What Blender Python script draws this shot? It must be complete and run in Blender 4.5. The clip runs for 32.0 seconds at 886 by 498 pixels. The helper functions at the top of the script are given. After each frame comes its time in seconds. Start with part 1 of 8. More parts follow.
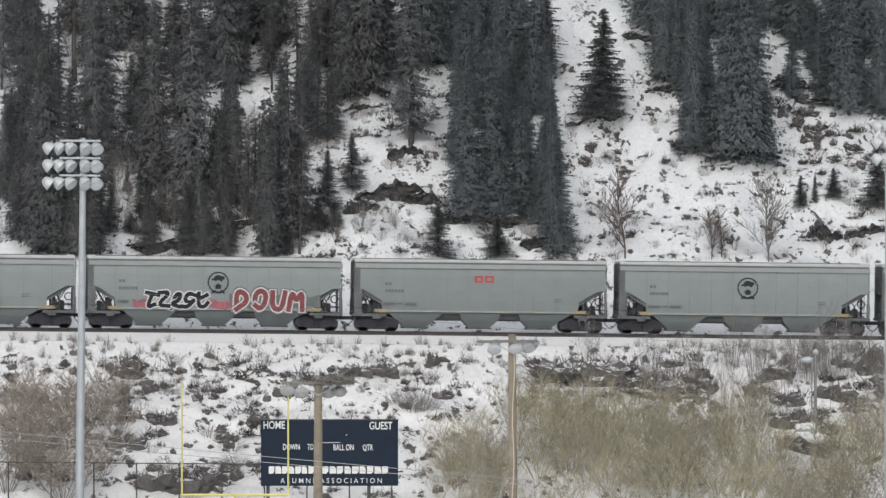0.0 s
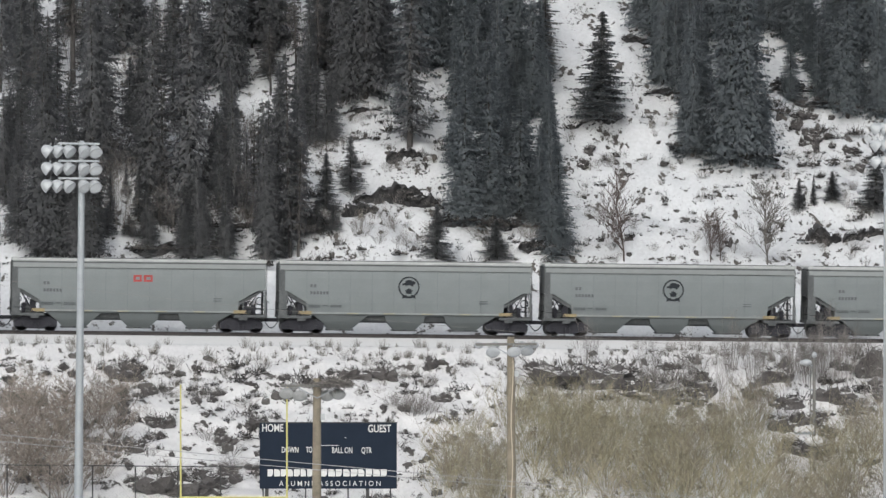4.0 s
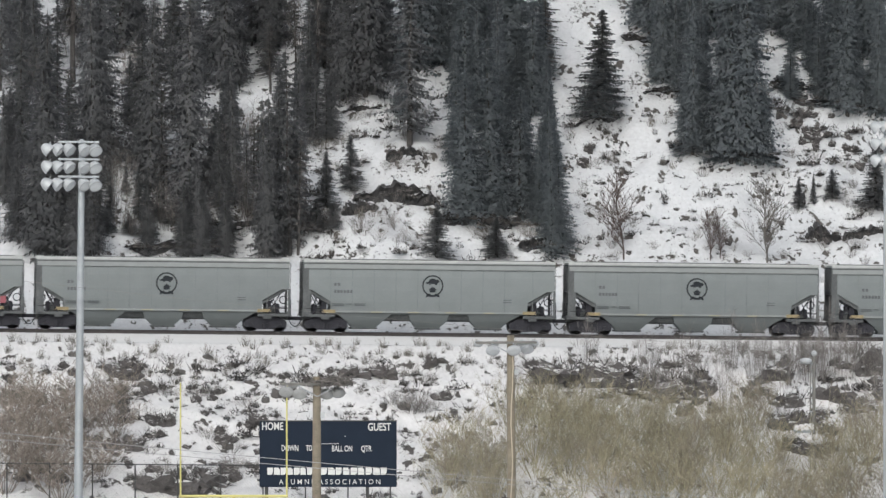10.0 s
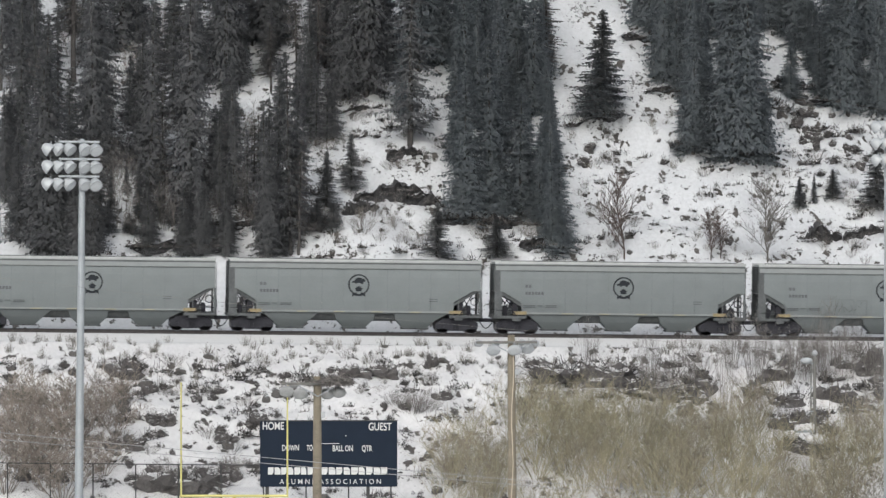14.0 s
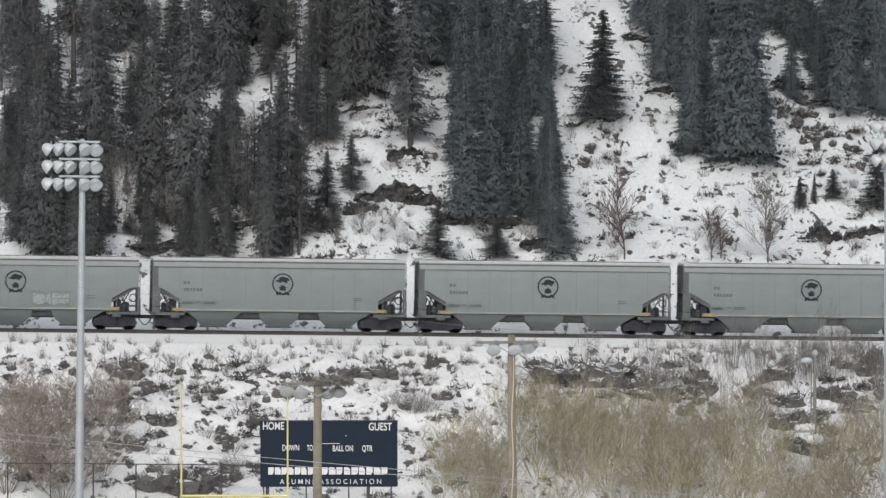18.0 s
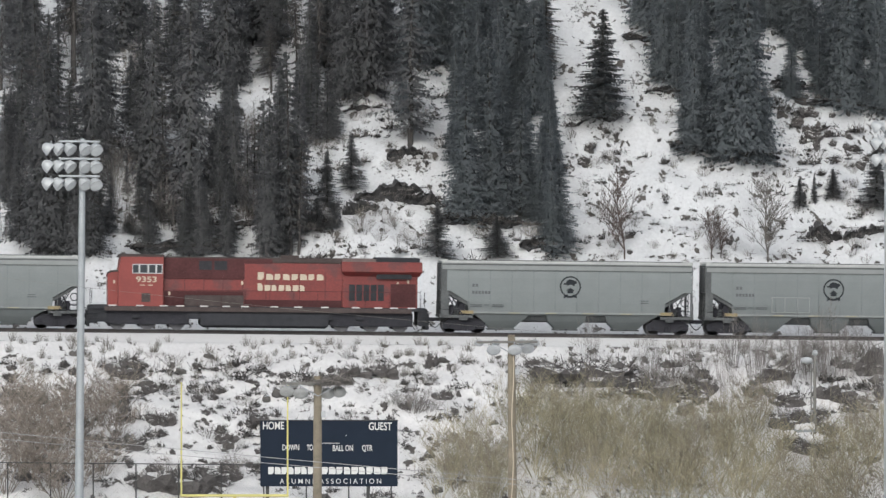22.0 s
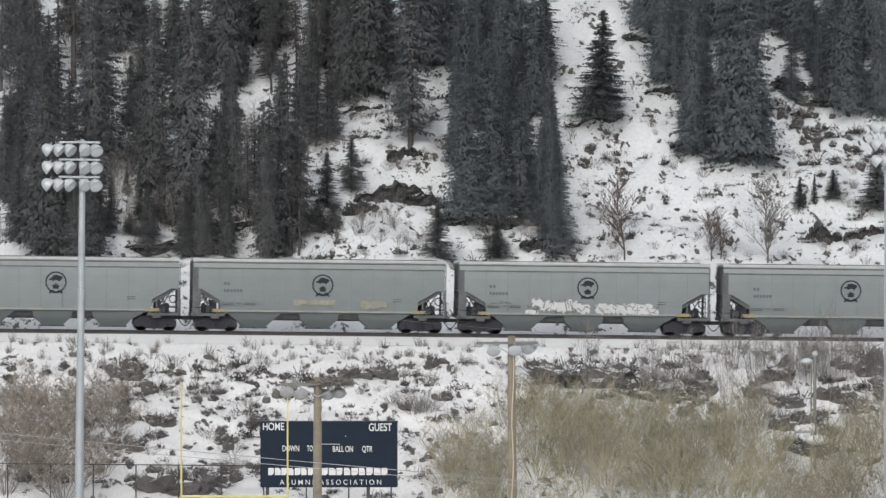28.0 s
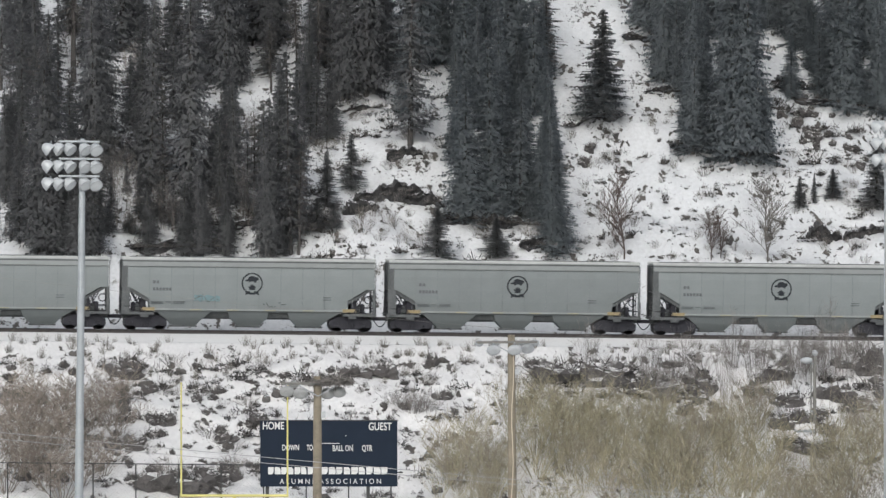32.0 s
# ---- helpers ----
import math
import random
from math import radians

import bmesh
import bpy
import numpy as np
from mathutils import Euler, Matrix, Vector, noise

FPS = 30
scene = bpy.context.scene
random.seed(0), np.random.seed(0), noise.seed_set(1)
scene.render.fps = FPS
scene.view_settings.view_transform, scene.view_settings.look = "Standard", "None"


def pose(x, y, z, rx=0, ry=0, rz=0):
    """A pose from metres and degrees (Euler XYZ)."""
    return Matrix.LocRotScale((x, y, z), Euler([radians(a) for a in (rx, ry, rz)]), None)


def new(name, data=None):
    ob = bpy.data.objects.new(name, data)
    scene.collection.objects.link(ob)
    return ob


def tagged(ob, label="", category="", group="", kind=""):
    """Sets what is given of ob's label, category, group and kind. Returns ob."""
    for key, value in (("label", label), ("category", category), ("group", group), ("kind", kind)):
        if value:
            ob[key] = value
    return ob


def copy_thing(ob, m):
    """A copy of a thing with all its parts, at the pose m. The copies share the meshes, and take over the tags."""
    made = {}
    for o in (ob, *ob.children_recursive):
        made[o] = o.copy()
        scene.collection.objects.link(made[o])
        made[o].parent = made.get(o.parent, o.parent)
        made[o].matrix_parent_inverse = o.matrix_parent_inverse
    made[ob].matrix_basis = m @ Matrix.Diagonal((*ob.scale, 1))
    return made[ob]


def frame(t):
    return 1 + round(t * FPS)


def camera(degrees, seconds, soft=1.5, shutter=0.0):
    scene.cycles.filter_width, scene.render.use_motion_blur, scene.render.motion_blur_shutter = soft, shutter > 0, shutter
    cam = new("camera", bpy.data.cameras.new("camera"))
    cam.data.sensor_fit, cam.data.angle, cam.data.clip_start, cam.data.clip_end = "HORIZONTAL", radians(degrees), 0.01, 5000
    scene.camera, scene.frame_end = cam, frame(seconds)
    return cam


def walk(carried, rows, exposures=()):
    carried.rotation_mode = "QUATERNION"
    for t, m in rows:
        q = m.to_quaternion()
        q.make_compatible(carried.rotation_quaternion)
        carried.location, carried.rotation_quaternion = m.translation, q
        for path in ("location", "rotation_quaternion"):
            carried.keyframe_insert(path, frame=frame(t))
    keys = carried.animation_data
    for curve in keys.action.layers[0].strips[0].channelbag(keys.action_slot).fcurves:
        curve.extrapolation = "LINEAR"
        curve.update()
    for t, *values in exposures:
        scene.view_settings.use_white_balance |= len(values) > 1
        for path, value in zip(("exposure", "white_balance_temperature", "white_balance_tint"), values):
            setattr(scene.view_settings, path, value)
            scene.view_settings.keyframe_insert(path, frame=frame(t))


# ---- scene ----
cam = camera(7.546, 32.0, soft=1.4, shutter=0.15)
EYE = (-37.0, 0.0, 22.0)
YAW0, PITCH0 = -5.0343, 89.0990


def aim(yaw, pitch):
    """The still viewpoint, turned by a small yaw and pitch in thousandths of a degree."""
    return pose(*EYE, PITCH0 + pitch * 0.001, 0, YAW0 + yaw * 0.001)


SWAY = [
    (0, 7, -5), (0.5, 1, -8), (1, 11, -2), (1.5, -2, 2), (2, -4, 14), (2.5, -9, 17),
    (3, -7, 25), (3.5, -4, 24), (5.5, -4, 3), (6, -6, 4), (6.5, -15, 10), (7, -15, 14),
    (7.5, 1, -0), (8, -2, -20), (8.5, 3, -14), (9, 11, -3), (9.5, 11, -3), (10, -5, 5),
    (10.5, -20, 10), (11, -16, 11), (11.5, -17, 3), (12, -12, 6), (12.5, 4, -11), (13, 10, -12),
    (13.5, -2, -5), (14, -0, 3), (14.5, 5, 7), (16.5, 1, 10), (17, 6, 9), (17.5, 4, 3),
    (18, 2, 3), (18.5, -4, -5), (19, -2, -5), (19.5, -7, -4), (20, -13, 3), (20.5, -2, -5),
    (21, 1, -20), (21.5, 3, -6), (22, 2, 0), (22.5, 16, -2), (23, 22, -20), (23.5, 14, -20),
    (24, 3, -14), (24.5, -9, -12), (25, -6, -12), (25.5, 2, -5), (27.5, 16, 10), (28, 2, 8),
    (28.5, -2, 2), (29, 6, 3), (29.5, 15, 3), (30, -2, 3), (30.5, 3, 3), (31, 9, 3),
    (31.5, -1, -5), (32, 1, 1),
]
EXPO = -0.17
walk(cam, [(t, aim(a, b)) for t, a, b in SWAY], exposures=[(0, EXPO, 6150, 7), (32, EXPO, 6150, 7)])

# ---- world and sun ----
world = bpy.data.worlds.new("overcast_sky")
scene.world = world
world.use_nodes = True
wn = world.node_tree.nodes
sky = wn.new("ShaderNodeTexSky")
sky.sky_type = "NISHITA"
sky.sun_disc = False
sky.sun_elevation, sky.sun_rotation = radians(34), radians(195)
sky.air_density, sky.dust_density, sky.ozone_density = 1.0, 6.0, 1.0
grey = wn.new("ShaderNodeHueSaturation")
grey.inputs["Saturation"].default_value = 0.5
world.node_tree.links.new(sky.outputs["Color"], grey.inputs["Color"])
world.node_tree.links.new(grey.outputs["Color"], wn["Background"].inputs["Color"])
wn["Background"].inputs["Strength"].default_value = 0.15

sun = new("sun", bpy.data.lights.new("sun", "SUN"))
sun.data.energy, sun.data.angle, sun.data.color = 1.5, radians(90), (1.0, 0.98, 0.96)
sun.rotation_euler = (radians(56), 0, radians(-14))

# ---- materials ----
def shade(name, color, rough=0.7, metal=0.0, vary=0.25, scale=3.0, fine=40.0, bump=0.0, second=None, amount=0.5, per_object=0.0, per_island=0.0, spec=0.5):
    """A procedural surface: base colour with large stains, fine grain, optional second colour in blotches, and bump."""
    m = bpy.data.materials.new(name)
    m.use_nodes = True
    n, l = m.node_tree.nodes, m.node_tree.links
    b = n["Principled BSDF"]
    b.inputs["Roughness"].default_value, b.inputs["Metallic"].default_value = rough, metal
    b.inputs["Specular IOR Level"].default_value = spec
    co = n.new("ShaderNodeTexCoord")
    big = n.new("ShaderNodeTexNoise")
    big.inputs["Scale"].default_value, big.inputs["Detail"].default_value = scale, 5
    small = n.new("ShaderNodeTexNoise")
    small.inputs["Scale"].default_value, small.inputs["Detail"].default_value = fine, 3
    for t in (big, small):
        l.new(co.outputs["Object"], t.inputs["Vector"])
    add = n.new("ShaderNodeMath")
    add.operation = "ADD"
    l.new(big.outputs["Fac"], add.inputs[0])
    l.new(small.outputs["Fac"], add.inputs[1])
    value = add.outputs[0]
    for use, node, socket in ((per_object, "ShaderNodeObjectInfo", "Random"), (per_island, "ShaderNodeNewGeometry", "Random Per Island")):
        if use:
            info = n.new(node)
            mul = n.new("ShaderNodeMath")
            mul.operation = "MULTIPLY_ADD"
            mul.inputs[1].default_value, mul.inputs[2].default_value = use, -use / 2
            l.new(info.outputs[socket], mul.inputs[0])
            more = n.new("ShaderNodeMath")
            more.operation = "ADD"
            l.new(value, more.inputs[0])
            l.new(mul.outputs[0], more.inputs[1])
            value = more.outputs[0]
    ramp = n.new("ShaderNodeMapRange")
    ramp.inputs["From Min"].default_value, ramp.inputs["From Max"].default_value = 0.65, 1.35
    ramp.inputs["To Min"].default_value, ramp.inputs["To Max"].default_value = 1 - vary, 1 + vary
    ramp.clamp = False
    l.new(value, ramp.inputs["Value"])
    mix = n.new("ShaderNodeVectorMath")
    mix.operation = "SCALE"
    l.new(ramp.outputs[0], mix.inputs["Scale"])
    if second:
        blot = n.new("ShaderNodeMapRange")
        blot.inputs["From Min"].default_value, blot.inputs["From Max"].default_value = amount - 0.06, amount + 0.06
        l.new(big.outputs["Fac"], blot.inputs["Value"])
        two = n.new("ShaderNodeMix")
        two.data_type = "RGBA"
        two.inputs["A"].default_value, two.inputs["B"].default_value = (*color, 1), (*second, 1)
        l.new(blot.outputs[0], two.inputs["Factor"])
        l.new(two.outputs["Result"], mix.inputs[0])
    else:
        mix.inputs[0].default_value = color
    l.new(mix.outputs[0], b.inputs["Base Color"])
    if bump:
        bp = n.new("ShaderNodeBump")
        bp.inputs["Strength"].default_value, bp.inputs["Distance"].default_value = bump, 0.03
        l.new(add.outputs[0], bp.inputs["Height"])
        l.new(bp.outputs[0], b.inputs["Normal"])
    return m


def snowy(name, soil, low, high, edge, snow=(0.55, 0.557, 0.573), patch=0.62, scale=0.35, holes=0.0, fall=1.0):
    """Snow lying on a surface: bare where it is steep, and in ragged patches where grass and earth poke through."""
    m = bpy.data.materials.new(name)
    m.use_nodes = True
    n, l = m.node_tree.nodes, m.node_tree.links
    b = n["Principled BSDF"]
    b.inputs["Roughness"].default_value = 0.85
    geo = n.new("ShaderNodeNewGeometry")
    co = n.new("ShaderNodeTexCoord")
    sep = n.new("ShaderNodeSeparateXYZ")
    l.new(geo.outputs["Normal"], sep.inputs[0])
    turn = n.new("ShaderNodeMapping")
    turn.inputs["Scale"].default_value = (1.0, fall, 1.0)
    l.new(co.outputs["Object"], turn.inputs["Vector"])
    noises = []
    for s, d in ((scale, 6), (scale * 7, 6), (30.0, 3)):
        t = n.new("ShaderNodeTexNoise")
        t.inputs["Scale"].default_value, t.inputs["Detail"].default_value, t.inputs["Roughness"].default_value = s, d, 0.62
        l.new(turn.outputs[0], t.inputs["Vector"])
        noises.append(t.outputs["Fac"])

    def calc(op, a, c):
        x = n.new("ShaderNodeMath")
        x.operation = op
        for i, v in enumerate((a, c)):
            if isinstance(v, float):
                x.inputs[i].default_value = v
            else:
                l.new(v, x.inputs[i])
        return x.outputs[0]

    def span(v, lo, hi):
        x = n.new("ShaderNodeMapRange")
        x.inputs["From Min"].default_value, x.inputs["From Max"].default_value = lo, hi
        l.new(v, x.inputs["Value"])
        return x.outputs[0]

    ragged = calc("MULTIPLY_ADD", noises[1], edge)
    ragged.node.inputs[2].default_value = -edge / 2
    flat = span(calc("ADD", sep.outputs["Z"], ragged), low, high)
    both = calc("ADD", calc("MULTIPLY", noises[0], 0.45), calc("MULTIPLY", noises[1], 0.55))
    bare = span(both, patch, patch + 0.05)
    cover = calc("MULTIPLY", flat, calc("SUBTRACT", 1.0, bare))
    if holes:
        t = n.new("ShaderNodeTexNoise")
        t.inputs["Scale"].default_value, t.inputs["Detail"].default_value, t.inputs["Roughness"].default_value = 1.6, 6, 0.6
        l.new(turn.outputs[0], t.inputs["Vector"])
        torn = calc("ADD", t.outputs["Fac"], calc("MULTIPLY", noises[0], 0.6))
        cover = calc("MULTIPLY", cover, calc("SUBTRACT", 1.0, span(torn, holes, holes + 0.035)))
    earth = n.new("ShaderNodeMix")
    earth.data_type = "RGBA"
    earth.inputs["A"].default_value = (*[c * 0.6 for c in soil], 1)
    earth.inputs["B"].default_value = (*[c * 1.5 for c in soil], 1)
    l.new(span(noises[2], 0.3, 0.7), earth.inputs["Factor"])
    white = n.new("ShaderNodeMix")
    white.data_type = "RGBA"
    white.inputs["A"].default_value = (*[c * 0.93 for c in snow], 1)
    white.inputs["B"].default_value = (*[min(0.9, c * 1.06) for c in snow], 1)
    l.new(span(noises[1], 0.35, 0.65), white.inputs["Factor"])
    top = n.new("ShaderNodeMix")
    top.data_type = "RGBA"
    l.new(cover, top.inputs["Factor"])
    l.new(earth.outputs["Result"], top.inputs["A"])
    l.new(white.outputs["Result"], top.inputs["B"])
    l.new(top.outputs["Result"], b.inputs["Base Color"])
    bp = n.new("ShaderNodeBump")
    bp.inputs["Strength"].default_value, bp.inputs["Distance"].default_value = 0.6, 0.12
    l.new(calc("ADD", noises[1], cover), bp.inputs["Height"])
    l.new(bp.outputs[0], b.inputs["Normal"])
    return m


M_GROUND = snowy("snow_over_earth", (0.075, 0.068, 0.062), 0.48, 0.56, 0.7, (0.505, 0.512, 0.524), 0.58, 0.6, 0.91, 0.5)
M_SLOPE = snowy("snow_over_rough_slope", (0.075, 0.068, 0.062), 0.48, 0.56, 0.7, (0.60, 0.591, 0.588), 0.59, 0.6, 0.912, 0.3)
M_ROCK = snowy("snow_capped_rock", (0.085, 0.08, 0.075), 0.72, 0.86, 0.6, patch=0.62)
M_BANK = snowy("earth_bank", (0.040, 0.039, 0.040), 0.80, 0.92, 0.4, patch=0.66)
# spruce and dusky needles are lifted towards grey, with distance haze in the colour
M_NEEDLE = shade("hazed_spruce_needles", (0.205, 0.226, 0.240), 0.9, vary=0.10, scale=0.5, fine=9, per_object=0.7, per_island=0.05)
M_NEEDLE_DUSKY = shade("hazed_dusky_needles", (0.190, 0.193, 0.198), 0.9, vary=0.14, scale=0.5, fine=9, per_object=0.9, per_island=0.15)
M_NEEDLE_BROWN = shade("dry_needles", (0.165, 0.157, 0.152), 0.9, vary=0.2, scale=0.5, fine=9, per_object=1.0, per_island=0.3)
def translucent(m, share):
    """Lets light pass through thin needle sprays."""
    n, l = m.node_tree.nodes, m.node_tree.links
    t = n.new("ShaderNodeBsdfTranslucent")
    mix = n.new("ShaderNodeMixShader")
    mix.inputs[0].default_value = share
    l.new(n["Principled BSDF"].inputs["Base Color"].links[0].from_socket, t.inputs["Color"])
    l.new(n["Principled BSDF"].outputs[0], mix.inputs[1])
    l.new(t.outputs[0], mix.inputs[2])
    l.new(mix.outputs[0], n["Material Output"].inputs["Surface"])


translucent(M_NEEDLE, 0.62)
translucent(M_NEEDLE_DUSKY, 0.62)
translucent(M_NEEDLE_BROWN, 0.5)
M_BARK = shade("conifer_bark", (0.085, 0.079, 0.076), 0.9, vary=0.4, scale=3, fine=25, bump=0.5, spec=0.2)
M_GREYBARK = shade("grey_bark", (0.17, 0.155, 0.14), 0.9, vary=0.3, scale=3, fine=25, per_object=0.6)
M_WILLOW = shade("willow_twigs", (0.245, 0.221, 0.150), 0.8, vary=0.35, scale=1.2, fine=12, per_island=0.8, per_object=0.5)
M_BRUSH = shade("grey_brush_twigs", (0.172, 0.158, 0.148), 0.85, vary=0.4, scale=1.2, fine=12, per_island=0.8, per_object=0.6)
M_RUST = shade("red_brown_twigs", (0.218, 0.188, 0.161), 0.85, vary=0.4, scale=1.2, fine=12, per_island=0.8)
M_GRASS = shade("dead_grass", (0.155, 0.142, 0.122), 0.9, vary=0.4, scale=2, fine=20, per_island=0.8)
M_CAR = shade("hopper_grey_paint", (0.14, 0.156, 0.158), 0.5, vary=0.10, scale=0.9, fine=14, bump=0.05, per_object=0.5)
# pale grey that paints the highlight along the roof edge
M_ROOFEDGE = shade("roof_edge_highlight", (0.33, 0.34, 0.335), 0.7, vary=0.2, scale=1.5, fine=20)
M_CAR_TRIM = shade("hopper_trim_grey", (0.185, 0.198, 0.198), 0.55, vary=0.12, scale=1.5, fine=20, per_object=0.3)
# grimy underparts, dark eave strips, and the shade painted on car ends
M_CAR_UNDER = shade("grimy_and_shade_grey", (0.085, 0.09, 0.092), 0.7, vary=0.3, scale=1.5, fine=12, spec=0.15)
# wheel colour lightened to offset the deep shade below the cars
M_WHEEL = shade("lightened_wheel_steel", (0.15, 0.15, 0.16), 0.85, vary=0.2, scale=3, spec=0.15)
M_STEEL = shade("dark_running_gear", (0.033, 0.033, 0.039), 0.85, metal=0.0, vary=0.2, scale=3, fine=30, spec=0.15)
M_RAIL = shade("brown_rail_steel", (0.062, 0.057, 0.056), 0.7, metal=0.2, vary=0.3, scale=3, fine=30, spec=0.15)
M_TIE = shade("creosoted_tie", (0.055, 0.05, 0.05), 0.9, vary=0.3, scale=3, fine=30, spec=0.15)
M_SEAM = shade("seam_shadow_paint", (0.12, 0.132, 0.134), 0.6, vary=0.1)
M_EMBLEM = shade("black_stencil_paint", (0.02, 0.023, 0.027), 0.7, vary=0.2, spec=0.15)
M_GREYMARK = shade("faded_grey_stencil", (0.068, 0.076, 0.082), 0.6, vary=0.2)
M_YELLOW = shade("faded_yellow_marking", (0.20, 0.16, 0.085), 0.6, vary=0.3, scale=4)
M_SPOT = shade("dull_yellow_spot", (0.25, 0.235, 0.165), 0.6, vary=0.3, scale=4)
M_OCHRE = shade("faded_ochre_spray", (0.185, 0.178, 0.135), 0.6, vary=0.25, scale=3)
M_WILLOWGREY = shade("grey_willow_bark", (0.215, 0.19, 0.15), 0.85, vary=0.3, scale=1.2, fine=12, per_island=0.7, per_object=0.6)
M_THICKET = shade("tangled_thicket", (0.092, 0.085, 0.083), 0.95, vary=0.45, scale=2.5, fine=11, bump=1.0, per_object=0.4, spec=0.1)
M_THICKSNOW = snowy("snow_flecked_thicket", (0.082, 0.076, 0.074), 0.72, 0.9, 0.9, (0.56, 0.555, 0.55), 0.6, 1.6)
M_SCRUB = shade("dark_scrub", (0.128, 0.118, 0.112), 0.9, vary=0.5, scale=1.5, fine=14, per_island=0.9, per_object=0.8)
M_CABRED = shade("bright_cab_red", (0.178, 0.031, 0.026), 0.6, vary=0.2, scale=0.8, fine=10)
M_RED = shade("locomotive_red", (0.152, 0.025, 0.022), 0.6, vary=0.25, scale=0.8, fine=10, second=(0.085, 0.024, 0.024), amount=0.56)
M_MAROON = shade("sooty_maroon", (0.062, 0.023, 0.024), 0.6, vary=0.3, scale=0.8, fine=10, spec=0.15)
M_SOOT = shade("sooty_roof", (0.062, 0.05, 0.048), 0.8, vary=0.3, scale=1.5, fine=10, spec=0.15)
M_DUSTY = shade("dusty_tan_roof", (0.125, 0.098, 0.092), 0.8, vary=0.25, scale=1.5, fine=10)
M_GRILLE = shade("dark_grille", (0.032, 0.033, 0.037), 0.85, vary=0.3, scale=3, spec=0.15)
M_TANK = shade("fuel_tank_grey", (0.035, 0.036, 0.041), 0.85, vary=0.25, scale=2, spec=0.15)
M_CREAM = shade("cream_lettering", (0.42, 0.36, 0.28), 0.6, vary=0.15)
M_WHITE = shade("white_paint", (0.52, 0.52, 0.51), 0.55, vary=0.1, scale=3)
M_REFLECT = shade("white_reflector_strip", (0.5, 0.5, 0.49), 0.5, vary=0.1)
M_REDMARK = shade("red_stencil_paint", (0.27, 0.03, 0.03), 0.55, vary=0.15)
M_PINK = shade("pink_spray_paint", (0.21, 0.055, 0.07), 0.6, vary=0.3, scale=2)
M_BLUE = shade("blue_spray_paint", (0.028, 0.135, 0.22), 0.6, vary=0.25, scale=2)
M_CYAN = shade("light_blue_spray_paint", (0.09, 0.24, 0.30), 0.6, vary=0.2, scale=2)
M_TEAL = shade("teal_spray_paint", (0.10, 0.16, 0.175), 0.6, vary=0.25, scale=2)
M_TAGWHITE = shade("dull_white_spray_paint", (0.38, 0.38, 0.38), 0.6, vary=0.15, scale=2)
M_PALE = shade("pale_grey_spray_paint", (0.215, 0.23, 0.23), 0.6, vary=0.12, scale=2)
M_TAGRED = shade("dark_red_spray_paint", (0.115, 0.018, 0.022), 0.6, vary=0.2, scale=2)
M_SMOKE = shade("smoky_grey_spray_paint", (0.075, 0.085, 0.085), 0.7, vary=0.25, scale=2)
M_NIGHT = shade("blue_black_spray_paint", (0.008, 0.009, 0.014), 0.6, vary=0.25, scale=2, spec=0.2)
M_GALV = shade("galvanised_steel", (0.30, 0.32, 0.335), 0.5, metal=0.25, vary=0.12, scale=2, fine=18)
M_LAMP = shade("grey_lamp_housing", (0.36, 0.375, 0.385), 0.45, metal=0.1, vary=0.12, scale=4)
M_OLDLAMP = shade("dull_old_lamp", (0.27, 0.275, 0.27), 0.5, vary=0.25, scale=4)
M_LENS = shade("milky_lamp_lens", (0.50, 0.52, 0.53), 0.2, vary=0.08, scale=4)
M_WOODPOLE = shade("weathered_pole_wood", (0.185, 0.16, 0.12), 0.9, vary=0.35, scale=2.5, fine=26, bump=0.6)
M_ARM = shade("grey_crossarm", (0.15, 0.145, 0.135), 0.85, vary=0.3, scale=2.5, fine=26)
M_DARKTWIG = shade("dark_red_twigs", (0.10, 0.078, 0.07), 0.85, vary=0.35, scale=2, fine=20, per_island=0.6)
M_GOAL = shade("yellow_goalpost_paint", (0.48, 0.44, 0.15), 0.4, vary=0.08, scale=2)
M_NAVY = shade("dark_navy_board", (0.013, 0.019, 0.031), 0.85, vary=0.12, scale=1.2, spec=0.15)
M_FENCE = shade("dark_fence_pipe", (0.05, 0.05, 0.05), 0.6, metal=0.3, vary=0.2)
M_WIRE = shade("grey_cable", (0.30, 0.30, 0.30), 0.7, vary=0.1)
M_SNOWCLEAN = shade("settled_snow", (0.59, 0.583, 0.581), 0.85, vary=0.06, scale=3, fine=30, bump=0.3)
M_GLASS = shade("dark_cab_glass", (0.03, 0.035, 0.04), 0.1, vary=0.1)

# ---- mesh helpers ----
def part(name, bm, material, parent=None, label=""):
    """Links a bmesh, or a mesh that is shared, as one object under a thing or a part."""
    if isinstance(bm, bpy.types.Mesh):
        me = bm
    else:
        me = bpy.data.meshes.new(name)
        bm.to_mesh(me)
        bm.free()
        me.materials.append(material)
    ob = new(name, me)
    ob.parent = parent
    if label:
        ob["label"] = label
    return ob


def thing(name, label, category, group="", m=None, kind=""):
    ob = new(name)
    ob.empty_display_size = 0.3
    if m is not None:
        ob.matrix_basis = m
    return tagged(ob, label, category, group, kind)


def box(x0, x1, y0, y1, z0, z1, bevel=0.0, bm=None):
    bm = bm or bmesh.new()
    made = bmesh.ops.create_cube(bm, size=1.0)["verts"]
    for v in made:
        v.co = ((x0 + x1) / 2 + v.co.x * (x1 - x0), (y0 + y1) / 2 + v.co.y * (y1 - y0), (z0 + z1) / 2 + v.co.z * (z1 - z0))
    if bevel:
        edges = list({e for v in made for e in v.link_edges})
        bmesh.ops.bevel(bm, geom=edges, offset=bevel, segments=2, affect="EDGES")
    return bm


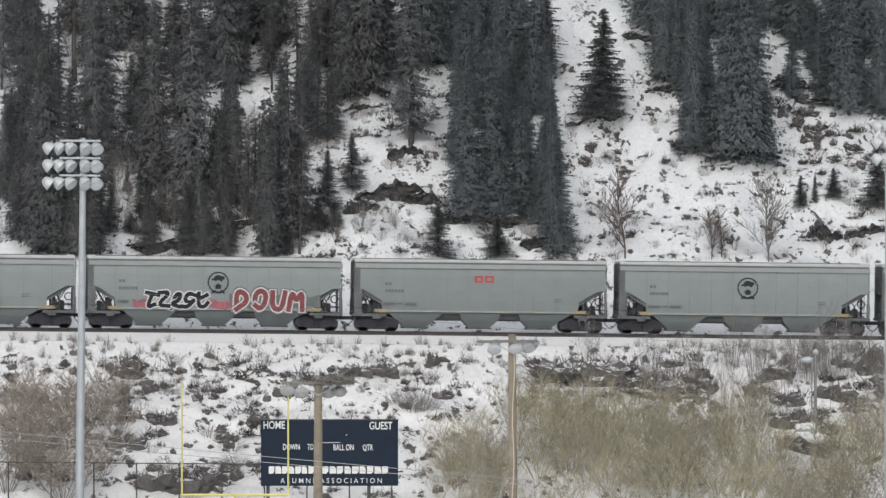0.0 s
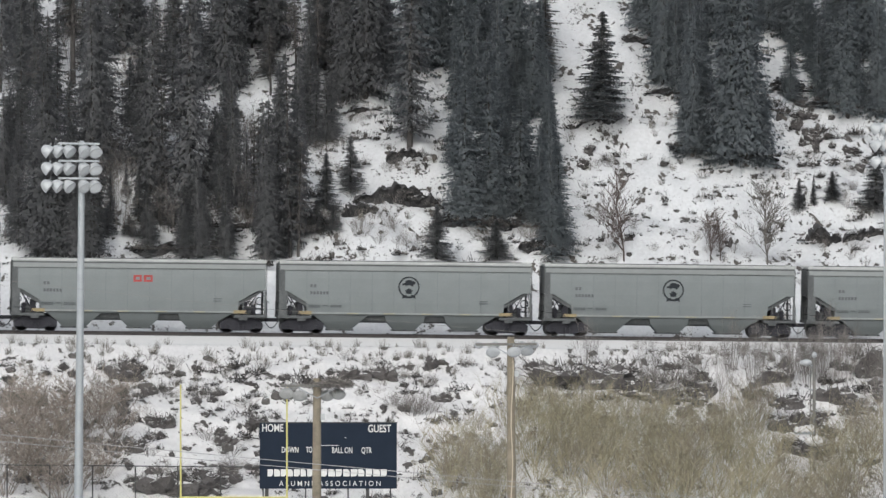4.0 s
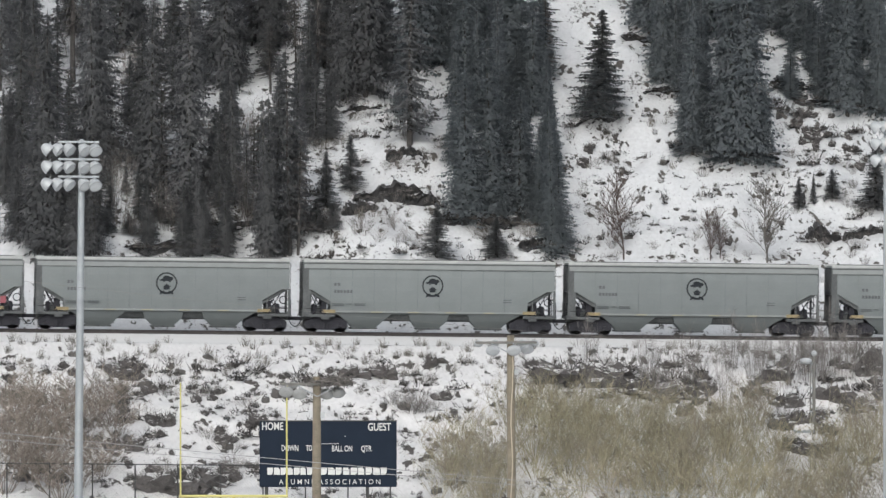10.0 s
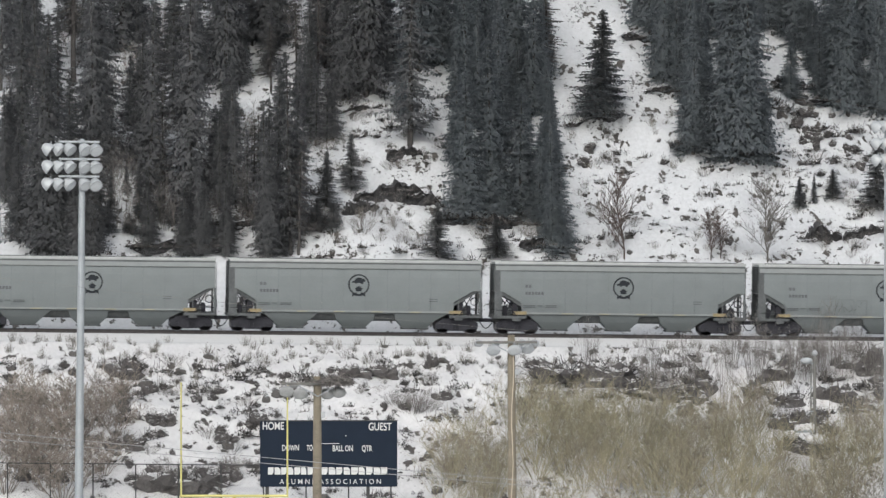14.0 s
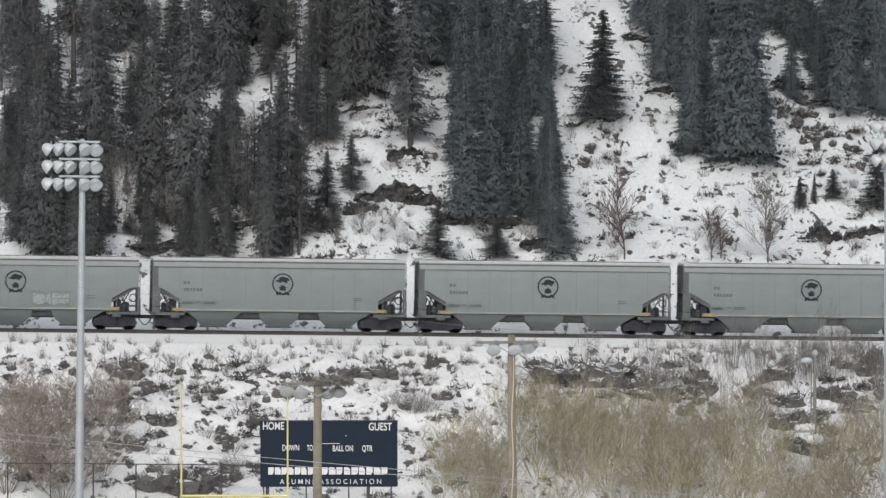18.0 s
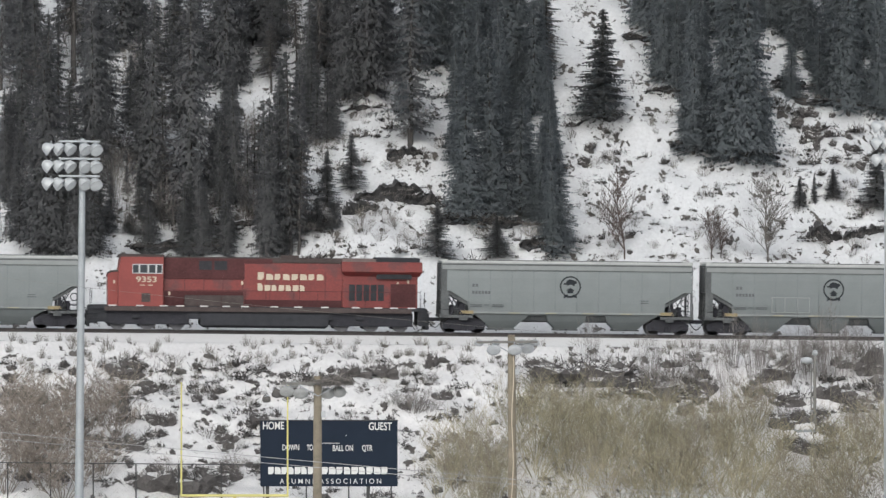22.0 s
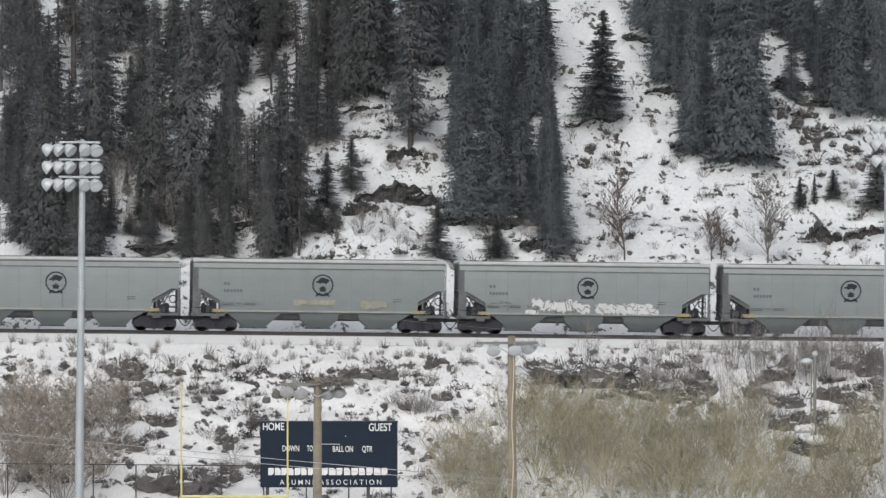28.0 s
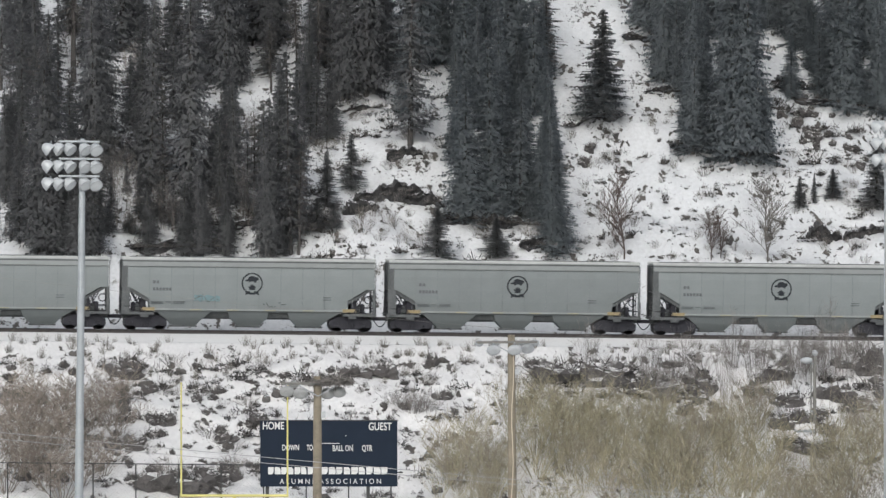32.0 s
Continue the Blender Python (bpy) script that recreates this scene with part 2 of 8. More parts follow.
def rod(a, b, r0, r1=None, seg=10, bm=None):
    """A round bar from a to b."""
    bm = bm or bmesh.new()
    a, b = Vector(a), Vector(b)
    turn = (b - a).to_track_quat("Z", "Y").to_matrix().to_4x4()
    bmesh.ops.create_cone(bm, cap_ends=True, segments=seg, radius1=r0, radius2=r0 if r1 is None else r1, depth=(b - a).length,
                          matrix=Matrix.Translation((a + b) / 2) @ turn)
    return bm


def loft(levels, bm=None):
    """A closed solid through rectangles (z, x0, x1, y0, y1)."""
    bm = bm or bmesh.new()
    rings = []
    for z, x0, x1, y0, y1 in levels:
        rings.append([bm.verts.new(p) for p in ((x0, y0, z), (x1, y0, z), (x1, y1, z), (x0, y1, z))])
    for a, b in zip(rings, rings[1:]):
        for i in range(4):
            bm.faces.new((a[i], a[(i + 1) % 4], b[(i + 1) % 4], b[i]))
    bm.faces.new(rings[0][::-1])
    bm.faces.new(rings[-1])
    return bm


def slab(outline, y0, y1, bm=None):
    """An outline of (x, z) points drawn out from y0 to y1."""
    bm = bm or bmesh.new()
    near = [bm.verts.new((x, y0, z)) for x, z in outline]
    far = [bm.verts.new((x, y1, z)) for x, z in outline]
    k = len(outline)
    bm.faces.new(near)
    bm.faces.new(far[::-1])
    for i in range(k):
        bm.faces.new((near[i], far[i], far[(i + 1) % k], near[(i + 1) % k]))
    bmesh.ops.recalc_face_normals(bm, faces=bm.faces)
    return bm


def ring(cx, cz, r0, r1, y0, y1, seg=32, bm=None):
    bm = bm or bmesh.new()
    rows = []
    for i in range(seg):
        a = 2 * math.pi * i / seg
        c, s = math.cos(a), math.sin(a)
        rows.append([bm.verts.new((cx + c * r, y, cz + s * r)) for r, y in ((r0, y0), (r1, y0), (r1, y1), (r0, y1))])
    for i in range(seg):
        a, b = rows[i], rows[(i + 1) % seg]
        for j in range(4):
            bm.faces.new((a[j], a[(j + 1) % 4], b[(j + 1) % 4], b[j]))
    bmesh.ops.recalc_face_normals(bm, faces=bm.faces)
    return bm


def mesh_of(name, verts, faces, material, smooth=False):
    me = bpy.data.meshes.new(name)
    me.from_pydata(verts, [], faces)
    me.materials.append(material)
    if smooth:
        me.polygons.foreach_set("use_smooth", [True] * len(me.polygons))
    me.update()
    return me


def twigs(segments):
    """Three-sided tapering sticks for segments (a, b, r0, r1): vertices and faces."""
    verts, faces = [], []
    for a, b, r0, r1 in segments:
        d = (b - a)
        u = d.orthogonal().normalized()
        w = d.normalized().cross(u)
        k = len(verts)
        for p, r in ((a, r0), (b, r1)):
            for j in range(3):
                t = 2.0944 * j
                verts.append(p + (u * math.cos(t) + w * math.sin(t)) * r)
        faces += [(k, k + 1, k + 4, k + 3), (k + 1, k + 2, k + 5, k + 4), (k + 2, k, k + 3, k + 5)]
    return verts, faces


def letters(text, size, material, name, parent, x, y, z, stretch=1.0, bold=0.012):
    """Upright raised lettering that faces the viewer, its left foot at (x, y, z)."""
    curve = bpy.data.curves.new(name, "FONT")
    curve.body, curve.size, curve.extrude, curve.offset = text, size, 0.01, bold * size
    tmp = bpy.data.objects.new(name, curve)
    scene.collection.objects.link(tmp)
    me = bpy.data.meshes.new_from_object(tmp.evaluated_get(bpy.context.evaluated_depsgraph_get()))
    bpy.data.objects.remove(tmp)
    me.transform(Matrix.Translation((x, y, z)) @ Matrix.Rotation(radians(90), 4, "X") @ Matrix.Diagonal((stretch, 1, 1, 1)))
    me.materials.clear()
    me.materials.append(material)
    ob = new(name, me)
    ob.parent = parent
    return ob


def tube(pts, r, sides=6, bm=None):
    """A bent round bar through the points, in one piece."""
    bm = bm or bmesh.new()
    rows = []
    for i, p in enumerate(pts):
        d = (pts[min(i + 1, len(pts) - 1)] - pts[max(i - 1, 0)]).normalized()
        u = d.cross(Vector((0, 1, 0.01))).normalized()
        w = d.cross(u)
        rows.append([bm.verts.new(p + (u * math.cos(a) + w * math.sin(a)) * r) for a in [2 * math.pi * j / sides for j in range(sides)]])
    for a, b in zip(rows, rows[1:]):
        for j in range(sides):
            bm.faces.new((a[j], a[(j + 1) % sides], b[(j + 1) % sides], b[j]))
    bm.faces.new(rows[0][::-1])
    bm.faces.new(rows[-1])
    bmesh.ops.recalc_face_normals(bm, faces=bm.faces)
    return bm


def clipped(x, w, z, h, k):
    """Outline of a plain block with one corner cut, standing for a company's or team's lettering."""
    if k % 2:
        return [(x, z), (x + w, z), (x + w, z + h * 0.72), (x + w * 0.7, z + h), (x, z + h)]
    return [(x, z), (x + w * 0.72, z), (x + w, z + h * 0.3), (x + w, z + h), (x, z + h)]

# ---- ground ----
GRADE = 0.0128


def track_z(x):
    return 10.12 - GRADE * x


def ease(a, b, v):
    k = min(1.0, max(0.0, (v - a) / (b - a)))
    return k * k * (3 - 2 * k)


def lumps(x, y):
    return (math.sin(x * 0.31 + 1.3 * math.sin(y * 0.23)) * math.sin(y * 0.37 + 0.8 + math.sin(x * 0.17))
            + 0.5 * math.sin(x * 0.83 + y * 0.41 + 2.0) * math.sin(y * 0.91 - x * 0.29)
            + 0.22 * math.sin(x * 2.1 + 1.7 * math.sin(y * 0.9)) * math.sin(y * 1.9 + 0.6))


def ground_z(x, y):
    """Height of the terrain: playing field, rail embankment, track shelf and forested hill."""
    rail = track_z(max(-650, min(650, x)))
    bed = rail - 0.62
    if y < 413.5:
        k = max(0.0, min(1.0, (y - 379) / 34.5))
        shape = 0.25 * k + 0.75 * k ** 1.25
        z = bed * shape if y > 379 else 0.0
        rough = ease(379, 384, y) * (1 - ease(409, 413, y))
        return z + 0.33 * rough * lumps(x * 1.5, y * 1.5)
    if y < 426.5:
        return bed
    d = y - 426.5
    rise = 0.62 * d + 0.0016 * d * d if d < 60 else 42.96 + 0.81 * (d - 60)
    if d > 130:
        rise = 99.66 + 260 * (1 - math.exp(-(d - 130) * 0.81 / 260))
    rough = ease(0, 5, d)
    return bed + rise + rough * (0.85 * lumps(x, y) + 2.2 * math.sin(x * 0.055 + 0.4) * ease(8, 40, d))


def steps(*bands):
    out = []
    for a, b, s in bands:
        out += list(np.arange(a, b, s))
    return out + [bands[-1][1]]


def build_ground():
    xs = steps((-3000, -800, 400), (-800, -200, 60), (-200, -60, 10), (-60, -34, 2), (-34, 34, 0.4), (34, 60, 2), (60, 200, 10), (200, 800, 60), (800, 3000, 400))
    ys = steps((-600, 0, 120), (0, 340, 20), (340, 378, 2), (378, 414, 0.4), (414, 427, 1.0), (427, 466, 0.4), (466, 520, 3), (520, 900, 20), (900, 3000, 300))
    verts = [(x, y, ground_z(x, y)) for y in ys for x in xs]
    k = len(xs)
    faces = [(j * k + i, j * k + i + 1, (j + 1) * k + i + 1, (j + 1) * k + i) for j in range(len(ys) - 1) for i in range(k - 1)]
    ob = new("ground", mesh_of("ground", verts, faces, M_GROUND, True))
    ob.data.materials.append(M_SLOPE)
    ob.data.polygons.foreach_set("material_index", np.repeat(np.array([1 if y < 414 else 0 for y in ys[:-1]]), k - 1))
    tagged(ob, "snow-covered ground with bare brown earth showing through", "ground", kind="structure")


build_ground()


def build_track():
    """Ballast shelf, two rails and the sleepers, laid to the grade of the line."""
    a, b = -640.0, 640.0
    sect = ((411.5, -1.9), (413.4, -1.0), (414.6, -0.66), (415.8, -0.54), (416.9, -0.40), (417.8, -0.26), (418.6, -0.19), (422.1, -0.19), (423.2, -0.58), (427.2, -0.50))
    verts = [(x, y + 0.25 * noise.noise((x * 0.6, y, 0)) * (y < 418), track_z(x) + z + 0.05 * noise.noise((x * 0.4, y * 0.7, 3)) * (y < 418)) for x in [a, -200.0] + list(np.arange(-60, 60.1, 0.8)) + [200.0, b] for y, z in sect]
    k = len(sect)
    faces = [(i * k + j, (i + 1) * k + j, (i + 1) * k + j + 1, i * k + j + 1) for i in range(len(verts) // k - 1) for j in range(k - 1)]
    bm = mesh_of("track_bed", verts, faces, M_SNOWCLEAN, True)
    bed = part("track_bed", bm, None)
    tagged(bed, "snow-covered ballast bed of the railway line", "track bed", kind="structure")
    track = thing("railway_track", "single railway track with brown rails on dark sleepers", "railway track", kind="structure")
    for y in (419.28, 420.72):
        bm = bmesh.new()
        for hw, z0, z1 in ((0.075, -0.17, -0.13), (0.012, -0.13, -0.04), (0.037, -0.04, 0.0)):
            box(a, b, y - hw, y + hw, z0, z1, bm=bm)
        for v in bm.verts:
            v.co.z += track_z(v.co.x)
        part("rail", bm, M_RAIL, track)
    bm = box(a, b, 418.62, 421.38, -0.42, -0.17)
    for v in bm.verts:
        v.co.z += track_z(v.co.x)
    part("ballast", bm, M_TIE, track, "dark cinders between and beside the rails")
    tie = mesh_of("sleeper", *cuboid(0.115, 1.3, 0.09), M_TIE)
    for i in range(-70, 71):
        ob = part("sleeper", tie, None, track)
        ob.location = (i * 0.52, 420, track_z(i * 0.52) - 0.24)
    bm = bmesh.new()
    for i in list(range(-1200, -70, 1)) + list(range(71, 1200, 1)):
        x = i * 0.52
        k = [bm.verts.new((x + sx * 0.115, 420 + sy * 1.3, track_z(x) - 0.16)) for sx, sy in ((-1, -1), (1, -1), (1, 1), (-1, 1))]
        bm.faces.new(k)
    ob = part("far_sleepers", bm, M_TIE, track)
    ob["kind"] = "stuff"


def cuboid(x, y, z):
    v = [(sx * x, sy * y, sz * z) for sx in (-1, 1) for sy in (-1, 1) for sz in (-1, 1)]
    return v, [(0, 1, 3, 2), (4, 6, 7, 5), (0, 4, 5, 1), (2, 3, 7, 6), (0, 2, 6, 4), (1, 5, 7, 3)]


build_track()

ORIGIN = -14.50
# ---- train ----
PITCH = 16.642
SPEED = 13.638
TILT = math.degrees(math.atan(GRADE))


def truck(parent, x):
    """A two-axle freight truck: side frames, bolster, springs and wheels."""
    t = part("truck", box(x - 0.28, x + 0.28, -1.0, 1.0, 0.42, 0.72, 0.03), M_STEEL, parent)
    for y in (-1.03, 0.93):
        frame_shape = [(x - 1.34, 0.66), (x - 1.28, 0.28), (x - 0.72, 0.28), (x - 0.45, 0.16), (x + 0.45, 0.16), (x + 0.72, 0.28), (x + 1.28, 0.28), (x + 1.34, 0.66), (x + 0.8, 0.94), (x - 0.8, 0.94)]
        part("side_frame", slab(frame_shape, y, y + 0.1), M_STEEL, t)
        for dx in (-0.14, 0.14):
            part("spring", rod((x + dx, y - 0.03, 0.22), (x + dx, y - 0.03, 0.52), 0.07, seg=8), M_STEEL, t)
    for dx in (-0.88, 0.88):
        bm = bmesh.new()
        for y in (-0.80, 0.68):
            rod((x + dx, y, 0.455), (x + dx, y + 0.12, 0.455), 0.455, 0.455, 24, bm)
            rod((x + dx, y - 0.0, 0.455), (x + dx, y + 0.03, 0.455), 0.48, 0.47, 24, bm)
        rod((x + dx, -0.8, 0.455), (x + dx, 0.8, 0.455), 0.08, seg=10, bm=bm)
        part("wheelset", bm, M_WHEEL, t)
        part("axle_cap", rod((x + dx, -1.12, 0.455), (x + dx, -1.02, 0.455), 0.11, 0.13, 12), M_STEEL, t)
    return t


def coupler(parent, x, s):
    bm = box(x - 0.35, x + 0.35, -0.1, 0.1, 0.72, 0.95, 0.03)
    c = part("coupler", bm, M_STEEL, parent)
    if s < 0:
        return
    pts = [Vector((x - 0.2 + 0.85 * k / 8, -0.3, 0.78 - 0.45 * math.sin(math.pi * k / 8))) for k in range(9)]
    part("air_hose", tube(pts, 0.03), M_GRILLE, c)


def hopper_car():
    """A covered grain hopper, rail top at z = 0, centred on its length."""
    car = new("hopper_car")
    L = 7.86
    body = part("body", loft([(1.18, -6.15, 6.15, -1.30, 1.30), (1.34, -6.15, 6.15, -1.47, 1.47), (1.98, -6.2, 6.2, -1.53, 1.53), (2.67, -7.38, 7.38, -1.56, 1.56),
                              (2.68, -L, L, -1.56, 1.56), (3.5, -L, L, -1.56, 1.56), (4.02, -L, L, -1.53, 1.53)]), M_CAR, car)
    part("roof", loft([(4.36, -L, L, -1.55, 1.55), (4.45, -L, L, -1.2, 1.2), (4.50, -L, L, -0.5, 0.5)]), M_CAR_TRIM, car)
    for y in (-1.6, 1.48):
        part("top_chord", box(-L - 0.02, L + 0.02, y, y + 0.12, 4.0, 4.40, 0.02), M_CAR_TRIM, car)
        part("side_sill", box(-6.4, 6.4, y + (0.06 if y < 0 else -0.04), y + (0.16 if y < 0 else 0.06), 1.27, 1.38, 0.015), M_CAR_TRIM, car)
        # the bright line on the roof edge is in this strip's colour
        part("eave_lip", box(-L - 0.05, L + 0.05, y - 0.03, y + 0.15, 4.405, 4.575, 0.01), M_ROOFEDGE, car, "pale roof edge with its highlight painted in")
        # thin dark strips draw the lines under the eave and the chord
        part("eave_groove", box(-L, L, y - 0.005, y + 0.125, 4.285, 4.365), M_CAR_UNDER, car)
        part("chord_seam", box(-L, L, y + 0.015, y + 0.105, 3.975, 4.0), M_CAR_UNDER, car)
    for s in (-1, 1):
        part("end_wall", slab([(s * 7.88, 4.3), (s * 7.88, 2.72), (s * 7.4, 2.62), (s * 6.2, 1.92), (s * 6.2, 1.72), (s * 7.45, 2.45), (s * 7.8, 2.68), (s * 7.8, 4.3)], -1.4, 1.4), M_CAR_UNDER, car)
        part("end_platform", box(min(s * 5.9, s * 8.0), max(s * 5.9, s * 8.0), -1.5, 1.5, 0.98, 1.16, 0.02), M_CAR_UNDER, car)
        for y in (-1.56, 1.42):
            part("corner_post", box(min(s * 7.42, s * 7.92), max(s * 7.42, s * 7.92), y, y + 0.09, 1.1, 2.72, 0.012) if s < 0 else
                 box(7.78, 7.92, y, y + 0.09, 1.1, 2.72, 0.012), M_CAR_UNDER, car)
            # shade of the car's left end, painted as a dark full-height strip
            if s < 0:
                part("corner_strip", box(-7.93, -7.56, y - 0.03, y + 0.12, 2.6, 4.38, 0.01), M_CAR_UNDER, car, "dark grey corner strip with the car end's shade painted in")
            bm = bmesh.new()
            for k in range(8):
                rod((s * 7.95, y + 0.03, 1.25 + 0.4 * k), (s * 7.95, y + 0.45 * (1 if y < 0 else -1), 1.25 + 0.4 * k), 0.018, seg=6, bm=bm)
            rod((s * 7.96, y + 0.45 * (1 if y < 0 else -1), 1.1), (s * 7.96, y + 0.45 * (1 if y < 0 else -1), 4.3), 0.025, seg=6, bm=bm)
            part("end_ladder", bm, M_CAR_UNDER, car)
            part("brace", rod((s * 6.55, y, 1.15), (s * 7.3, y, 2.4), 0.035, seg=6), M_STEEL, car)
            part("brace", rod((s * 7.3, y, 1.15), (s * 6.85, y, 2.1), 0.03, seg=6), M_STEEL, car)
            part("grab_rail", rod((s * 6.4, y, 1.5), (s * 7.8, y, 1.5), 0.025, seg=6), M_STEEL, car)
        part("brake_gear" if s < 0 else "air_reservoir", rod((s * 6.9, -0.7, 1.42), (s * 6.9, 0.6, 1.42), 0.24, seg=14), M_CAR_UNDER, car)
        part("slope_stiffener", box(min(s * 6.4, s * 6.75), max(s * 6.4, s * 6.75), -1.2, 1.2, 1.16, 1.95), M_STEEL, car)
        part("brake_valve", box(min(s * 7.05, s * 7.3), max(s * 7.05, s * 7.3), -0.9, 0.2, 1.16, 1.75, 0.05), M_STEEL, car)
        part("brake_wheel", ring(s * 7.55, 2.0, 0.2, 0.26, -0.6, -0.55, 16), M_STEEL, car)
        for k in range(3):
            part("platform_rail", rod((s * 7.98, -1.3 + 1.2 * k, 1.1), (s * 7.98, -1.3 + 1.2 * k, 2.0), 0.02, seg=6), M_STEEL, car)
        part("yellow_end_mark", box(s * 6.3 - 0.42, s * 6.3 + 0.42, -1.575, -1.50, 1.24, 1.44), M_YELLOW, car, "faded yellow reflective mark")
        part("jacking_pad", box(s * 6.5 - 0.25, s * 6.5 + 0.25, -1.5, -1.3, 0.82, 1.0, 0.02), M_CAR_UNDER, car)
        truck(car, s * 6.42)
        coupler(car, s * 8.1, s)
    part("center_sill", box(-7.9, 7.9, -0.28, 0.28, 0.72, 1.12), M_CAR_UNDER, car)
    for c, t0, t1, b0, b1 in ((-3.95, -5.75, -2.35, -4.75, -3.3), (0.0, -1.25, 1.25, -0.62, 0.68), (3.95, 2.45, 5.75, 3.1, 4.55)):
        chute = part("discharge_chute", loft([(0.30, b0, b1, -0.62, 0.62), (0.72, b0 - 0.42, b1 + 0.42, -0.98, 0.98), (0.80, b0 - 0.5, b1 + 0.5, -1.05, 1.05), (1.19, t0, t1, -1.34, 1.34)]), M_CAR, car)
        part("outlet_gate", box(b0 - 0.12, b1 + 0.12, -0.7, 0.7, 0.22, 0.31, 0.01), M_CAR_UNDER, chute)
        part("gate_shaft", rod(((b0 + b1) / 2, -0.95, 0.28), ((b0 + b1) / 2, 0.95, 0.28), 0.05, seg=8), M_STEEL, chute)
    for x0, x1 in ((-2.75, -1.0), (1.0, 2.85)):
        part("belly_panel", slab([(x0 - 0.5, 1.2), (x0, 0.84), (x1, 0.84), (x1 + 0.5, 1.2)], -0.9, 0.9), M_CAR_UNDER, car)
    for k in range(11):
        x = -6.2 + 1.365 * k + (0.4 if k > 8 else 0)
        part("panel_seam", box(x - 0.018, x + 0.018, -1.572, -1.5, 1.4, 3.98), M_SEAM, car)
    for x in (-3.3, -1.0, 1.35, 3.75):
        part("yellow_spot", box(x - 0.35, x + 0.35, -1.556, -1.53, 1.285, 1.345), M_SPOT, car)
    part("running_board", box(-7.4, 7.4, -0.62, -0.2, 4.56, 4.60), M_CAR_UNDER, car)
    for x in np.arange(-7.0, 7.1, 1.75):
        part("board_bracket", box(x - 0.03, x + 0.03, -0.7, 0.7, 4.46, 4.56), M_CAR_UNDER, car)
    part("hatch_cover", box(-7.2, 7.2, -0.15, 0.35, 4.49, 4.58, 0.03), M_CAR_TRIM, car)
    for x0, n, w, z, h in ((-5.98, 2, 0.17, 2.93, 0.19), (-5.98, 6, 0.155, 2.49, 0.19)):
        for k in range(n):
            part("stencil_mark", box(x0 + w * 1.3 * k, x0 + w * (1.3 * k + 0.92), -1.576, -1.54, z, z + h), M_GREYMARK, car)
    for x0, x1, z in ((-6.1, -5.35, 1.78), (-6.1, -5.35, 1.68), (-5.2, -4.9, 1.78), (-4.7, -4.0, 1.79), (-4.7, -4.0, 1.70), (4.62, 5.15, 2.12), (4.62, 5.15, 1.98)):
        part("stencil_line", box(x0, x1, -1.576, -1.54, z, z + 0.05), M_GREYMARK, car)
    return car


def roundel(car, x=0.20, z=3.0):
    """A round black emblem: a ring with a studded rim, a crouching animal above a small leaf, and a ribbon below."""
    rim = part("emblem_ring", ring(x, z, 0.575, 0.66, -1.585, -1.5), M_EMBLEM, car, "black ring emblem on the side")
    for k in range(18):
        a = math.radians(110 + 17.6 * k)
        u, v = x + 0.665 * math.cos(a), z + 0.665 * math.sin(a)
        part("rim_stud", box(u - 0.022, u + 0.022, -1.585, -1.5, v - 0.022, v + 0.022), M_EMBLEM, rim)
    beast = ((-0.52, 0.10), (-0.42, 0.06), (-0.28, 0.10), (-0.26, 0.0), (-0.14, 0.0), (-0.12, 0.07), (0.16, 0.06), (0.18, -0.02), (0.32, -0.02), (0.34, 0.1), (0.46, 0.16), (0.5, 0.28), (0.4, 0.4), (0.28, 0.38), (0.16, 0.46), (-0.08, 0.48), (-0.26, 0.4), (-0.34, 0.22), (-0.5, 0.2))
    part("emblem_figure", slab([(x + a * 0.82, z + 0.06 + b * 0.82) for a, b in beast], -1.585, -1.5), M_EMBLEM, car)
    leaf = ((-0.05, -0.38), (-0.22, -0.36), (-0.18, -0.28), (-0.28, -0.16), (-0.16, -0.18), (-0.12, -0.06), (-0.06, -0.12), (0.0, 0.0), (0.06, -0.12), (0.12, -0.06), (0.16, -0.18), (0.28, -0.16), (0.18, -0.28), (0.22, -0.36), (0.05, -0.38))
    part("emblem_leaf", slab([(x + a * 0.95, z - 0.02 + b * 1.05) for a, b in leaf[::-1]], -1.585, -1.5), M_EMBLEM, car)
    for s in (-1, 1):
        part("emblem_ribbon", slab([(x + s * 0.12, z - 0.60), (x + s * 0.42, z - 0.74), (x + s * 0.40, z - 0.54), (x + s * 0.14, z - 0.48)], -1.585, -1.5), M_EMBLEM, car)
    part("emblem_ribbon", box(x - 0.2, x + 0.2, -1.585, -1.5, z - 0.70, z - 0.60), M_EMBLEM, car)


def red_mark(car):
    """A two-part red company mark, as plain shapes."""
    for x, w, h in ((-0.38, 0.52, 0.42), (0.26, 0.56, 0.42)):
        z = 3.16
        bm = bmesh.new()
        for a, b, c, d in ((x, x + w, z + h - 0.12, z + h), (x, x + w, z, z + 0.12), (x, x + 0.15, z + 0.12, z + h - 0.12), (x + w - 0.13, x + w, z + 0.12, z + h - 0.12)):
            box(a, b, -1.585, -1.5, c, d, bm=bm)
        part("red_mark", bm, M_REDMARK, car, "red company mark")


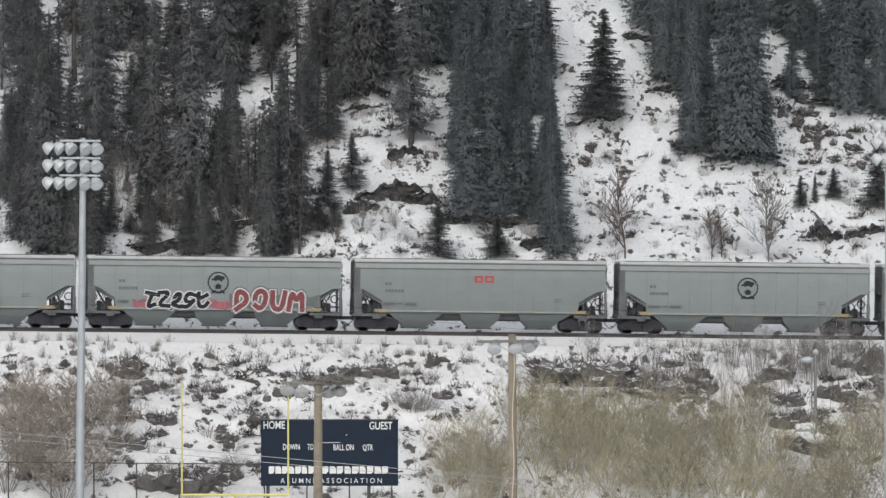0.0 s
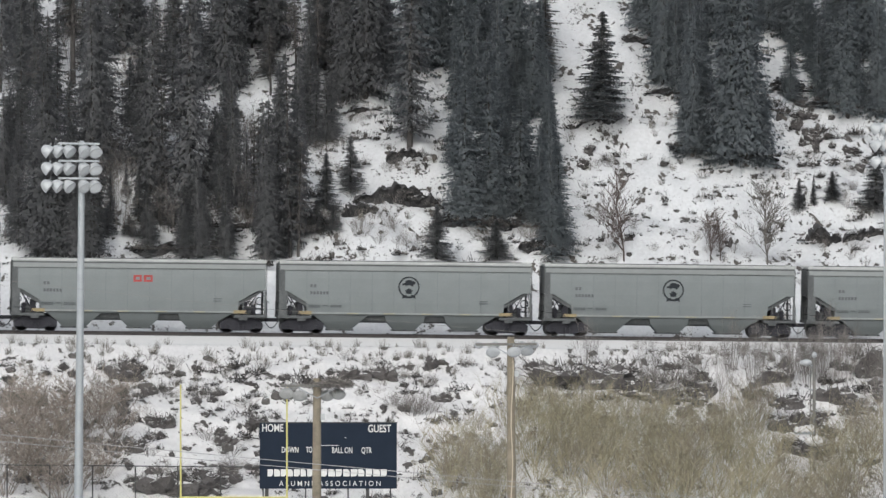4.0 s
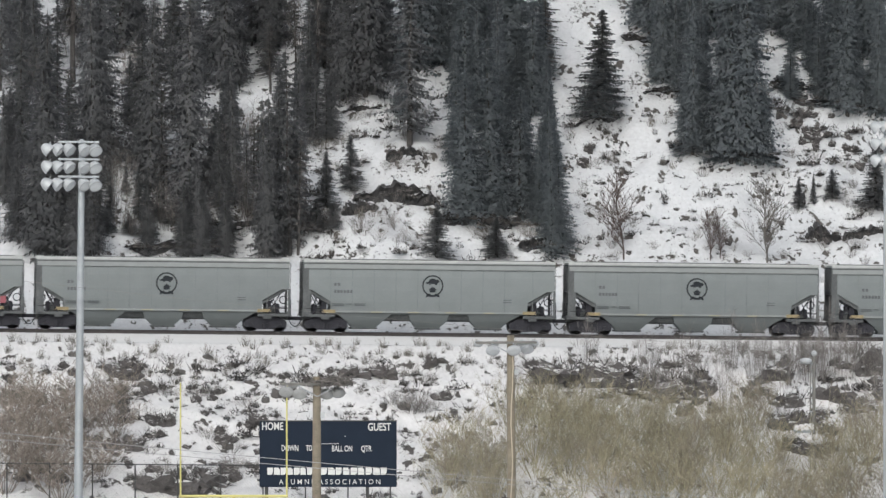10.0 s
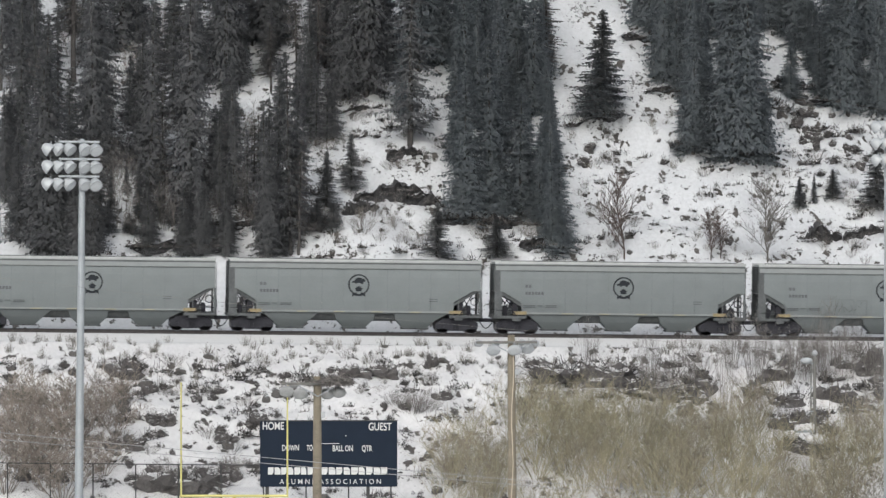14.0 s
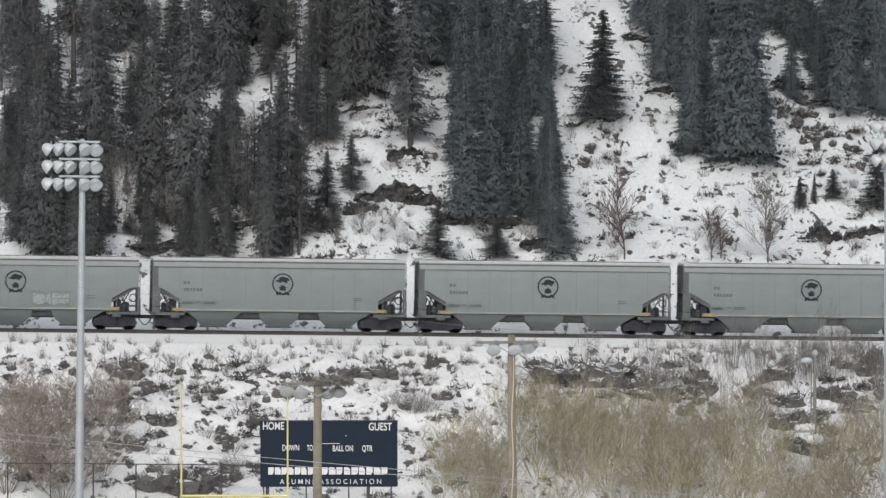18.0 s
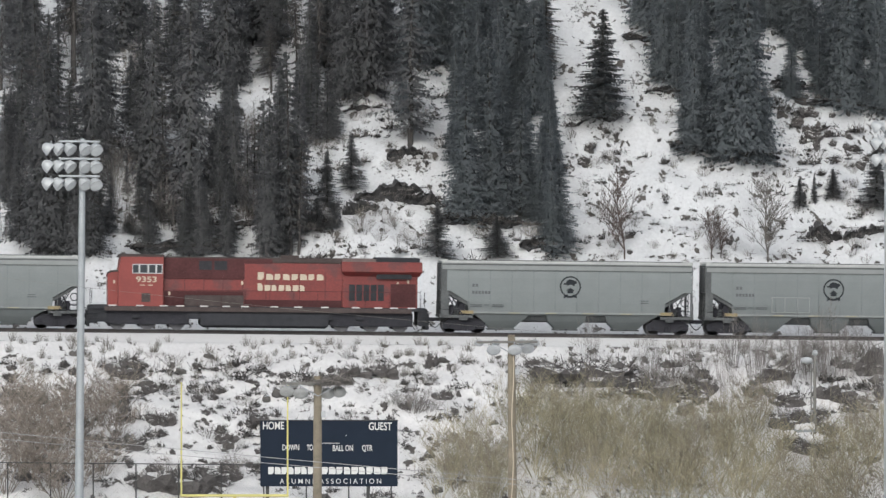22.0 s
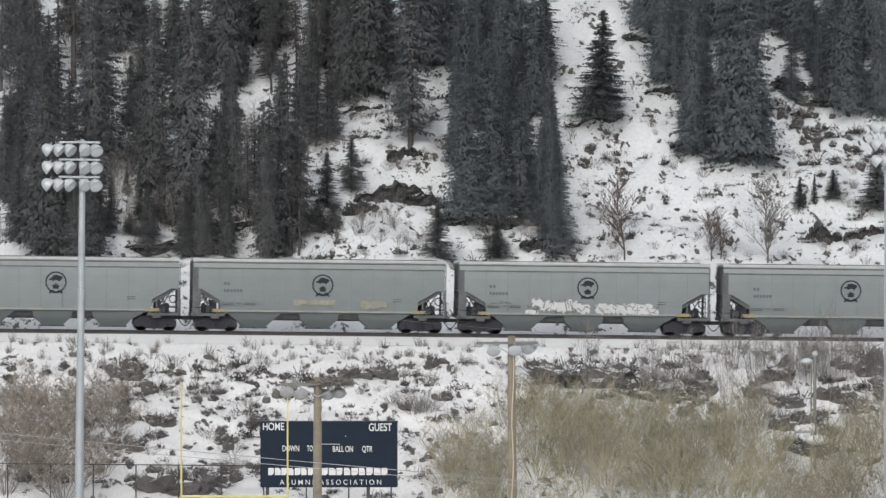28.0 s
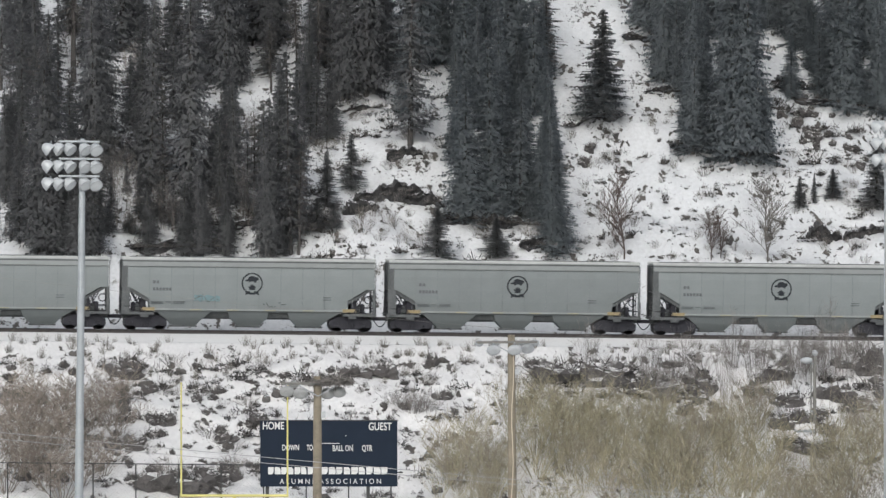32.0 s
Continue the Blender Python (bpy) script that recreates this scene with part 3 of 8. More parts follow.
def scribble(car, x0, x1, z0, z1, n, m, seed, thick=0.05):
    """Thin graffiti strokes."""
    rnd = random.Random(seed)
    for i in range(n):
        w = (x1 - x0) / n
        xa = x0 + w * i + rnd.uniform(-0.3, 0.3) * w
        xb = xa + w * rnd.uniform(0.4, 1.7)
        za, zb = rnd.uniform(z0, z1), rnd.uniform(z0, z1)
        d = Vector((xb - xa, zb - za)).normalized() * thick
        part("graffiti_stroke", slab([(xa - d.y, za + d.x), (xa + d.y, za - d.x), (xb + d.y * 0.5, zb - d.x * 0.5), (xb - d.y * 0.5, zb + d.x * 0.5)], -1.58 - 0.001 * i / n, -1.5), m, car)


def spray_patch(car, x0, x1, z0, z1, m, seed):
    rnd = random.Random(seed)
    top = [(x0 + (x1 - x0) * k / 8, z1 - rnd.random() * 0.3 * (z1 - z0)) for k in range(9)]
    bottom = [(x0 + (x1 - x0) * k / 8, z0 + rnd.random() * 0.3 * (z1 - z0)) for k in range(8, -1, -1)]
    part("spray_patch", slab((bottom + top)[::-1], -1.571, -1.5), m, car, "patch of spray paint")


def locomotive():
    loco = thing("diesel_locomotive", "red mid-train diesel locomotive with sooty roof and cream lettering", "locomotive")
    part("underframe", box(-10.2, 10.1, -1.5, 1.5, 1.32, 1.52, 0.03), M_GRILLE, loco)
    part("walkway_skirt", box(-9.6, 9.6, -1.52, -1.46, 1.2, 1.48), M_SOOT, loco)
    part("walkway_skirt", box(-9.6, 9.6, 1.46, 1.52, 1.2, 1.48), M_GRILLE, loco)
    nose = part("nose", slab([(-9.36, 1.5), (-8.3, 1.5), (-8.3, 3.65), (-9.2, 3.58), (-9.42, 3.4)], -1.0, 1.0), M_CABRED, loco)
    part("headlight", box(-9.49, -9.39, -0.25, 0.25, 3.0, 3.25, 0.03), M_LENS, nose)
    part("number_bar", box(-9.05, -8.93, -1.02, -0.98, 2.86, 3.06), M_CREAM, nose)
    part("nose_roof", slab([(-9.42, 3.45), (-9.18, 3.62), (-8.3, 3.7), (-8.3, 3.6), (-9.18, 3.53)], -1.02, 1.02), M_SOOT, loco)
    cab = part("cab", slab([(-8.75, 1.5), (-5.95, 1.5), (-5.95, 4.5), (-8.6, 4.5), (-8.75, 3.6)], -1.5, 1.5), M_CABRED, loco)
    part("cab_roof", slab([(-8.8, 4.45), (-5.9, 4.45), (-5.9, 4.62), (-8.55, 4.66)], -1.4, 1.4), M_SOOT, loco)
    for x0, x1 in ((-7.85, -7.5), (-7.4, -6.95), (-6.85, -6.45), (-6.35, -6.05)):
        w = part("cab_window", box(x0, x1, -1.53, -1.47, 3.54, 4.02), M_GLASS, cab, "dark cab window")
        for a, b, c, d in ((x0 - 0.05, x0, 3.49, 4.07), (x1, x1 + 0.05, 3.49, 4.07), (x0, x1, 4.02, 4.07), (x0, x1, 3.49, 3.54)):
            part("window_frame", box(a, b, -1.55, -1.46, c, d), M_LAMP, w)
    part("cab_vent", box(-7.3, -6.75, -1.53, -1.47, 1.75, 2.3, 0.02), M_SOOT, cab)
    letters("9353", 0.47, M_CREAM, "fleet_number", cab, -7.66, -1.52, 2.98, 1.42, 0.016)
    part("cab_stripe", box(-7.4, -7.1, -1.53, -1.47, 2.76, 2.81), M_CREAM, cab)
    part("cab_stripe", box(-6.9, -6.6, -1.53, -1.47, 2.76, 2.81), M_CREAM, cab)
    part("hood_upper", box(-5.9, 0.9, -0.95, 0.95, 3.15, 4.45, 0.05), M_MAROON, loco, "soot-darkened upper hood")
    part("hood_lower", box(-5.9, -0.9, -0.95, 0.95, 1.5, 3.16, 0.02), M_RED, loco)
    part("engine_hood", box(-0.9, 5.3, -0.97, 0.97, 1.5, 4.2, 0.05), M_RED, loco)
    part("hood_roof", box(-5.9, 5.3, -0.85, 0.85, 4.2, 4.52, 0.05), M_SOOT, loco)
    part("exhaust_stack", box(1.4, 2.6, -0.3, 0.3, 4.5, 4.68, 0.04), M_SOOT, loco)
    for x in (-3.3, -2.35):
        part("hood_grille", box(x - 0.4, x + 0.4, -0.99, -0.93, 3.75, 4.3), M_GRILLE, loco)
    for x in (-4.6, -3.4, -2.2, -0.95, 0.5, 2.6, 4.2):
        part("hood_door_seam", box(x - 0.015, x + 0.015, -0.985, -0.9, 1.6, 3.7), M_MAROON, loco)
    part("grimy_panel", box(-5.85, -0.95, -0.985, -0.9, 1.52, 2.45), M_MAROON, loco, "grimy lower hood panel")
    part("grimy_panel", box(-0.85, 5.25, -0.985, -0.9, 1.52, 1.95), M_MAROON, loco, "grimy lower hood panel")
    part("blower_duct", box(-4.6, -0.9, -1.25, -0.9, 1.5, 2.2, 0.05), M_SOOT, loco, "sooty blower duct along the walkway")
    rad = part("radiator_body", box(5.3, 10.0, -1.0, 1.0, 1.5, 3.6, 0.04), M_RED, loco)
    part("radiator_wing", loft([(3.45, 5.5, 10.1, -1.0, 1.0), (3.75, 5.2, 10.25, -1.5, 1.5), (4.35, 5.2, 10.25, -1.5, 1.5)]), M_RED, loco)
    part("radiator_top", box(5.2, 7.35, -1.4, 1.4, 4.35, 4.52, 0.02), M_DUSTY, loco, "dusty tan radiator roof")
    part("radiator_screen", box(7.4, 9.6, -1.25, -0.9, 3.3, 3.65), M_GRILLE, rad)
    part("radiator_screen", box(7.35, 10.1, -1.42, 1.42, 4.35, 4.6, 0.03), M_GRILLE, rad)
    for x in (5.9, 6.35, 6.8, 7.25, 7.7):
        part("louvre", box(x - 0.2, x + 0.18, -1.03, -0.98, 1.95, 2.95), M_GRILLE, rad)
    part("rear_screen", box(8.3, 9.9, -1.02, -0.98, 1.6, 3.0), M_MAROON, rad)
    # cream company lettering, as blocks
    for row, (z, n, w) in enumerate(((3.18, 8, 0.53), (2.5, 7, 0.44))):
        x = -0.03
        for k in range(n):
            h = 0.46 if k == 0 or row == 0 and k < 0 else 0.36
            lw = w * (0.72, 0.82, 0.66, 0.78)[k % 4]
            part("letter_block", slab(clipped(x, lw, z, h, k + row), -1.0, -0.94), M_CREAM, loco)
            x += w
    part("battery_box", box(-4.45, -3.5, -1.3, 1.3, 0.72, 1.34, 0.03), M_TANK, loco)
    part("battery_box", box(4.35, 4.75, -1.3, 1.3, 0.72, 1.34, 0.03), M_TANK, loco)
    part("end_beam", box(-10.1, -9.4, -1.3, 1.3, 0.5, 1.36, 0.03), M_GRILLE, loco)
    part("fuel_tank", loft([(0.2, -3.4, 4.2, -1.1, 1.1), (0.35, -3.6, 4.4, -1.4, 1.4), (1.05, -3.6, 4.4, -1.45, 1.45), (1.2, -3.6, 4.4, -1.3, 1.3)]), M_TANK, loco)
    for x in (-9.1, -7.4, -5.9, -4.9, -3.4, -2.0, -0.85, 1.0, 2.5, 4.15, 6.1, 7.5, 8.5, 9.6):
        part("sill_reflector", box(x - 0.24, x + 0.24, -1.535, -1.5, 1.5, 1.57), M_REFLECT, loco, "white reflective strip")
    for c in (-6.9, 7.1):
        bog = part("bogie", box(c - 2.6, c + 2.6, -1.15, -1.0, 0.36, 1.2, 0.04), M_STEEL, loco)
        part("bogie_frame", box(c - 2.6, c + 2.6, 1.0, 1.15, 0.36, 1.2, 0.04), M_STEEL, bog)
        for dx in (-1.85, 0, 1.85):
            bm = bmesh.new()
            for y in (-0.82, 0.7):
                rod((c + dx, y, 0.53), (c + dx, y + 0.12, 0.53), 0.53, seg=24, bm=bm)
            rod((c + dx, -0.8, 0.53), (c + dx, 0.8, 0.53), 0.1, seg=10, bm=bm)
            part("wheelset", bm, M_WHEEL, bog)
            part("axle_box", box(c + dx - 0.25, c + dx + 0.25, -1.25, -1.0, 0.35, 0.75, 0.04), M_STEEL, bog)
            part("traction_motor", box(c + dx - 0.6, c + dx + 0.3, -0.6, 0.6, 0.2, 0.9, 0.05), M_STEEL, bog)
        part("brake_cylinder", rod((c - 0.95, -1.25, 0.85), (c - 0.5, -1.25, 0.85), 0.13, seg=10), M_TANK, bog)
        part("sand_pipe", rod((c + 2.3, -1.1, 0.9), (c + 2.75, -1.0, 0.2), 0.03, seg=6), M_TANK, bog)
    for s in (-1, 1):
        st = part("step_well", box(min(s * 10.0, s * 10.6), max(s * 10.0, s * 10.6), -1.45, 1.45, 0.45, 1.5, 0.03), M_GRILLE, loco)
        for k in range(4):
            part("step", box(min(s * 10.05, s * 10.7), max(s * 10.05, s * 10.7), -1.56, -1.4, 0.42 + 0.3 * k, 0.46 + 0.3 * k), M_TANK, st)
        part("pilot", box(min(s * 10.5, s * 10.7), max(s * 10.5, s * 10.7), -1.4, 1.4, 0.2, 1.2, 0.03), M_GRILLE, loco)
        coupler(loco, s * 10.95, s)
        for y in (-1.45, 1.45):
            part("handrail", rod((s * 10.4, y, 1.5), (s * 10.4, y, 2.55), 0.02, seg=6), M_GRILLE, loco)
    for k in range(11):
        x = -5.3 + 1.5 * k
        part("stanchion", rod((x, -1.48, 1.5), (x, -1.48, 2.5), 0.014, seg=5), M_MAROON, loco)
    part("handrail", rod((-5.4, -1.48, 2.5), (10.1, -1.48, 2.5), 0.016, seg=5), M_MAROON, loco)
    for x, z in ((-5.55, 2.18), (-1.0, 2.85), (8.75, 2.9), (9.4, 3.05)):
        part("small_placard", box(x - 0.06, x + 0.06, -1.005 if x > -5 else -1.0, -0.94, z, z + 0.22), M_CREAM, loco)
    for o in loco.children_recursive:
        for v in o.data.vertices:
            if v.co.z > 1.5:
                v.co.z = 1.5 + (v.co.z - 1.5) * 1.02
    return loco


HOPPER = hopper_car()
tagged(HOPPER, "grey covered grain hopper car with black ring emblem", "hopper car", "hopper cars of the train")


TRAIN = []


def train_car(slot_x, style):
    """One hopper car; slot_x is where it is at the clip's start, metres along the track."""
    if style == "first":
        car = HOPPER
    else:
        car = copy_thing(HOPPER, Matrix.Identity(4))
    TRAIN.append((car, slot_x))
    return car


X0 = ORIGIN
plain = []
for n in range(-1, 18):
    plain.append((n, X0 + PITCH * n))
LOCO_X = X0 + PITCH * 17 + PITCH / 2 + 10.695
for n in range(12):
    plain.append((20 + n, LOCO_X + 11.035 + PITCH / 2 + PITCH * n))
cars = {}
for k, (n, x) in enumerate(plain):
    cars[n] = train_car(x, "first" if k == 0 else "")
for n, car in cars.items():
    if n in (1, 3, 7):
        red_mark(car)
        car["label"] = "grey covered grain hopper car with red company mark"
    else:
        roundel(car)
GLYPHS = {
    "D": [[(0.1, 0), (0.05, 1), (0.7, 0.85), (0.85, 0.4), (0.1, 0)]],
    "O": [[(0.15, 0.2), (0.1, 0.75), (0.45, 1), (0.9, 0.8), (0.85, 0.25), (0.5, 0), (0.15, 0.2)]],
    "U": [[(0.05, 1), (0.12, 0.12), (0.8, 0.05), (0.95, 1)]],
    "M": [[(0, 0), (0.12, 1), (0.5, 0.45), (0.88, 1), (1, 0)]],
    "E": [[(1, 0.95), (0.08, 0.95), (0.08, 0.05), (1, 0.05)], [(0.08, 0.5), (0.85, 0.5)]],
    "S": [[(0.95, 0.92), (0.2, 0.92), (0.08, 0.7), (0.85, 0.45), (0.9, 0.12), (0.05, 0.06)]],
    "R": [[(0.08, 0), (0.08, 0.95), (0.8, 0.9), (0.85, 0.6), (0.15, 0.48), (0.95, 0)]],
    "hook": [[(0.1, 0.9), (0.3, 0.1), (0.8, 0.0), (1.0, 0.3)], [(0.2, 0.5), (0.8, 0.8)]],
    "fork": [[(0.0, 0.95), (1.0, 0.8)], [(0.5, 0.9), (0.35, 0.0), (0.9, 0.2)]],
    "zig": [[(0.0, 0.9), (0.9, 0.95), (0.1, 0.1), (1.05, 0.05)]],
    "coil": [[(0.9, 0.8), (0.3, 0.95), (0.1, 0.5), (0.6, 0.3), (0.9, 0.55), (0.5, 0.05), (0.0, 0.1)]],
    "loop": [[(0.2, 0.0), (0.3, 0.9), (0.7, 0.95), (0.65, 0.5), (0.1, 0.3), (0.9, 0.1)]],
}


def stroke_glyph(car, name, x, z, w, h, thick, y, m, lean=0.0, soft=False):
    """One sprayed character or figure, drawn with broad strokes."""
    bm = bmesh.new()
    for line in GLYPHS[name]:
        pts = [Vector((x + u * w + lean * v * h, z + v * h)) for u, v in line]
        if soft:
            for turn in range(2):
                pts = [pts[0]] + [p.lerp(q, f) for p, q in zip(pts, pts[1:]) for f in (0.25, 0.75)] + [pts[-1]]
        for i, (p, q) in enumerate(zip(pts, pts[1:])):
            d = (q - p).normalized()
            p2, q2 = p - d * thick * 0.8, q + d * thick * 0.8
            s = Vector((-d.y, d.x)) * thick
            slab([tuple(p2 + s), tuple(p2 - s), tuple(q2 - s), tuple(q2 + s)], y - 0.0006 * i, -1.5, bm)
    part("graffiti_letter", bm, m, car, "spray-painted graffiti")


def sprayed(car, names, x0, x1, z0, z1, layers, lean=0.0, fill=0.78, soft=False):
    w = (x1 - x0) / len(names)
    for k, (m, thick) in enumerate(layers):
        for i, n in enumerate(names):
            up = 0.06 * math.sin(i * 2.1)
            stroke_glyph(car, n, x0 + w * i + w * (1 - fill) / 2, z0 + up + 0.14, w * fill, z1 - z0 - 0.28, thick, -1.578 - 0.006 * k, m, lean, soft)


c = cars[0]
c["label"] = "grey grain hopper car with black and red graffiti"
spray_patch(c, -5.1, -3.4, 1.3, 2.0, M_PINK, 1)
spray_patch(c, -0.7, 1.15, 1.25, 1.95, M_PINK, 2)
spray_patch(c, 0.9, 6.6, 1.25, 2.4, M_SMOKE, 3)
sprayed(c, ("fork", "zig", "loop", "coil", "hook"), -4.5, -0.5, 1.25, 2.5, ((M_TAGWHITE, 0.19), (M_NIGHT, 0.12)), 0.25, 1.0, True)
scribble(c, -4.3, -0.7, 1.35, 2.4, 15, M_TAGWHITE, 62, 0.028)
sprayed(c, "DOUM", 1.1, 5.6, 1.18, 2.62, ((M_SMOKE, 0.30), (M_TAGWHITE, 0.225), (M_TAGRED, 0.155)), 0.08, 0.76, True)
scribble(c, 1.4, 5.4, 1.35, 2.45, 13, M_TAGWHITE, 61, 0.018)
c = cars[7]
c["label"] = "grey grain hopper car with blue lettering and red graffiti"
spray_patch(c, 0.4, 6.85, 1.52, 2.16, M_PINK, 6)
spray_patch(c, -3.8, -2.4, 1.5, 2.45, M_PINK, 4)
scribble(c, -4.1, -2.2, 1.5, 2.5, 12, M_TAGRED, 65, 0.05)
spray_patch(c, -2.75, -2.05, 1.45, 2.15, M_TAGWHITE, 5)
spray_patch(c, -2.3, -1.3, 1.6, 2.05, M_SMOKE, 7)
scribble(c, -2.2, 0.6, 1.5, 2.2, 12, M_SMOKE, 7, 0.03)
scribble(c, -4.6, -3.2, 1.45, 1.9, 6, M_SMOKE, 8, 0.025)
sprayed(c, "ESUR", 0.85, 6.2, 1.32, 2.42, ((M_NIGHT, 0.2), (M_BLUE, 0.15)), 0.0, 0.54)
scribble(c, 1.0, 6.0, 1.5, 2.25, 22, M_CYAN, 63, 0.03)
scribble(c, 1.0, 6.0, 1.4, 1.8, 12, M_NIGHT, 64, 0.02)
c = cars[14]
c["label"] = "grey grain hopper car with faint outlined graffiti"
for x0, x1, z0, z1 in ((-3.8, -3.72, 1.45, 2.45), (-3.8, -2.9, 2.38, 2.45), (-3.8, -2.9, 1.45, 1.52), (-2.9, -2.82, 1.75, 2.45), (-2.7, -1.9, 2.35, 2.42), (-2.7, -2.62, 1.6, 2.4), (-1.9, -1.82, 1.5, 2.4), (-2.6, -1.0, 1.42, 1.49), (-1.7, -1.0, 2.3, 2.37), (-1.08, -1.0, 1.45, 2.3), (-0.3, 1.2, 1.36, 1.41), (1.2, 1.28, 1.45, 2.4), (1.2, 2.1, 2.33, 2.4), (2.05, 2.13, 1.6, 2.4), (2.4, 2.48, 1.5, 2.4), (2.4, 3.6, 2.33, 2.4), (3.52, 3.6, 1.5, 2.4), (2.5, 3.5, 1.9, 1.96)):
    part("graffiti_stroke", box(x0, x1, -1.58, -1.45, z0, z1), M_SEAM, c)
spray_patch(c, 1.3, 3.5, 1.5, 2.35, M_CAR_TRIM, 14)
scribble(c, -3.6, -1.2, 1.55, 2.3, 12, M_SMOKE, 12, 0.02)
scribble(c, 1.3, 3.5, 1.55, 2.3, 9, M_SEAM, 13, 0.03)
c = cars[21]
c["label"] = "grey grain hopper car with a white spray-painted outline"
for x0, x1, z0, z1 in ((-3.7, -1.3, 2.44, 2.48), (-3.7, -1.3, 1.5, 1.54), (-3.7, -3.66, 1.5, 2.48), (-2.9, -2.86, 1.5, 2.48), (-1.34, -1.3, 1.5, 2.48), (-2.1, -2.06, 1.5, 2.4)):
    part("graffiti_stroke", box(x0, x1, -1.58, -1.5, z0, z1), M_PALE, c)
c = cars[24]
spray_patch(c, -1.6, 1.0, 1.68, 2.1, M_OCHRE, 31)
spray_patch(c, 2.6, 4.2, 1.5, 2.08, M_OCHRE, 32)
c = cars[25]
c["label"] = "grey grain hopper car with white bubble graffiti"
for k, (x0, x1, z0, z1) in enumerate(((-3.7, -2.9, 1.3, 1.62), (-3.3, -2.75, 1.75, 2.35), (-2.75, -1.9, 1.4, 2.3), (-1.9, -1.1, 1.35, 2.2), (-1.1, -0.45, 1.5, 2.3), (-0.45, 0.35, 1.3, 2.1), (0.7, 1.6, 1.25, 2.1), (1.5, 2.5, 1.3, 2.05), (2.4, 3.2, 1.25, 2.1), (3.1, 4.7, 1.3, 1.75), (3.2, 4.3, 1.6, 2.1))):
    spray_patch(c, x0, x1, z0, z1, M_TAGWHITE, 70 + k)
scribble(c, -3.6, 0.3, 1.3, 2.3, 20, M_SMOKE, 81, 0.035)
scribble(c, 0.7, 4.6, 1.3, 2.05, 22, M_SMOKE, 82, 0.03)
scribble(c, -5.9, -4.6, 1.9, 2.2, 8, M_SMOKE, 83, 0.02)
c = cars[27]
spray_patch(c, -3.4, -1.8, 1.75, 2.3, M_TEAL, 51)
scribble(c, -3.4, -1.8, 1.75, 2.3, 8, M_SMOKE, 53, 0.03)
scribble(c, 0.85, 2.2, 1.45, 1.85, 7, M_SMOKE, 52, 0.04)
LOCO = locomotive()
TRAIN.append((LOCO, LOCO_X))

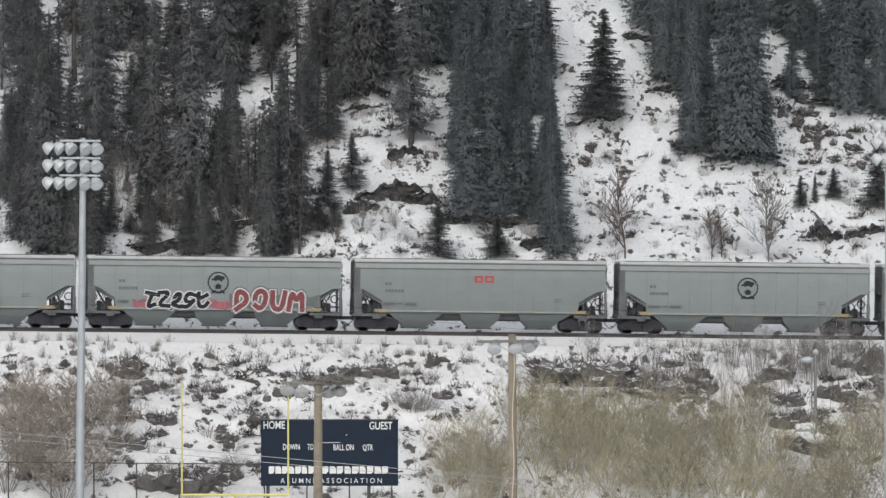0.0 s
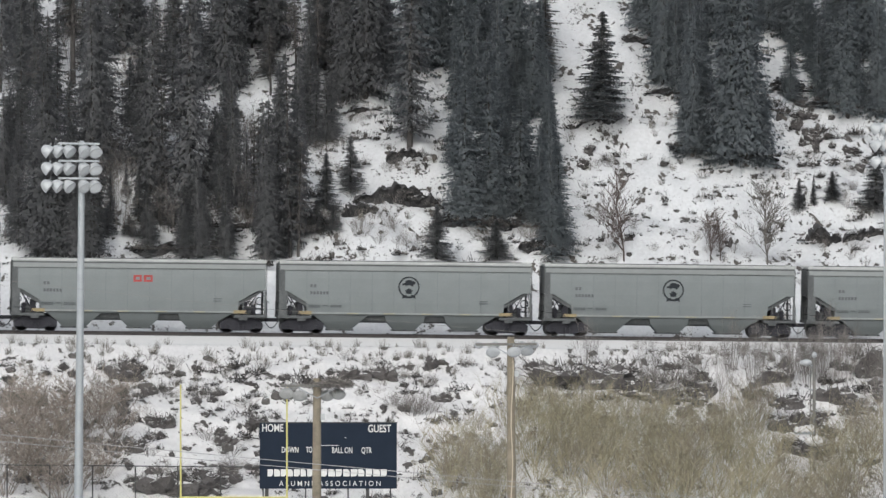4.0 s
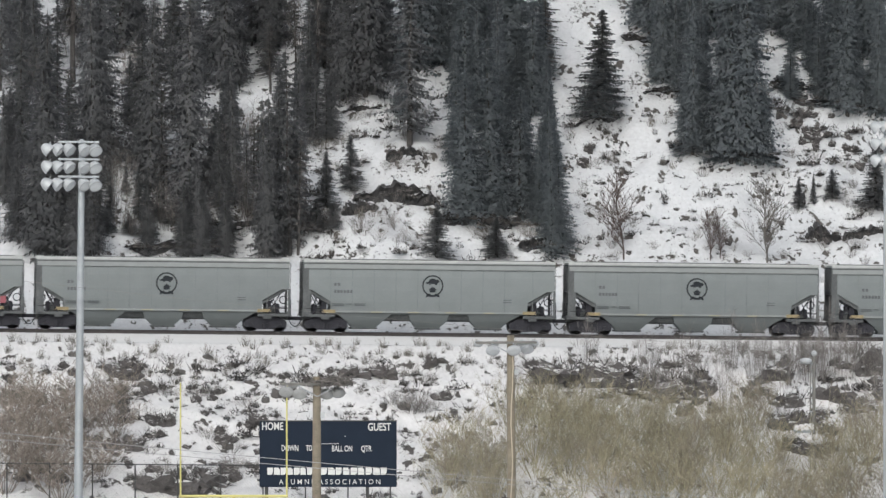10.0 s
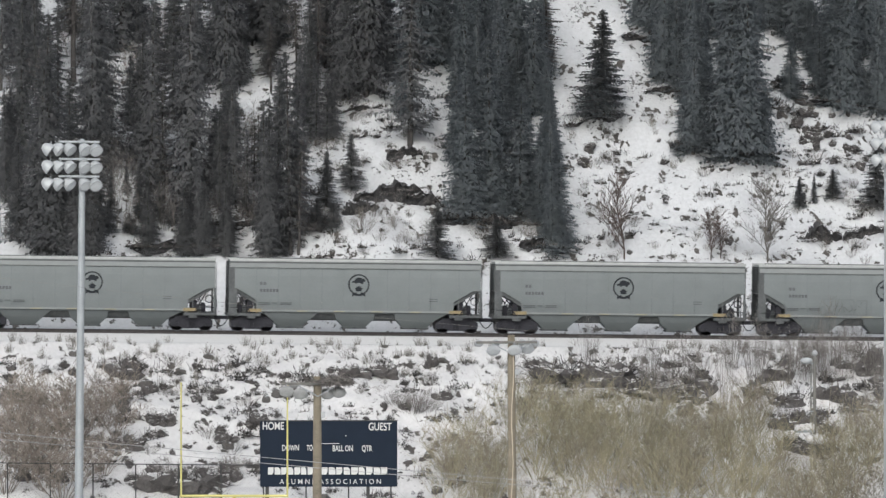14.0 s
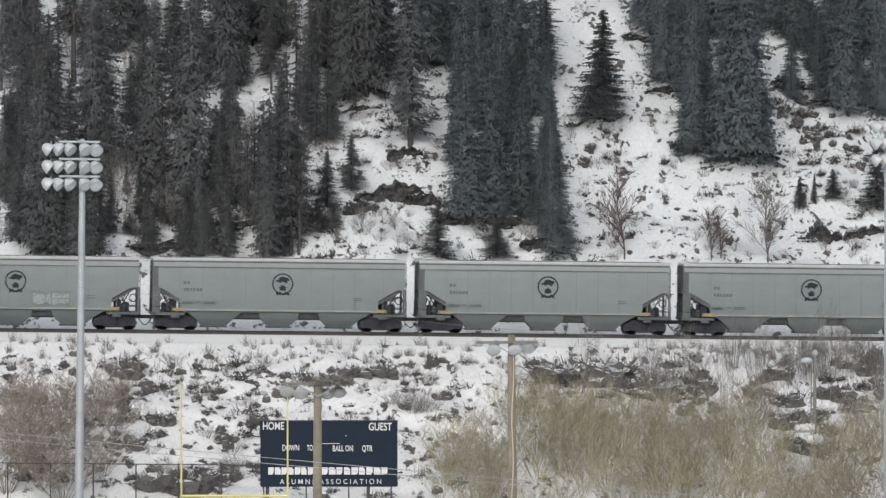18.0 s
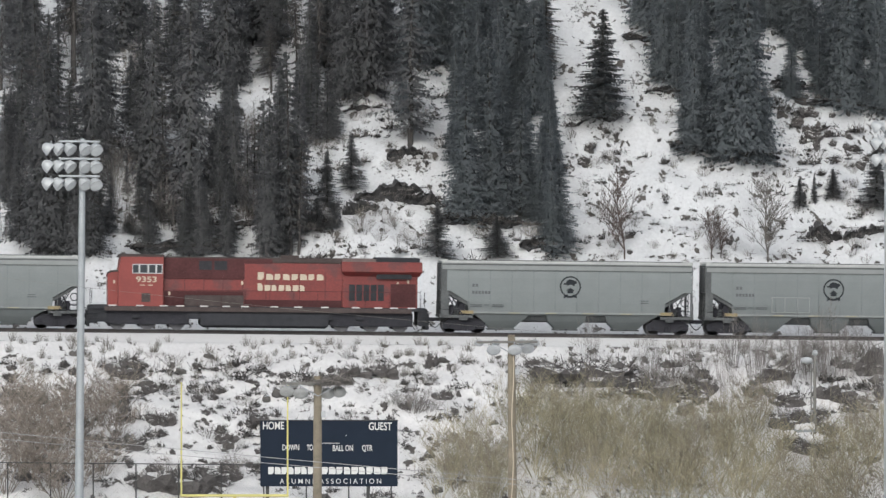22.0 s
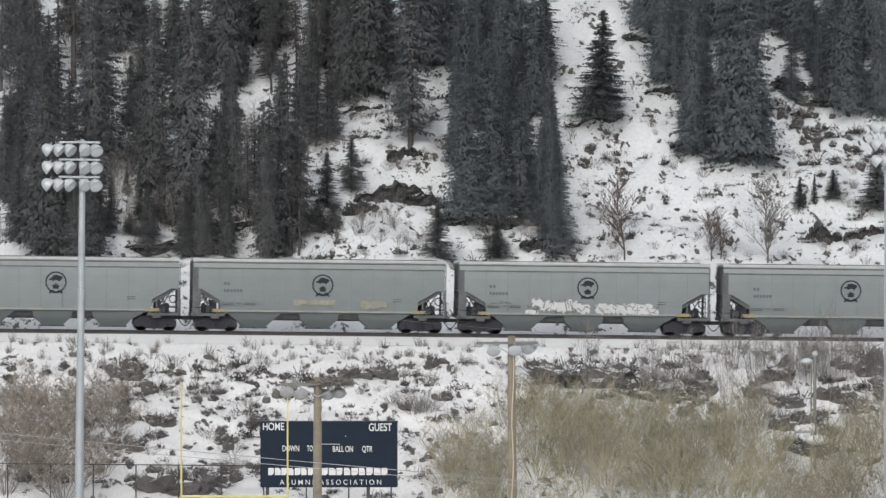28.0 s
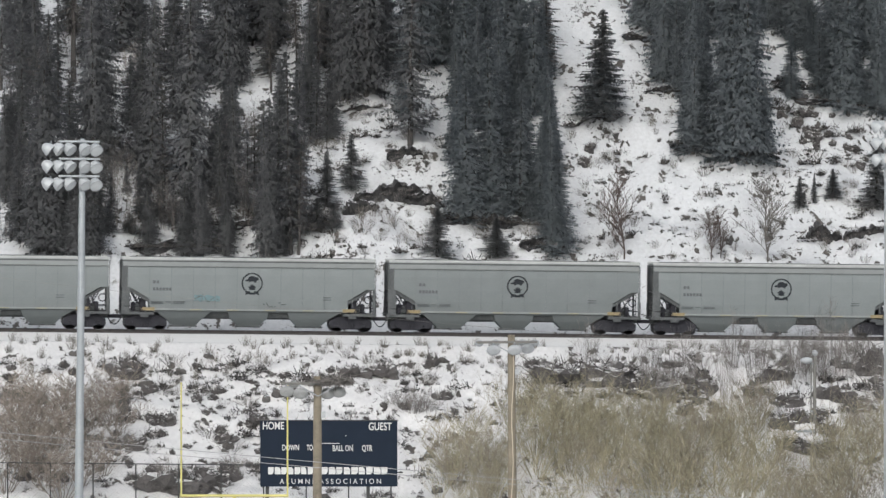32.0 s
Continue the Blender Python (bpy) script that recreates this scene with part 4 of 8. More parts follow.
# ---- vegetation ----
def spruce_mesh(seed, base=0.06, dense=1.0, ragged=0.25, power=0.85, core=0.0, spray=1.0, hang=1.0, foot=0.6, fine=1.0):
    """A conifer crown ten metres high, two metres in radius: whorls of drooping boughs set with needle sprays."""
    rnd = random.Random(seed)
    H, R = 10.0, 2.0
    verts, faces = [], []
    z = H * base
    while z < H * 0.985:
        k = 1 - z / H
        reach = R * (k ** power) * 0.93 + 0.10
        low = min(1.0, foot + (z - H * base) * 0.5)
        n = int((5 + 3 * k) * dense + rnd.random())
        for i in range(n):
            a = rnd.uniform(0, 2 * math.pi)
            L = reach * low * rnd.uniform(1 - 1.6 * ragged, 1 + ragged * 0.7)
            out = Vector((math.cos(a), math.sin(a), 0))
            side = Vector((-out.y, out.x, 0))
            droop = rnd.uniform(0.18, 0.42) * (0.5 + k)
            z1 = z + rnd.uniform(-0.12, 0.12)
            m = int((3 if L < 0.45 else (5 if L < 1.1 else 7)) * fine + 0.5)
            for s in range(1, m + 1):
                f = s / m
                p = out * (L * f) + Vector((0, 0, z1 - droop * L * f * (1.15 - 0.45 * f)))
                w = (0.11 + 0.22 * (1 - f * 0.65)) * (0.5 + 0.5 * min(1, L)) * spray
                for sg in (-1, 1):
                    tip = p + out * (w * rnd.uniform(0.3, 0.9)) + side * (sg * w * rnd.uniform(0.7, 1.3)) + Vector((0, 0, -w * rnd.uniform(0.05, 0.75) * hang))
                    back = p - out * (w * 0.75) + Vector((0, 0, rnd.uniform(-0.03, 0.05)))
                    q = len(verts)
                    verts += [p, tip, back]
                    faces.append((q, q + 1, q + 2))
                if s < m or rnd.random() < 0.5:
                    q = len(verts)
                    d = rnd.uniform(0.5, 1.2) * w * hang
                    verts += [p + out * 0.06 + side * rnd.uniform(-0.1, 0.1), p - out * 0.09, p + Vector((0, 0, -d)) + side * rnd.uniform(-0.16, 0.16) + out * rnd.uniform(-0.1, 0.12)]
                    faces.append((q, q + 1, q + 2))
            q = len(verts)
            tip = out * (L * 1.12) + Vector((0, 0, z1 - droop * L * 0.72))
            p = out * (L * 0.72) + Vector((0, 0, z1 - droop * L * 0.62))
            verts += [tip, p + side * 0.10, p - side * 0.10]
            faces.append((q, q + 1, q + 2))
        z += (0.16 + 0.16 * k) * rnd.uniform(0.8, 1.25)
    for i in range(int(4600 * core)):
        zz = H * (base + (0.96 - base) * (1 - math.sqrt(rnd.random())) ** 0.9)
        k = 1 - zz / H
        a = rnd.uniform(0, 6.2832)
        out = Vector((math.cos(a), math.sin(a), 0))
        side = Vector((-out.y, out.x, 0))
        p = out * (R * (k ** power) * rnd.uniform(0.22, 0.8)) + Vector((0, 0, zz))
        w = rnd.uniform(0.10, 0.26) * (0.5 + 0.5 * k)
        q = len(verts)
        tip = side * (w * rnd.uniform(-1.3, 1.3)) + out * (w * rnd.uniform(0.0, 0.9)) + Vector((0, 0, -w * rnd.uniform(0.1, 1.2)))
        across = Vector((-tip.z * side.x, -tip.z * side.y, tip.dot(side))).normalized() * (w * rnd.uniform(0.16, 0.34))
        verts += [p + across, p - across, p + tip]
        faces.append((q, q + 1, q + 2))
    for j in range(3):
        q = len(verts)
        a = j * 2.1
        verts += [Vector((0, 0, H * 1.01)), Vector((0.06 * math.cos(a), 0.06 * math.sin(a), H * 0.95)), Vector((0.06 * math.cos(a + 1.6), 0.06 * math.sin(a + 1.6), H * 0.95))]
        faces.append((q, q + 1, q + 2))
    return verts, faces


def trunk_mesh(seed, stubs=0):
    rnd = random.Random(seed)
    pts = [Vector((0.04 * rnd.uniform(-1, 1) * (k > 0), 0.04 * rnd.uniform(-1, 1) * (k > 0), -0.5 + 10.3 * k / 5)) for k in range(6)]
    segs = []
    rs = [0.165 * (1 - 0.93 * k / 5) + 0.008 for k in range(6)]
    for k in range(5):
        segs.append((pts[k], pts[k + 1], rs[k], rs[k + 1]))
    verts, faces = [], []
    for p, r in zip(pts, rs):
        for j in range(8):
            a = 2 * math.pi * j / 8
            verts.append((p.x + r * math.cos(a), p.y + r * math.sin(a), p.z))
    for k in range(5):
        for j in range(8):
            faces.append((k * 8 + j, k * 8 + (j + 1) % 8, k * 8 + 8 + (j + 1) % 8, k * 8 + 8 + j))
    extra = []
    for i in range(stubs):
        z = rnd.uniform(0.8, 8.5)
        a = rnd.uniform(0, 6.28)
        L = rnd.uniform(0.3, 1.25) * (1.1 - z / 11)
        extra.append((Vector((0, 0, z)), Vector((L * math.cos(a), L * math.sin(a), z + rnd.uniform(-0.35, 0.1) * L)), 0.03, 0.008))
    v2, f2 = twigs(extra)
    k = len(verts)
    return verts + [tuple(v) for v in v2], faces + [tuple(i + k for i in f) for f in f2]


def crown_of(verts, faces, material):
    """A crown whose sprays are lit as one soft rounded mass: their normals lean outwards and up."""
    lean = [Vector((v[0], v[1], 0.0)).normalized() * 0.75 + Vector((0, 0, 0.55)) for v in verts]
    turned = []
    for a, b, c in faces:
        n = (Vector(verts[b]) - Vector(verts[a])).cross(Vector(verts[c]) - Vector(verts[a]))
        turned.append((a, b, c) if n.dot(lean[a]) >= 0 else (a, c, b))
    me = mesh_of("crown", verts, turned, material, True)
    soft = []
    for poly in me.polygons:
        for i in poly.vertices:
            soft.append((poly.normal * 0.1 + lean[i]).normalized())
    me.normals_split_custom_set(soft)
    return me


CROWNS = {
    "full": [crown_of(*spruce_mesh(s, 0.05, 1.25, 0.30, 0.72, 0.8, 0.8, 1.0, 0.85, 1.2), M_NEEDLE) for s in (1, 2, 3)],
    "thin": [crown_of(*spruce_mesh(s, 0.12, 0.7, 0.45, 0.62, 0.2, 1.2), M_NEEDLE_DUSKY) for s in (4, 5)],
    "dry": [crown_of(*spruce_mesh(s, 0.25, 0.5, 0.5, 0.5), M_NEEDLE_BROWN) for s in (8, 9)],
    "young": [crown_of(*spruce_mesh(s, 0.04, 1.15, 0.30, 0.92, 0.14, 1.0, 1.3, 0.95, 1.2), M_NEEDLE_DUSKY) for s in (10, 11)],
    "dusky": [crown_of(*spruce_mesh(s, 0.05, 1.15, 0.36, 0.72, 0.8, 0.8, 1.0, 0.85, 1.2), M_NEEDLE_DUSKY) for s in (12, 13, 14)],
}
TRUNKS = [mesh_of("trunk", *trunk_mesh(s, n), M_BARK) for s, n in ((1, 20), (2, 40))]
TREE_WORDS = {
    "full": ("dense dark green spruce on the snowy hillside", "spruce"),
    "thin": ("thin ragged dark spruce on the hillside", "spruce"),
    "dry": ("half-bare brownish conifer in the hillside forest", "conifer"),
    "young": ("young spruce standing alone in the snow", "spruce"),
}
tree_count = [0]


def plant(kind, x, y, height, radius, sink=0.15):
    """A conifer of that height and crown radius, rooted in the ground."""
    i = tree_count[0]
    tree_count[0] += 1
    rnd = random.Random(i * 7 + 3)
    label, cat = TREE_WORDS[kind]
    t = thing({"spruce": "spruce_tree", "conifer": "conifer_tree"}[cat], label, cat, "conifers on the hillside",
              Matrix.LocRotScale((x, y, ground_z(x, y) - sink), Euler((radians(rnd.uniform(-1.5, 1.5)), radians(rnd.uniform(-1.5, 1.5)), rnd.uniform(0, 6.28))),
                                 Vector((radius / 2, radius / 2, height / 10))))
    if kind == "young":
        t.scale.x = t.scale.y = radius * 0.62
    part("trunk", TRUNKS[1 if kind == "dry" else 0], None, t)
    if kind == "full" and x < -1:
        kind = "dusky"
    part("crown", CROWNS[kind][i % len(CROWNS[kind])], None, t)
    return t


def bush_mesh(seed, stems, height, spread, thick, branch=3, upright=0.5):
    rnd = random.Random(seed)
    segs = []
    for i in range(stems):
        a, r = rnd.uniform(0, 6.28), rnd.random() ** 0.6
        foot = Vector((math.cos(a) * r * spread * 0.45, math.sin(a) * r * spread * 0.45, -0.1))
        lean = Vector((math.cos(a) * r, math.sin(a) * r, 0)) * (spread * (1 - upright))
        top = foot + lean + Vector((rnd.uniform(-0.2, 0.2), rnd.uniform(-0.2, 0.2), height * rnd.uniform(0.45, 1.0) * (1.08 - 0.35 * r)))
        mid = foot.lerp(top, 0.5) + Vector((rnd.uniform(-0.12, 0.12), rnd.uniform(-0.12, 0.12), 0.08 * height))
        segs.append((foot, mid, thick, thick * 0.8))
        segs.append((mid, top, thick * 0.8, thick * 0.35))
        for k in range(branch):
            f = rnd.uniform(0.1, 0.95)
            p = mid.lerp(top, f)
            q = p + Vector((rnd.uniform(-1, 1), rnd.uniform(-1, 1), rnd.uniform(0.2, 1.3))) * (height * 0.15)
            segs.append((p, q, thick * 0.45, thick * 0.25))
    return twigs(segs)


def bare_tree_mesh(seed, height, reach):
    """A leafless tree: a leader with ascending limbs, branches and twigs."""
    rnd = random.Random(seed)
    segs = []

    def grow(p, d, length, r, depth):
        n = (6, 3, 3, 2)[depth]
        for k in range(n):
            q = p + d * (length / n)
            segs.append((p, q, r * (1 - 0.6 * k / n), r * (1 - 0.6 * (k + 1) / n)))
            p = q
            d = (d + Vector((rnd.uniform(-1, 1), rnd.uniform(-1, 1), rnd.uniform(-0.1, 0.5))) * 0.14).normalized()
            if depth < 3:
                for j in range((4, 3, 2)[depth]):
                    a = rnd.uniform(0, 6.28)
                    nd = (d * 0.75 + Vector((math.cos(a), math.sin(a), 0.15)) * reach).normalized()
                    grow(p, nd, length * rnd.uniform(0.3, 0.52) * (1 - 0.5 * k / n if depth == 0 else 1), max(0.011, r * 0.45), depth + 1)
    grow(Vector((0, 0, -0.2)), Vector((0, 0, 1)), height, 0.013 * height + 0.014, 0)
    return twigs(segs)


def willow_mesh(seed, size=1.0, spread=1.0, least=0.0062):
    """A many-stemmed leafless willow about four metres high, its stems forking into fine upright twigs."""
    r = random.Random(seed)
    segs = []

    def grow(p, d, length, rad, depth):
        n = 3 if depth < 2 else 2
        for k in range(n):
            q = p + d * (length / n)
            segs.append((p, q, rad * (1 - 0.18 * k), rad * (1 - 0.18 * (k + 1))))
            p = q
            d = (d + Vector((r.uniform(-1, 1), r.uniform(-1, 1), r.uniform(0.0, 0.5))) * 0.16).normalized()
            if depth < 2:
                for j in range(2 + depth):
                    a = r.uniform(0, 6.28)
                    e = (d + Vector((math.cos(a), math.sin(a), 0.2)) * r.uniform(0.5, 1.1) * spread).normalized()
                    grow(p, e, length * r.uniform(0.3, 0.55), max(least / size ** 0.5, rad * 0.5), depth + 1)
    for i in range(10):
        a, q = i * 0.6283 + r.uniform(-0.3, 0.3), r.uniform(0.15, 0.75)
        grow(Vector((math.cos(a) * 0.5 * q, math.sin(a) * 0.5 * q, -0.15)), Vector((math.cos(a) * q, math.sin(a) * q, 1.0)).normalized(), r.uniform(2.2, 3.9), 0.028, 0)
    return twigs([(a * size, b * size, s * size ** 0.5, e * size ** 0.5) for a, b, s, e in segs])


BUSHES = {
    "willow": [mesh_of("willow_stems", *willow_mesh(s), M_WILLOWGREY if s == 4 else M_WILLOW) for s in (1, 2, 3, 4)],
    "brush": [mesh_of("brush_stems", *bush_mesh(s, 34, 1.3, 1.0, 0.010, 5, 0.30), M_BRUSH) for s in (5, 6, 7)],
    "tall": [mesh_of("brush_stems", *bush_mesh(s, 22, 3.9, 1.6, 0.013, 11, 0.6), M_BRUSH) for s in (8, 9)],
    "rust": [mesh_of("brush_stems", *willow_mesh(s, 0.58, 1.25, 0.010), M_RUST) for s in (10, 11)],
    "grass": [mesh_of("grass_blades", *bush_mesh(s, 26, 0.8, 0.6, 0.011, 1, 0.55), M_GRASS) for s in (12, 13)],
}


def scrub_mesh(seed, count=120, thick=0.024):
    """A low ragged tangle of dark twigs, wider than high, in a few uneven lobes."""
    r = random.Random(seed)
    segs = []
    lobes = [(r.uniform(-0.55, 0.55), r.uniform(-0.35, 0.35), r.uniform(0.15, 0.34)) for k in range(5)]
    for i in range(count):
        cx, cy, cr = lobes[i % 5]
        a, q = r.uniform(0, 6.28), r.random() ** 0.7
        p = Vector((cx + math.cos(a) * q * cr, cy + math.sin(a) * q * cr, r.uniform(-0.08, 0.9 * cr) * (1.15 - q)))
        d = Vector((r.uniform(-1, 1), r.uniform(-1, 1), r.uniform(-0.3, 1.0))).normalized() * r.uniform(0.07, 0.2)
        if i % 9 == 0:
            d = Vector((d.x, d.y, abs(d.z) + 0.12)) * 1.7
        segs.append((p, p + d, thick * (0.4 if i % 9 == 0 else 1), thick * 0.3))
    return twigs(segs)


def thicket_mesh(seed):
    """A solid, ragged mound of tangled brush over earth, bristling with short twigs."""
    r = random.Random(seed)
    segs = []
    bm = bmesh.new()
    bmesh.ops.create_icosphere(bm, subdivisions=3, radius=1.0)
    o = Vector((r.uniform(0, 50), r.uniform(0, 50), 0))
    for v in bm.verts:
        k = 1 + 0.75 * noise.noise(v.co * 1.1 + o) + 0.3 * noise.noise(v.co * 2.6 + o) + 0.3 * noise.noise(v.co * 5 + o) + 0.16 * r.uniform(-1, 1)
        v.co = Vector((v.co.x * k * 0.55, v.co.y * k * 0.4, v.co.z * k * 0.36))
        for j in range(2 if v.co.z > -0.05 else 0):
            d = Vector((r.uniform(-1, 1), r.uniform(-1, 1), r.uniform(-0.3, 1.1))).normalized() * r.uniform(0.08, 0.34 if j else 0.2)
            segs.append((v.co * 0.95, v.co + d * 1.15, 0.012, 0.004))
    core = [v.co.copy() for v in bm.verts]
    tris = [tuple(v.index for v in f.verts) for f in bm.faces]
    bm.free()
    verts, faces = twigs(segs)
    k = len(verts)
    return list(verts) + core, list(faces) + [tuple(i + k for i in f) for f in tris]


BUSHES["thicket"] = [mesh_of("thicket_twigs", *thicket_mesh(s), M_THICKET) for s in (1, 2, 3, 4)]
for me in BUSHES["thicket"]:
    me.materials.append(M_THICKSNOW)
    me.polygons.foreach_set("material_index", [1 if len(p.vertices) == 3 else 0 for p in me.polygons])
BUSHES["scrub"] = [mesh_of("scrub_twigs", *scrub_mesh(s), M_SCRUB) for s in (1, 2, 3, 4, 5)]
BUSHES["speck"] = [mesh_of("speck_twigs", *scrub_mesh(s, 30, 0.036), M_SCRUB) for s in (6, 7, 8, 9)]
BARE = [mesh_of("limbs", *bare_tree_mesh(s, 4.6, 0.55), m) for s, m in ((1, M_DARKTWIG), (2, M_GREYBARK), (3, M_DARKTWIG))]
BUSH_WORDS = {
    "willow": ("willow_bush", "leafless yellow-brown willow bush at the foot of the slope", "bush"),
    "brush": ("brush_clump", "leafless grey-brown brush poking through the snow", "brush"),
    "tall": ("tall_shrub", "tall leafless grey shrub on the embankment", "shrub"),
    "rust": ("red_twig_bush", "leafless reddish-brown bush on the embankment", "bush"),
    "thicket": ("thicket", "dark tangled thicket bulging from the snowy slope", "thicket"),
    "scrub": ("scrub_clump", "low tangle of dark scrub poking through the snow", "scrub"),
    "speck": ("small_tuft", "small dark tuft in the snow", "weeds"),
    "grass": ("grass_tuft", "tuft of dead straw-coloured grass in snow", "grass"),
}


HILL_STUFF = {"brush": [], "scrub": [], "grass": [], "speck": []}
HILL_WORDS = {"brush": ("hillside_brush", "leafless brush scattered over the snowy hillside", "brush"),
              "scrub": ("slope_scrub", "dark low scrub scattered over the snowy slopes", "scrub"),
              "speck": ("snow_specks", "small dark tufts and twigs scattered through the snow", "weeds"),
              "grass": ("hillside_stalks", "dry weed stalks poking through the hillside snow", "weeds")}


def join_hillside():
    """The uncountable undergrowth of the hillside, one object of each kind."""
    for kind, rows in HILL_STUFF.items():
        vs, fs, base = [], [], 0
        for me, m in rows:
            co = np.empty(len(me.vertices) * 3)
            me.vertices.foreach_get("co", co)
            a = np.array(m)
            co = co.reshape(-1, 3) @ a[:3, :3].T + a[:3, 3]
            vs.append(co)
            q = np.empty(len(me.loops), dtype=int)
            me.loops.foreach_get("vertex_index", q)
            fs += (q.reshape(-1, 4) + base).tolist()
            base += len(co)
        if vs:
            name, label, cat = HILL_WORDS[kind]
            tagged(part(name, mesh_of(name, np.concatenate(vs).tolist(), fs, rows[0][0].materials[0]), None), label, cat, kind="stuff")


def shrub(kind, x, y, size, wide=1.0):
    rnd = random.Random(int(x * 97 + y * 131))
    name, label, cat = BUSH_WORDS[kind]
    me = BUSHES[kind][rnd.randrange(len(BUSHES[kind]))]
    m = Matrix.LocRotScale((x, y, ground_z(x, y)), Euler((0, 0, rnd.uniform(0, 6.28))), Vector((size * wide, size * wide, size * (1.35 if kind in ("scrub", "speck") else 1.2 if kind == "thicket" else 1.0))))
    if (y > 426 or kind in ("speck", "scrub")) and kind in HILL_STUFF:
        HILL_STUFF[kind].append((me, m))
        return None
    ob = part(name, me, None)
    ob.matrix_basis = m
    return tagged(ob, label, cat, name + "s on the slope")


def bare_tree(i, x, y, size, label):
    ob = part("bare_tree", BARE[i], None)
    ob.matrix_basis = Matrix.LocRotScale((x, y, ground_z(x, y)), Euler((0, 0, i * 2.0)), Vector((size, size, size)))
    return tagged(ob, label, "tree", "leafless trees by the line")


def stone_mesh(seed, squash=0.95):
    rnd = random.Random(seed)
    bm = bmesh.new()
    bmesh.ops.create_icosphere(bm, subdivisions=2, radius=1.0)
    o = Vector((rnd.uniform(0, 50), rnd.uniform(0, 50), 0))
    for v in bm.verts:
        k = 1 + 0.6 * noise.noise(v.co * 1.2 + o) + 0.45 * noise.noise(v.co * 2.7 + o)
        v.co = Vector((v.co.x * k, v.co.y * k * 0.8, v.co.z * k * squash))
    me = bpy.data.meshes.new("boulder")
    bm.to_mesh(me)
    bm.free()
    me.materials.append(M_ROCK)
    return me


STONES = [stone_mesh(s) for s in range(1, 7)]


def boulder(x, y, size, wide=1.0):
    rnd = random.Random(int(x * 53 + y * 71))
    ob = part("boulder", STONES[rnd.randrange(6)], None)
    ob.matrix_basis = Matrix.LocRotScale((x, y, ground_z(x, y) + size * 0.15), Euler((rnd.uniform(-0.3, 0.3), rnd.uniform(-0.3, 0.3), rnd.uniform(-0.4, 0.4))), Vector((size * wide, size, size)))
    return tagged(ob, "snow-capped dark boulder on the embankment", "boulder", "boulders of the embankment")


def bank_mesh(seed):
    """A cut earth bank: a ragged, steep, undercut face with a snow lip above it."""
    rnd = random.Random(seed)
    n, m = 26, 7
    verts, faces = [], []
    prof = ((0.35, -0.5), (0.25, 0.0), (0.32, 0.35), (0.22, 0.7), (-0.02, 0.95), (0.25, 1.08), (1.3, 1.12))
    for i in range(n):
        f = i / (n - 1)
        hgt = max(0.05, math.sin(math.pi * f) ** 0.5) * (0.75 + 0.5 * noise.noise((f * 5, seed * 3.1, 0)))
        for y, z in prof:
            verts.append(((f - 0.5) * 4, y * 0.9 + 0.4 * noise.noise((f * 7, z * 2, seed)), z * hgt + 0.12 * noise.noise((f * 9, seed, z * 3)) + 0.14 * noise.noise((f * 31, seed, z * 8))))
    for i in range(n - 1):
        for j in range(m - 1):
            faces.append((i * m + j, (i + 1) * m + j, (i + 1) * m + j + 1, i * m + j + 1))
    return mesh_of("earth_bank", verts, faces, M_BANK)


BANKS = [bank_mesh(s) for s in (1, 2, 3)]


def bank(i, x, y, wide, high, turn=0, slope=0):
    ob = part("earth_bank", BANKS[i % 3], None)
    ob.matrix_basis = Matrix.LocRotScale((x, y - 0.3, ground_z(x, y) - 0.15), Euler((0, radians(slope), radians(turn))), Vector((wide / 4, 1, high)))
    for k in range(int(wide * 2)):
        u = (k + 0.5) / int(wide * 2) - 0.5
        xx = x + u * wide * math.cos(radians(turn))
        s = 0.45 + 0.35 * math.sin(k * 2.3 + x)
        HILL_STUFF["scrub"].append((BUSHES["scrub"][(k + i) % 5], Matrix.LocRotScale((xx, y - 0.7, ob.location.z + high * 0.35 - u * wide * math.tan(radians(slope))), Euler((0, 0, k)), Vector((s * 1.3, s, s * 1.1)))))
    return tagged(ob, "dark undercut earth bank with snow lip", "earth bank", "cut banks on the hillside")


FOREST_THIN_A = ((-26.2, 434.5, 5.1, 1.00), (-23.3, 447.4, 9.1, 1.10), (-21.4, 455.4, 5.3, 1.05), (-21.1, 432.8, 5.1, 1.00), (-15.6, 448.0, 6.4, 1.04), (-12.6, 436.2, 5.9, 1.01), (-11.2, 438.4, 5.9, 1.02), (-9.8, 456.3, 6.4, 1.06), (-9.3, 438.2, 10.0, 1.15), (-8.6, 435.1, 13.5, 1.73), (-6.5, 446.8, 7.3, 1.13), (-6.2, 445.8, 5.7, 1.05), (-5.5, 445.6, 4.7, 1.03), (-0.1, 443.7, 12.4, 2.53),)
for x, y, h, r in FOREST_THIN_A:
    plant("thin", x, y, h, r)
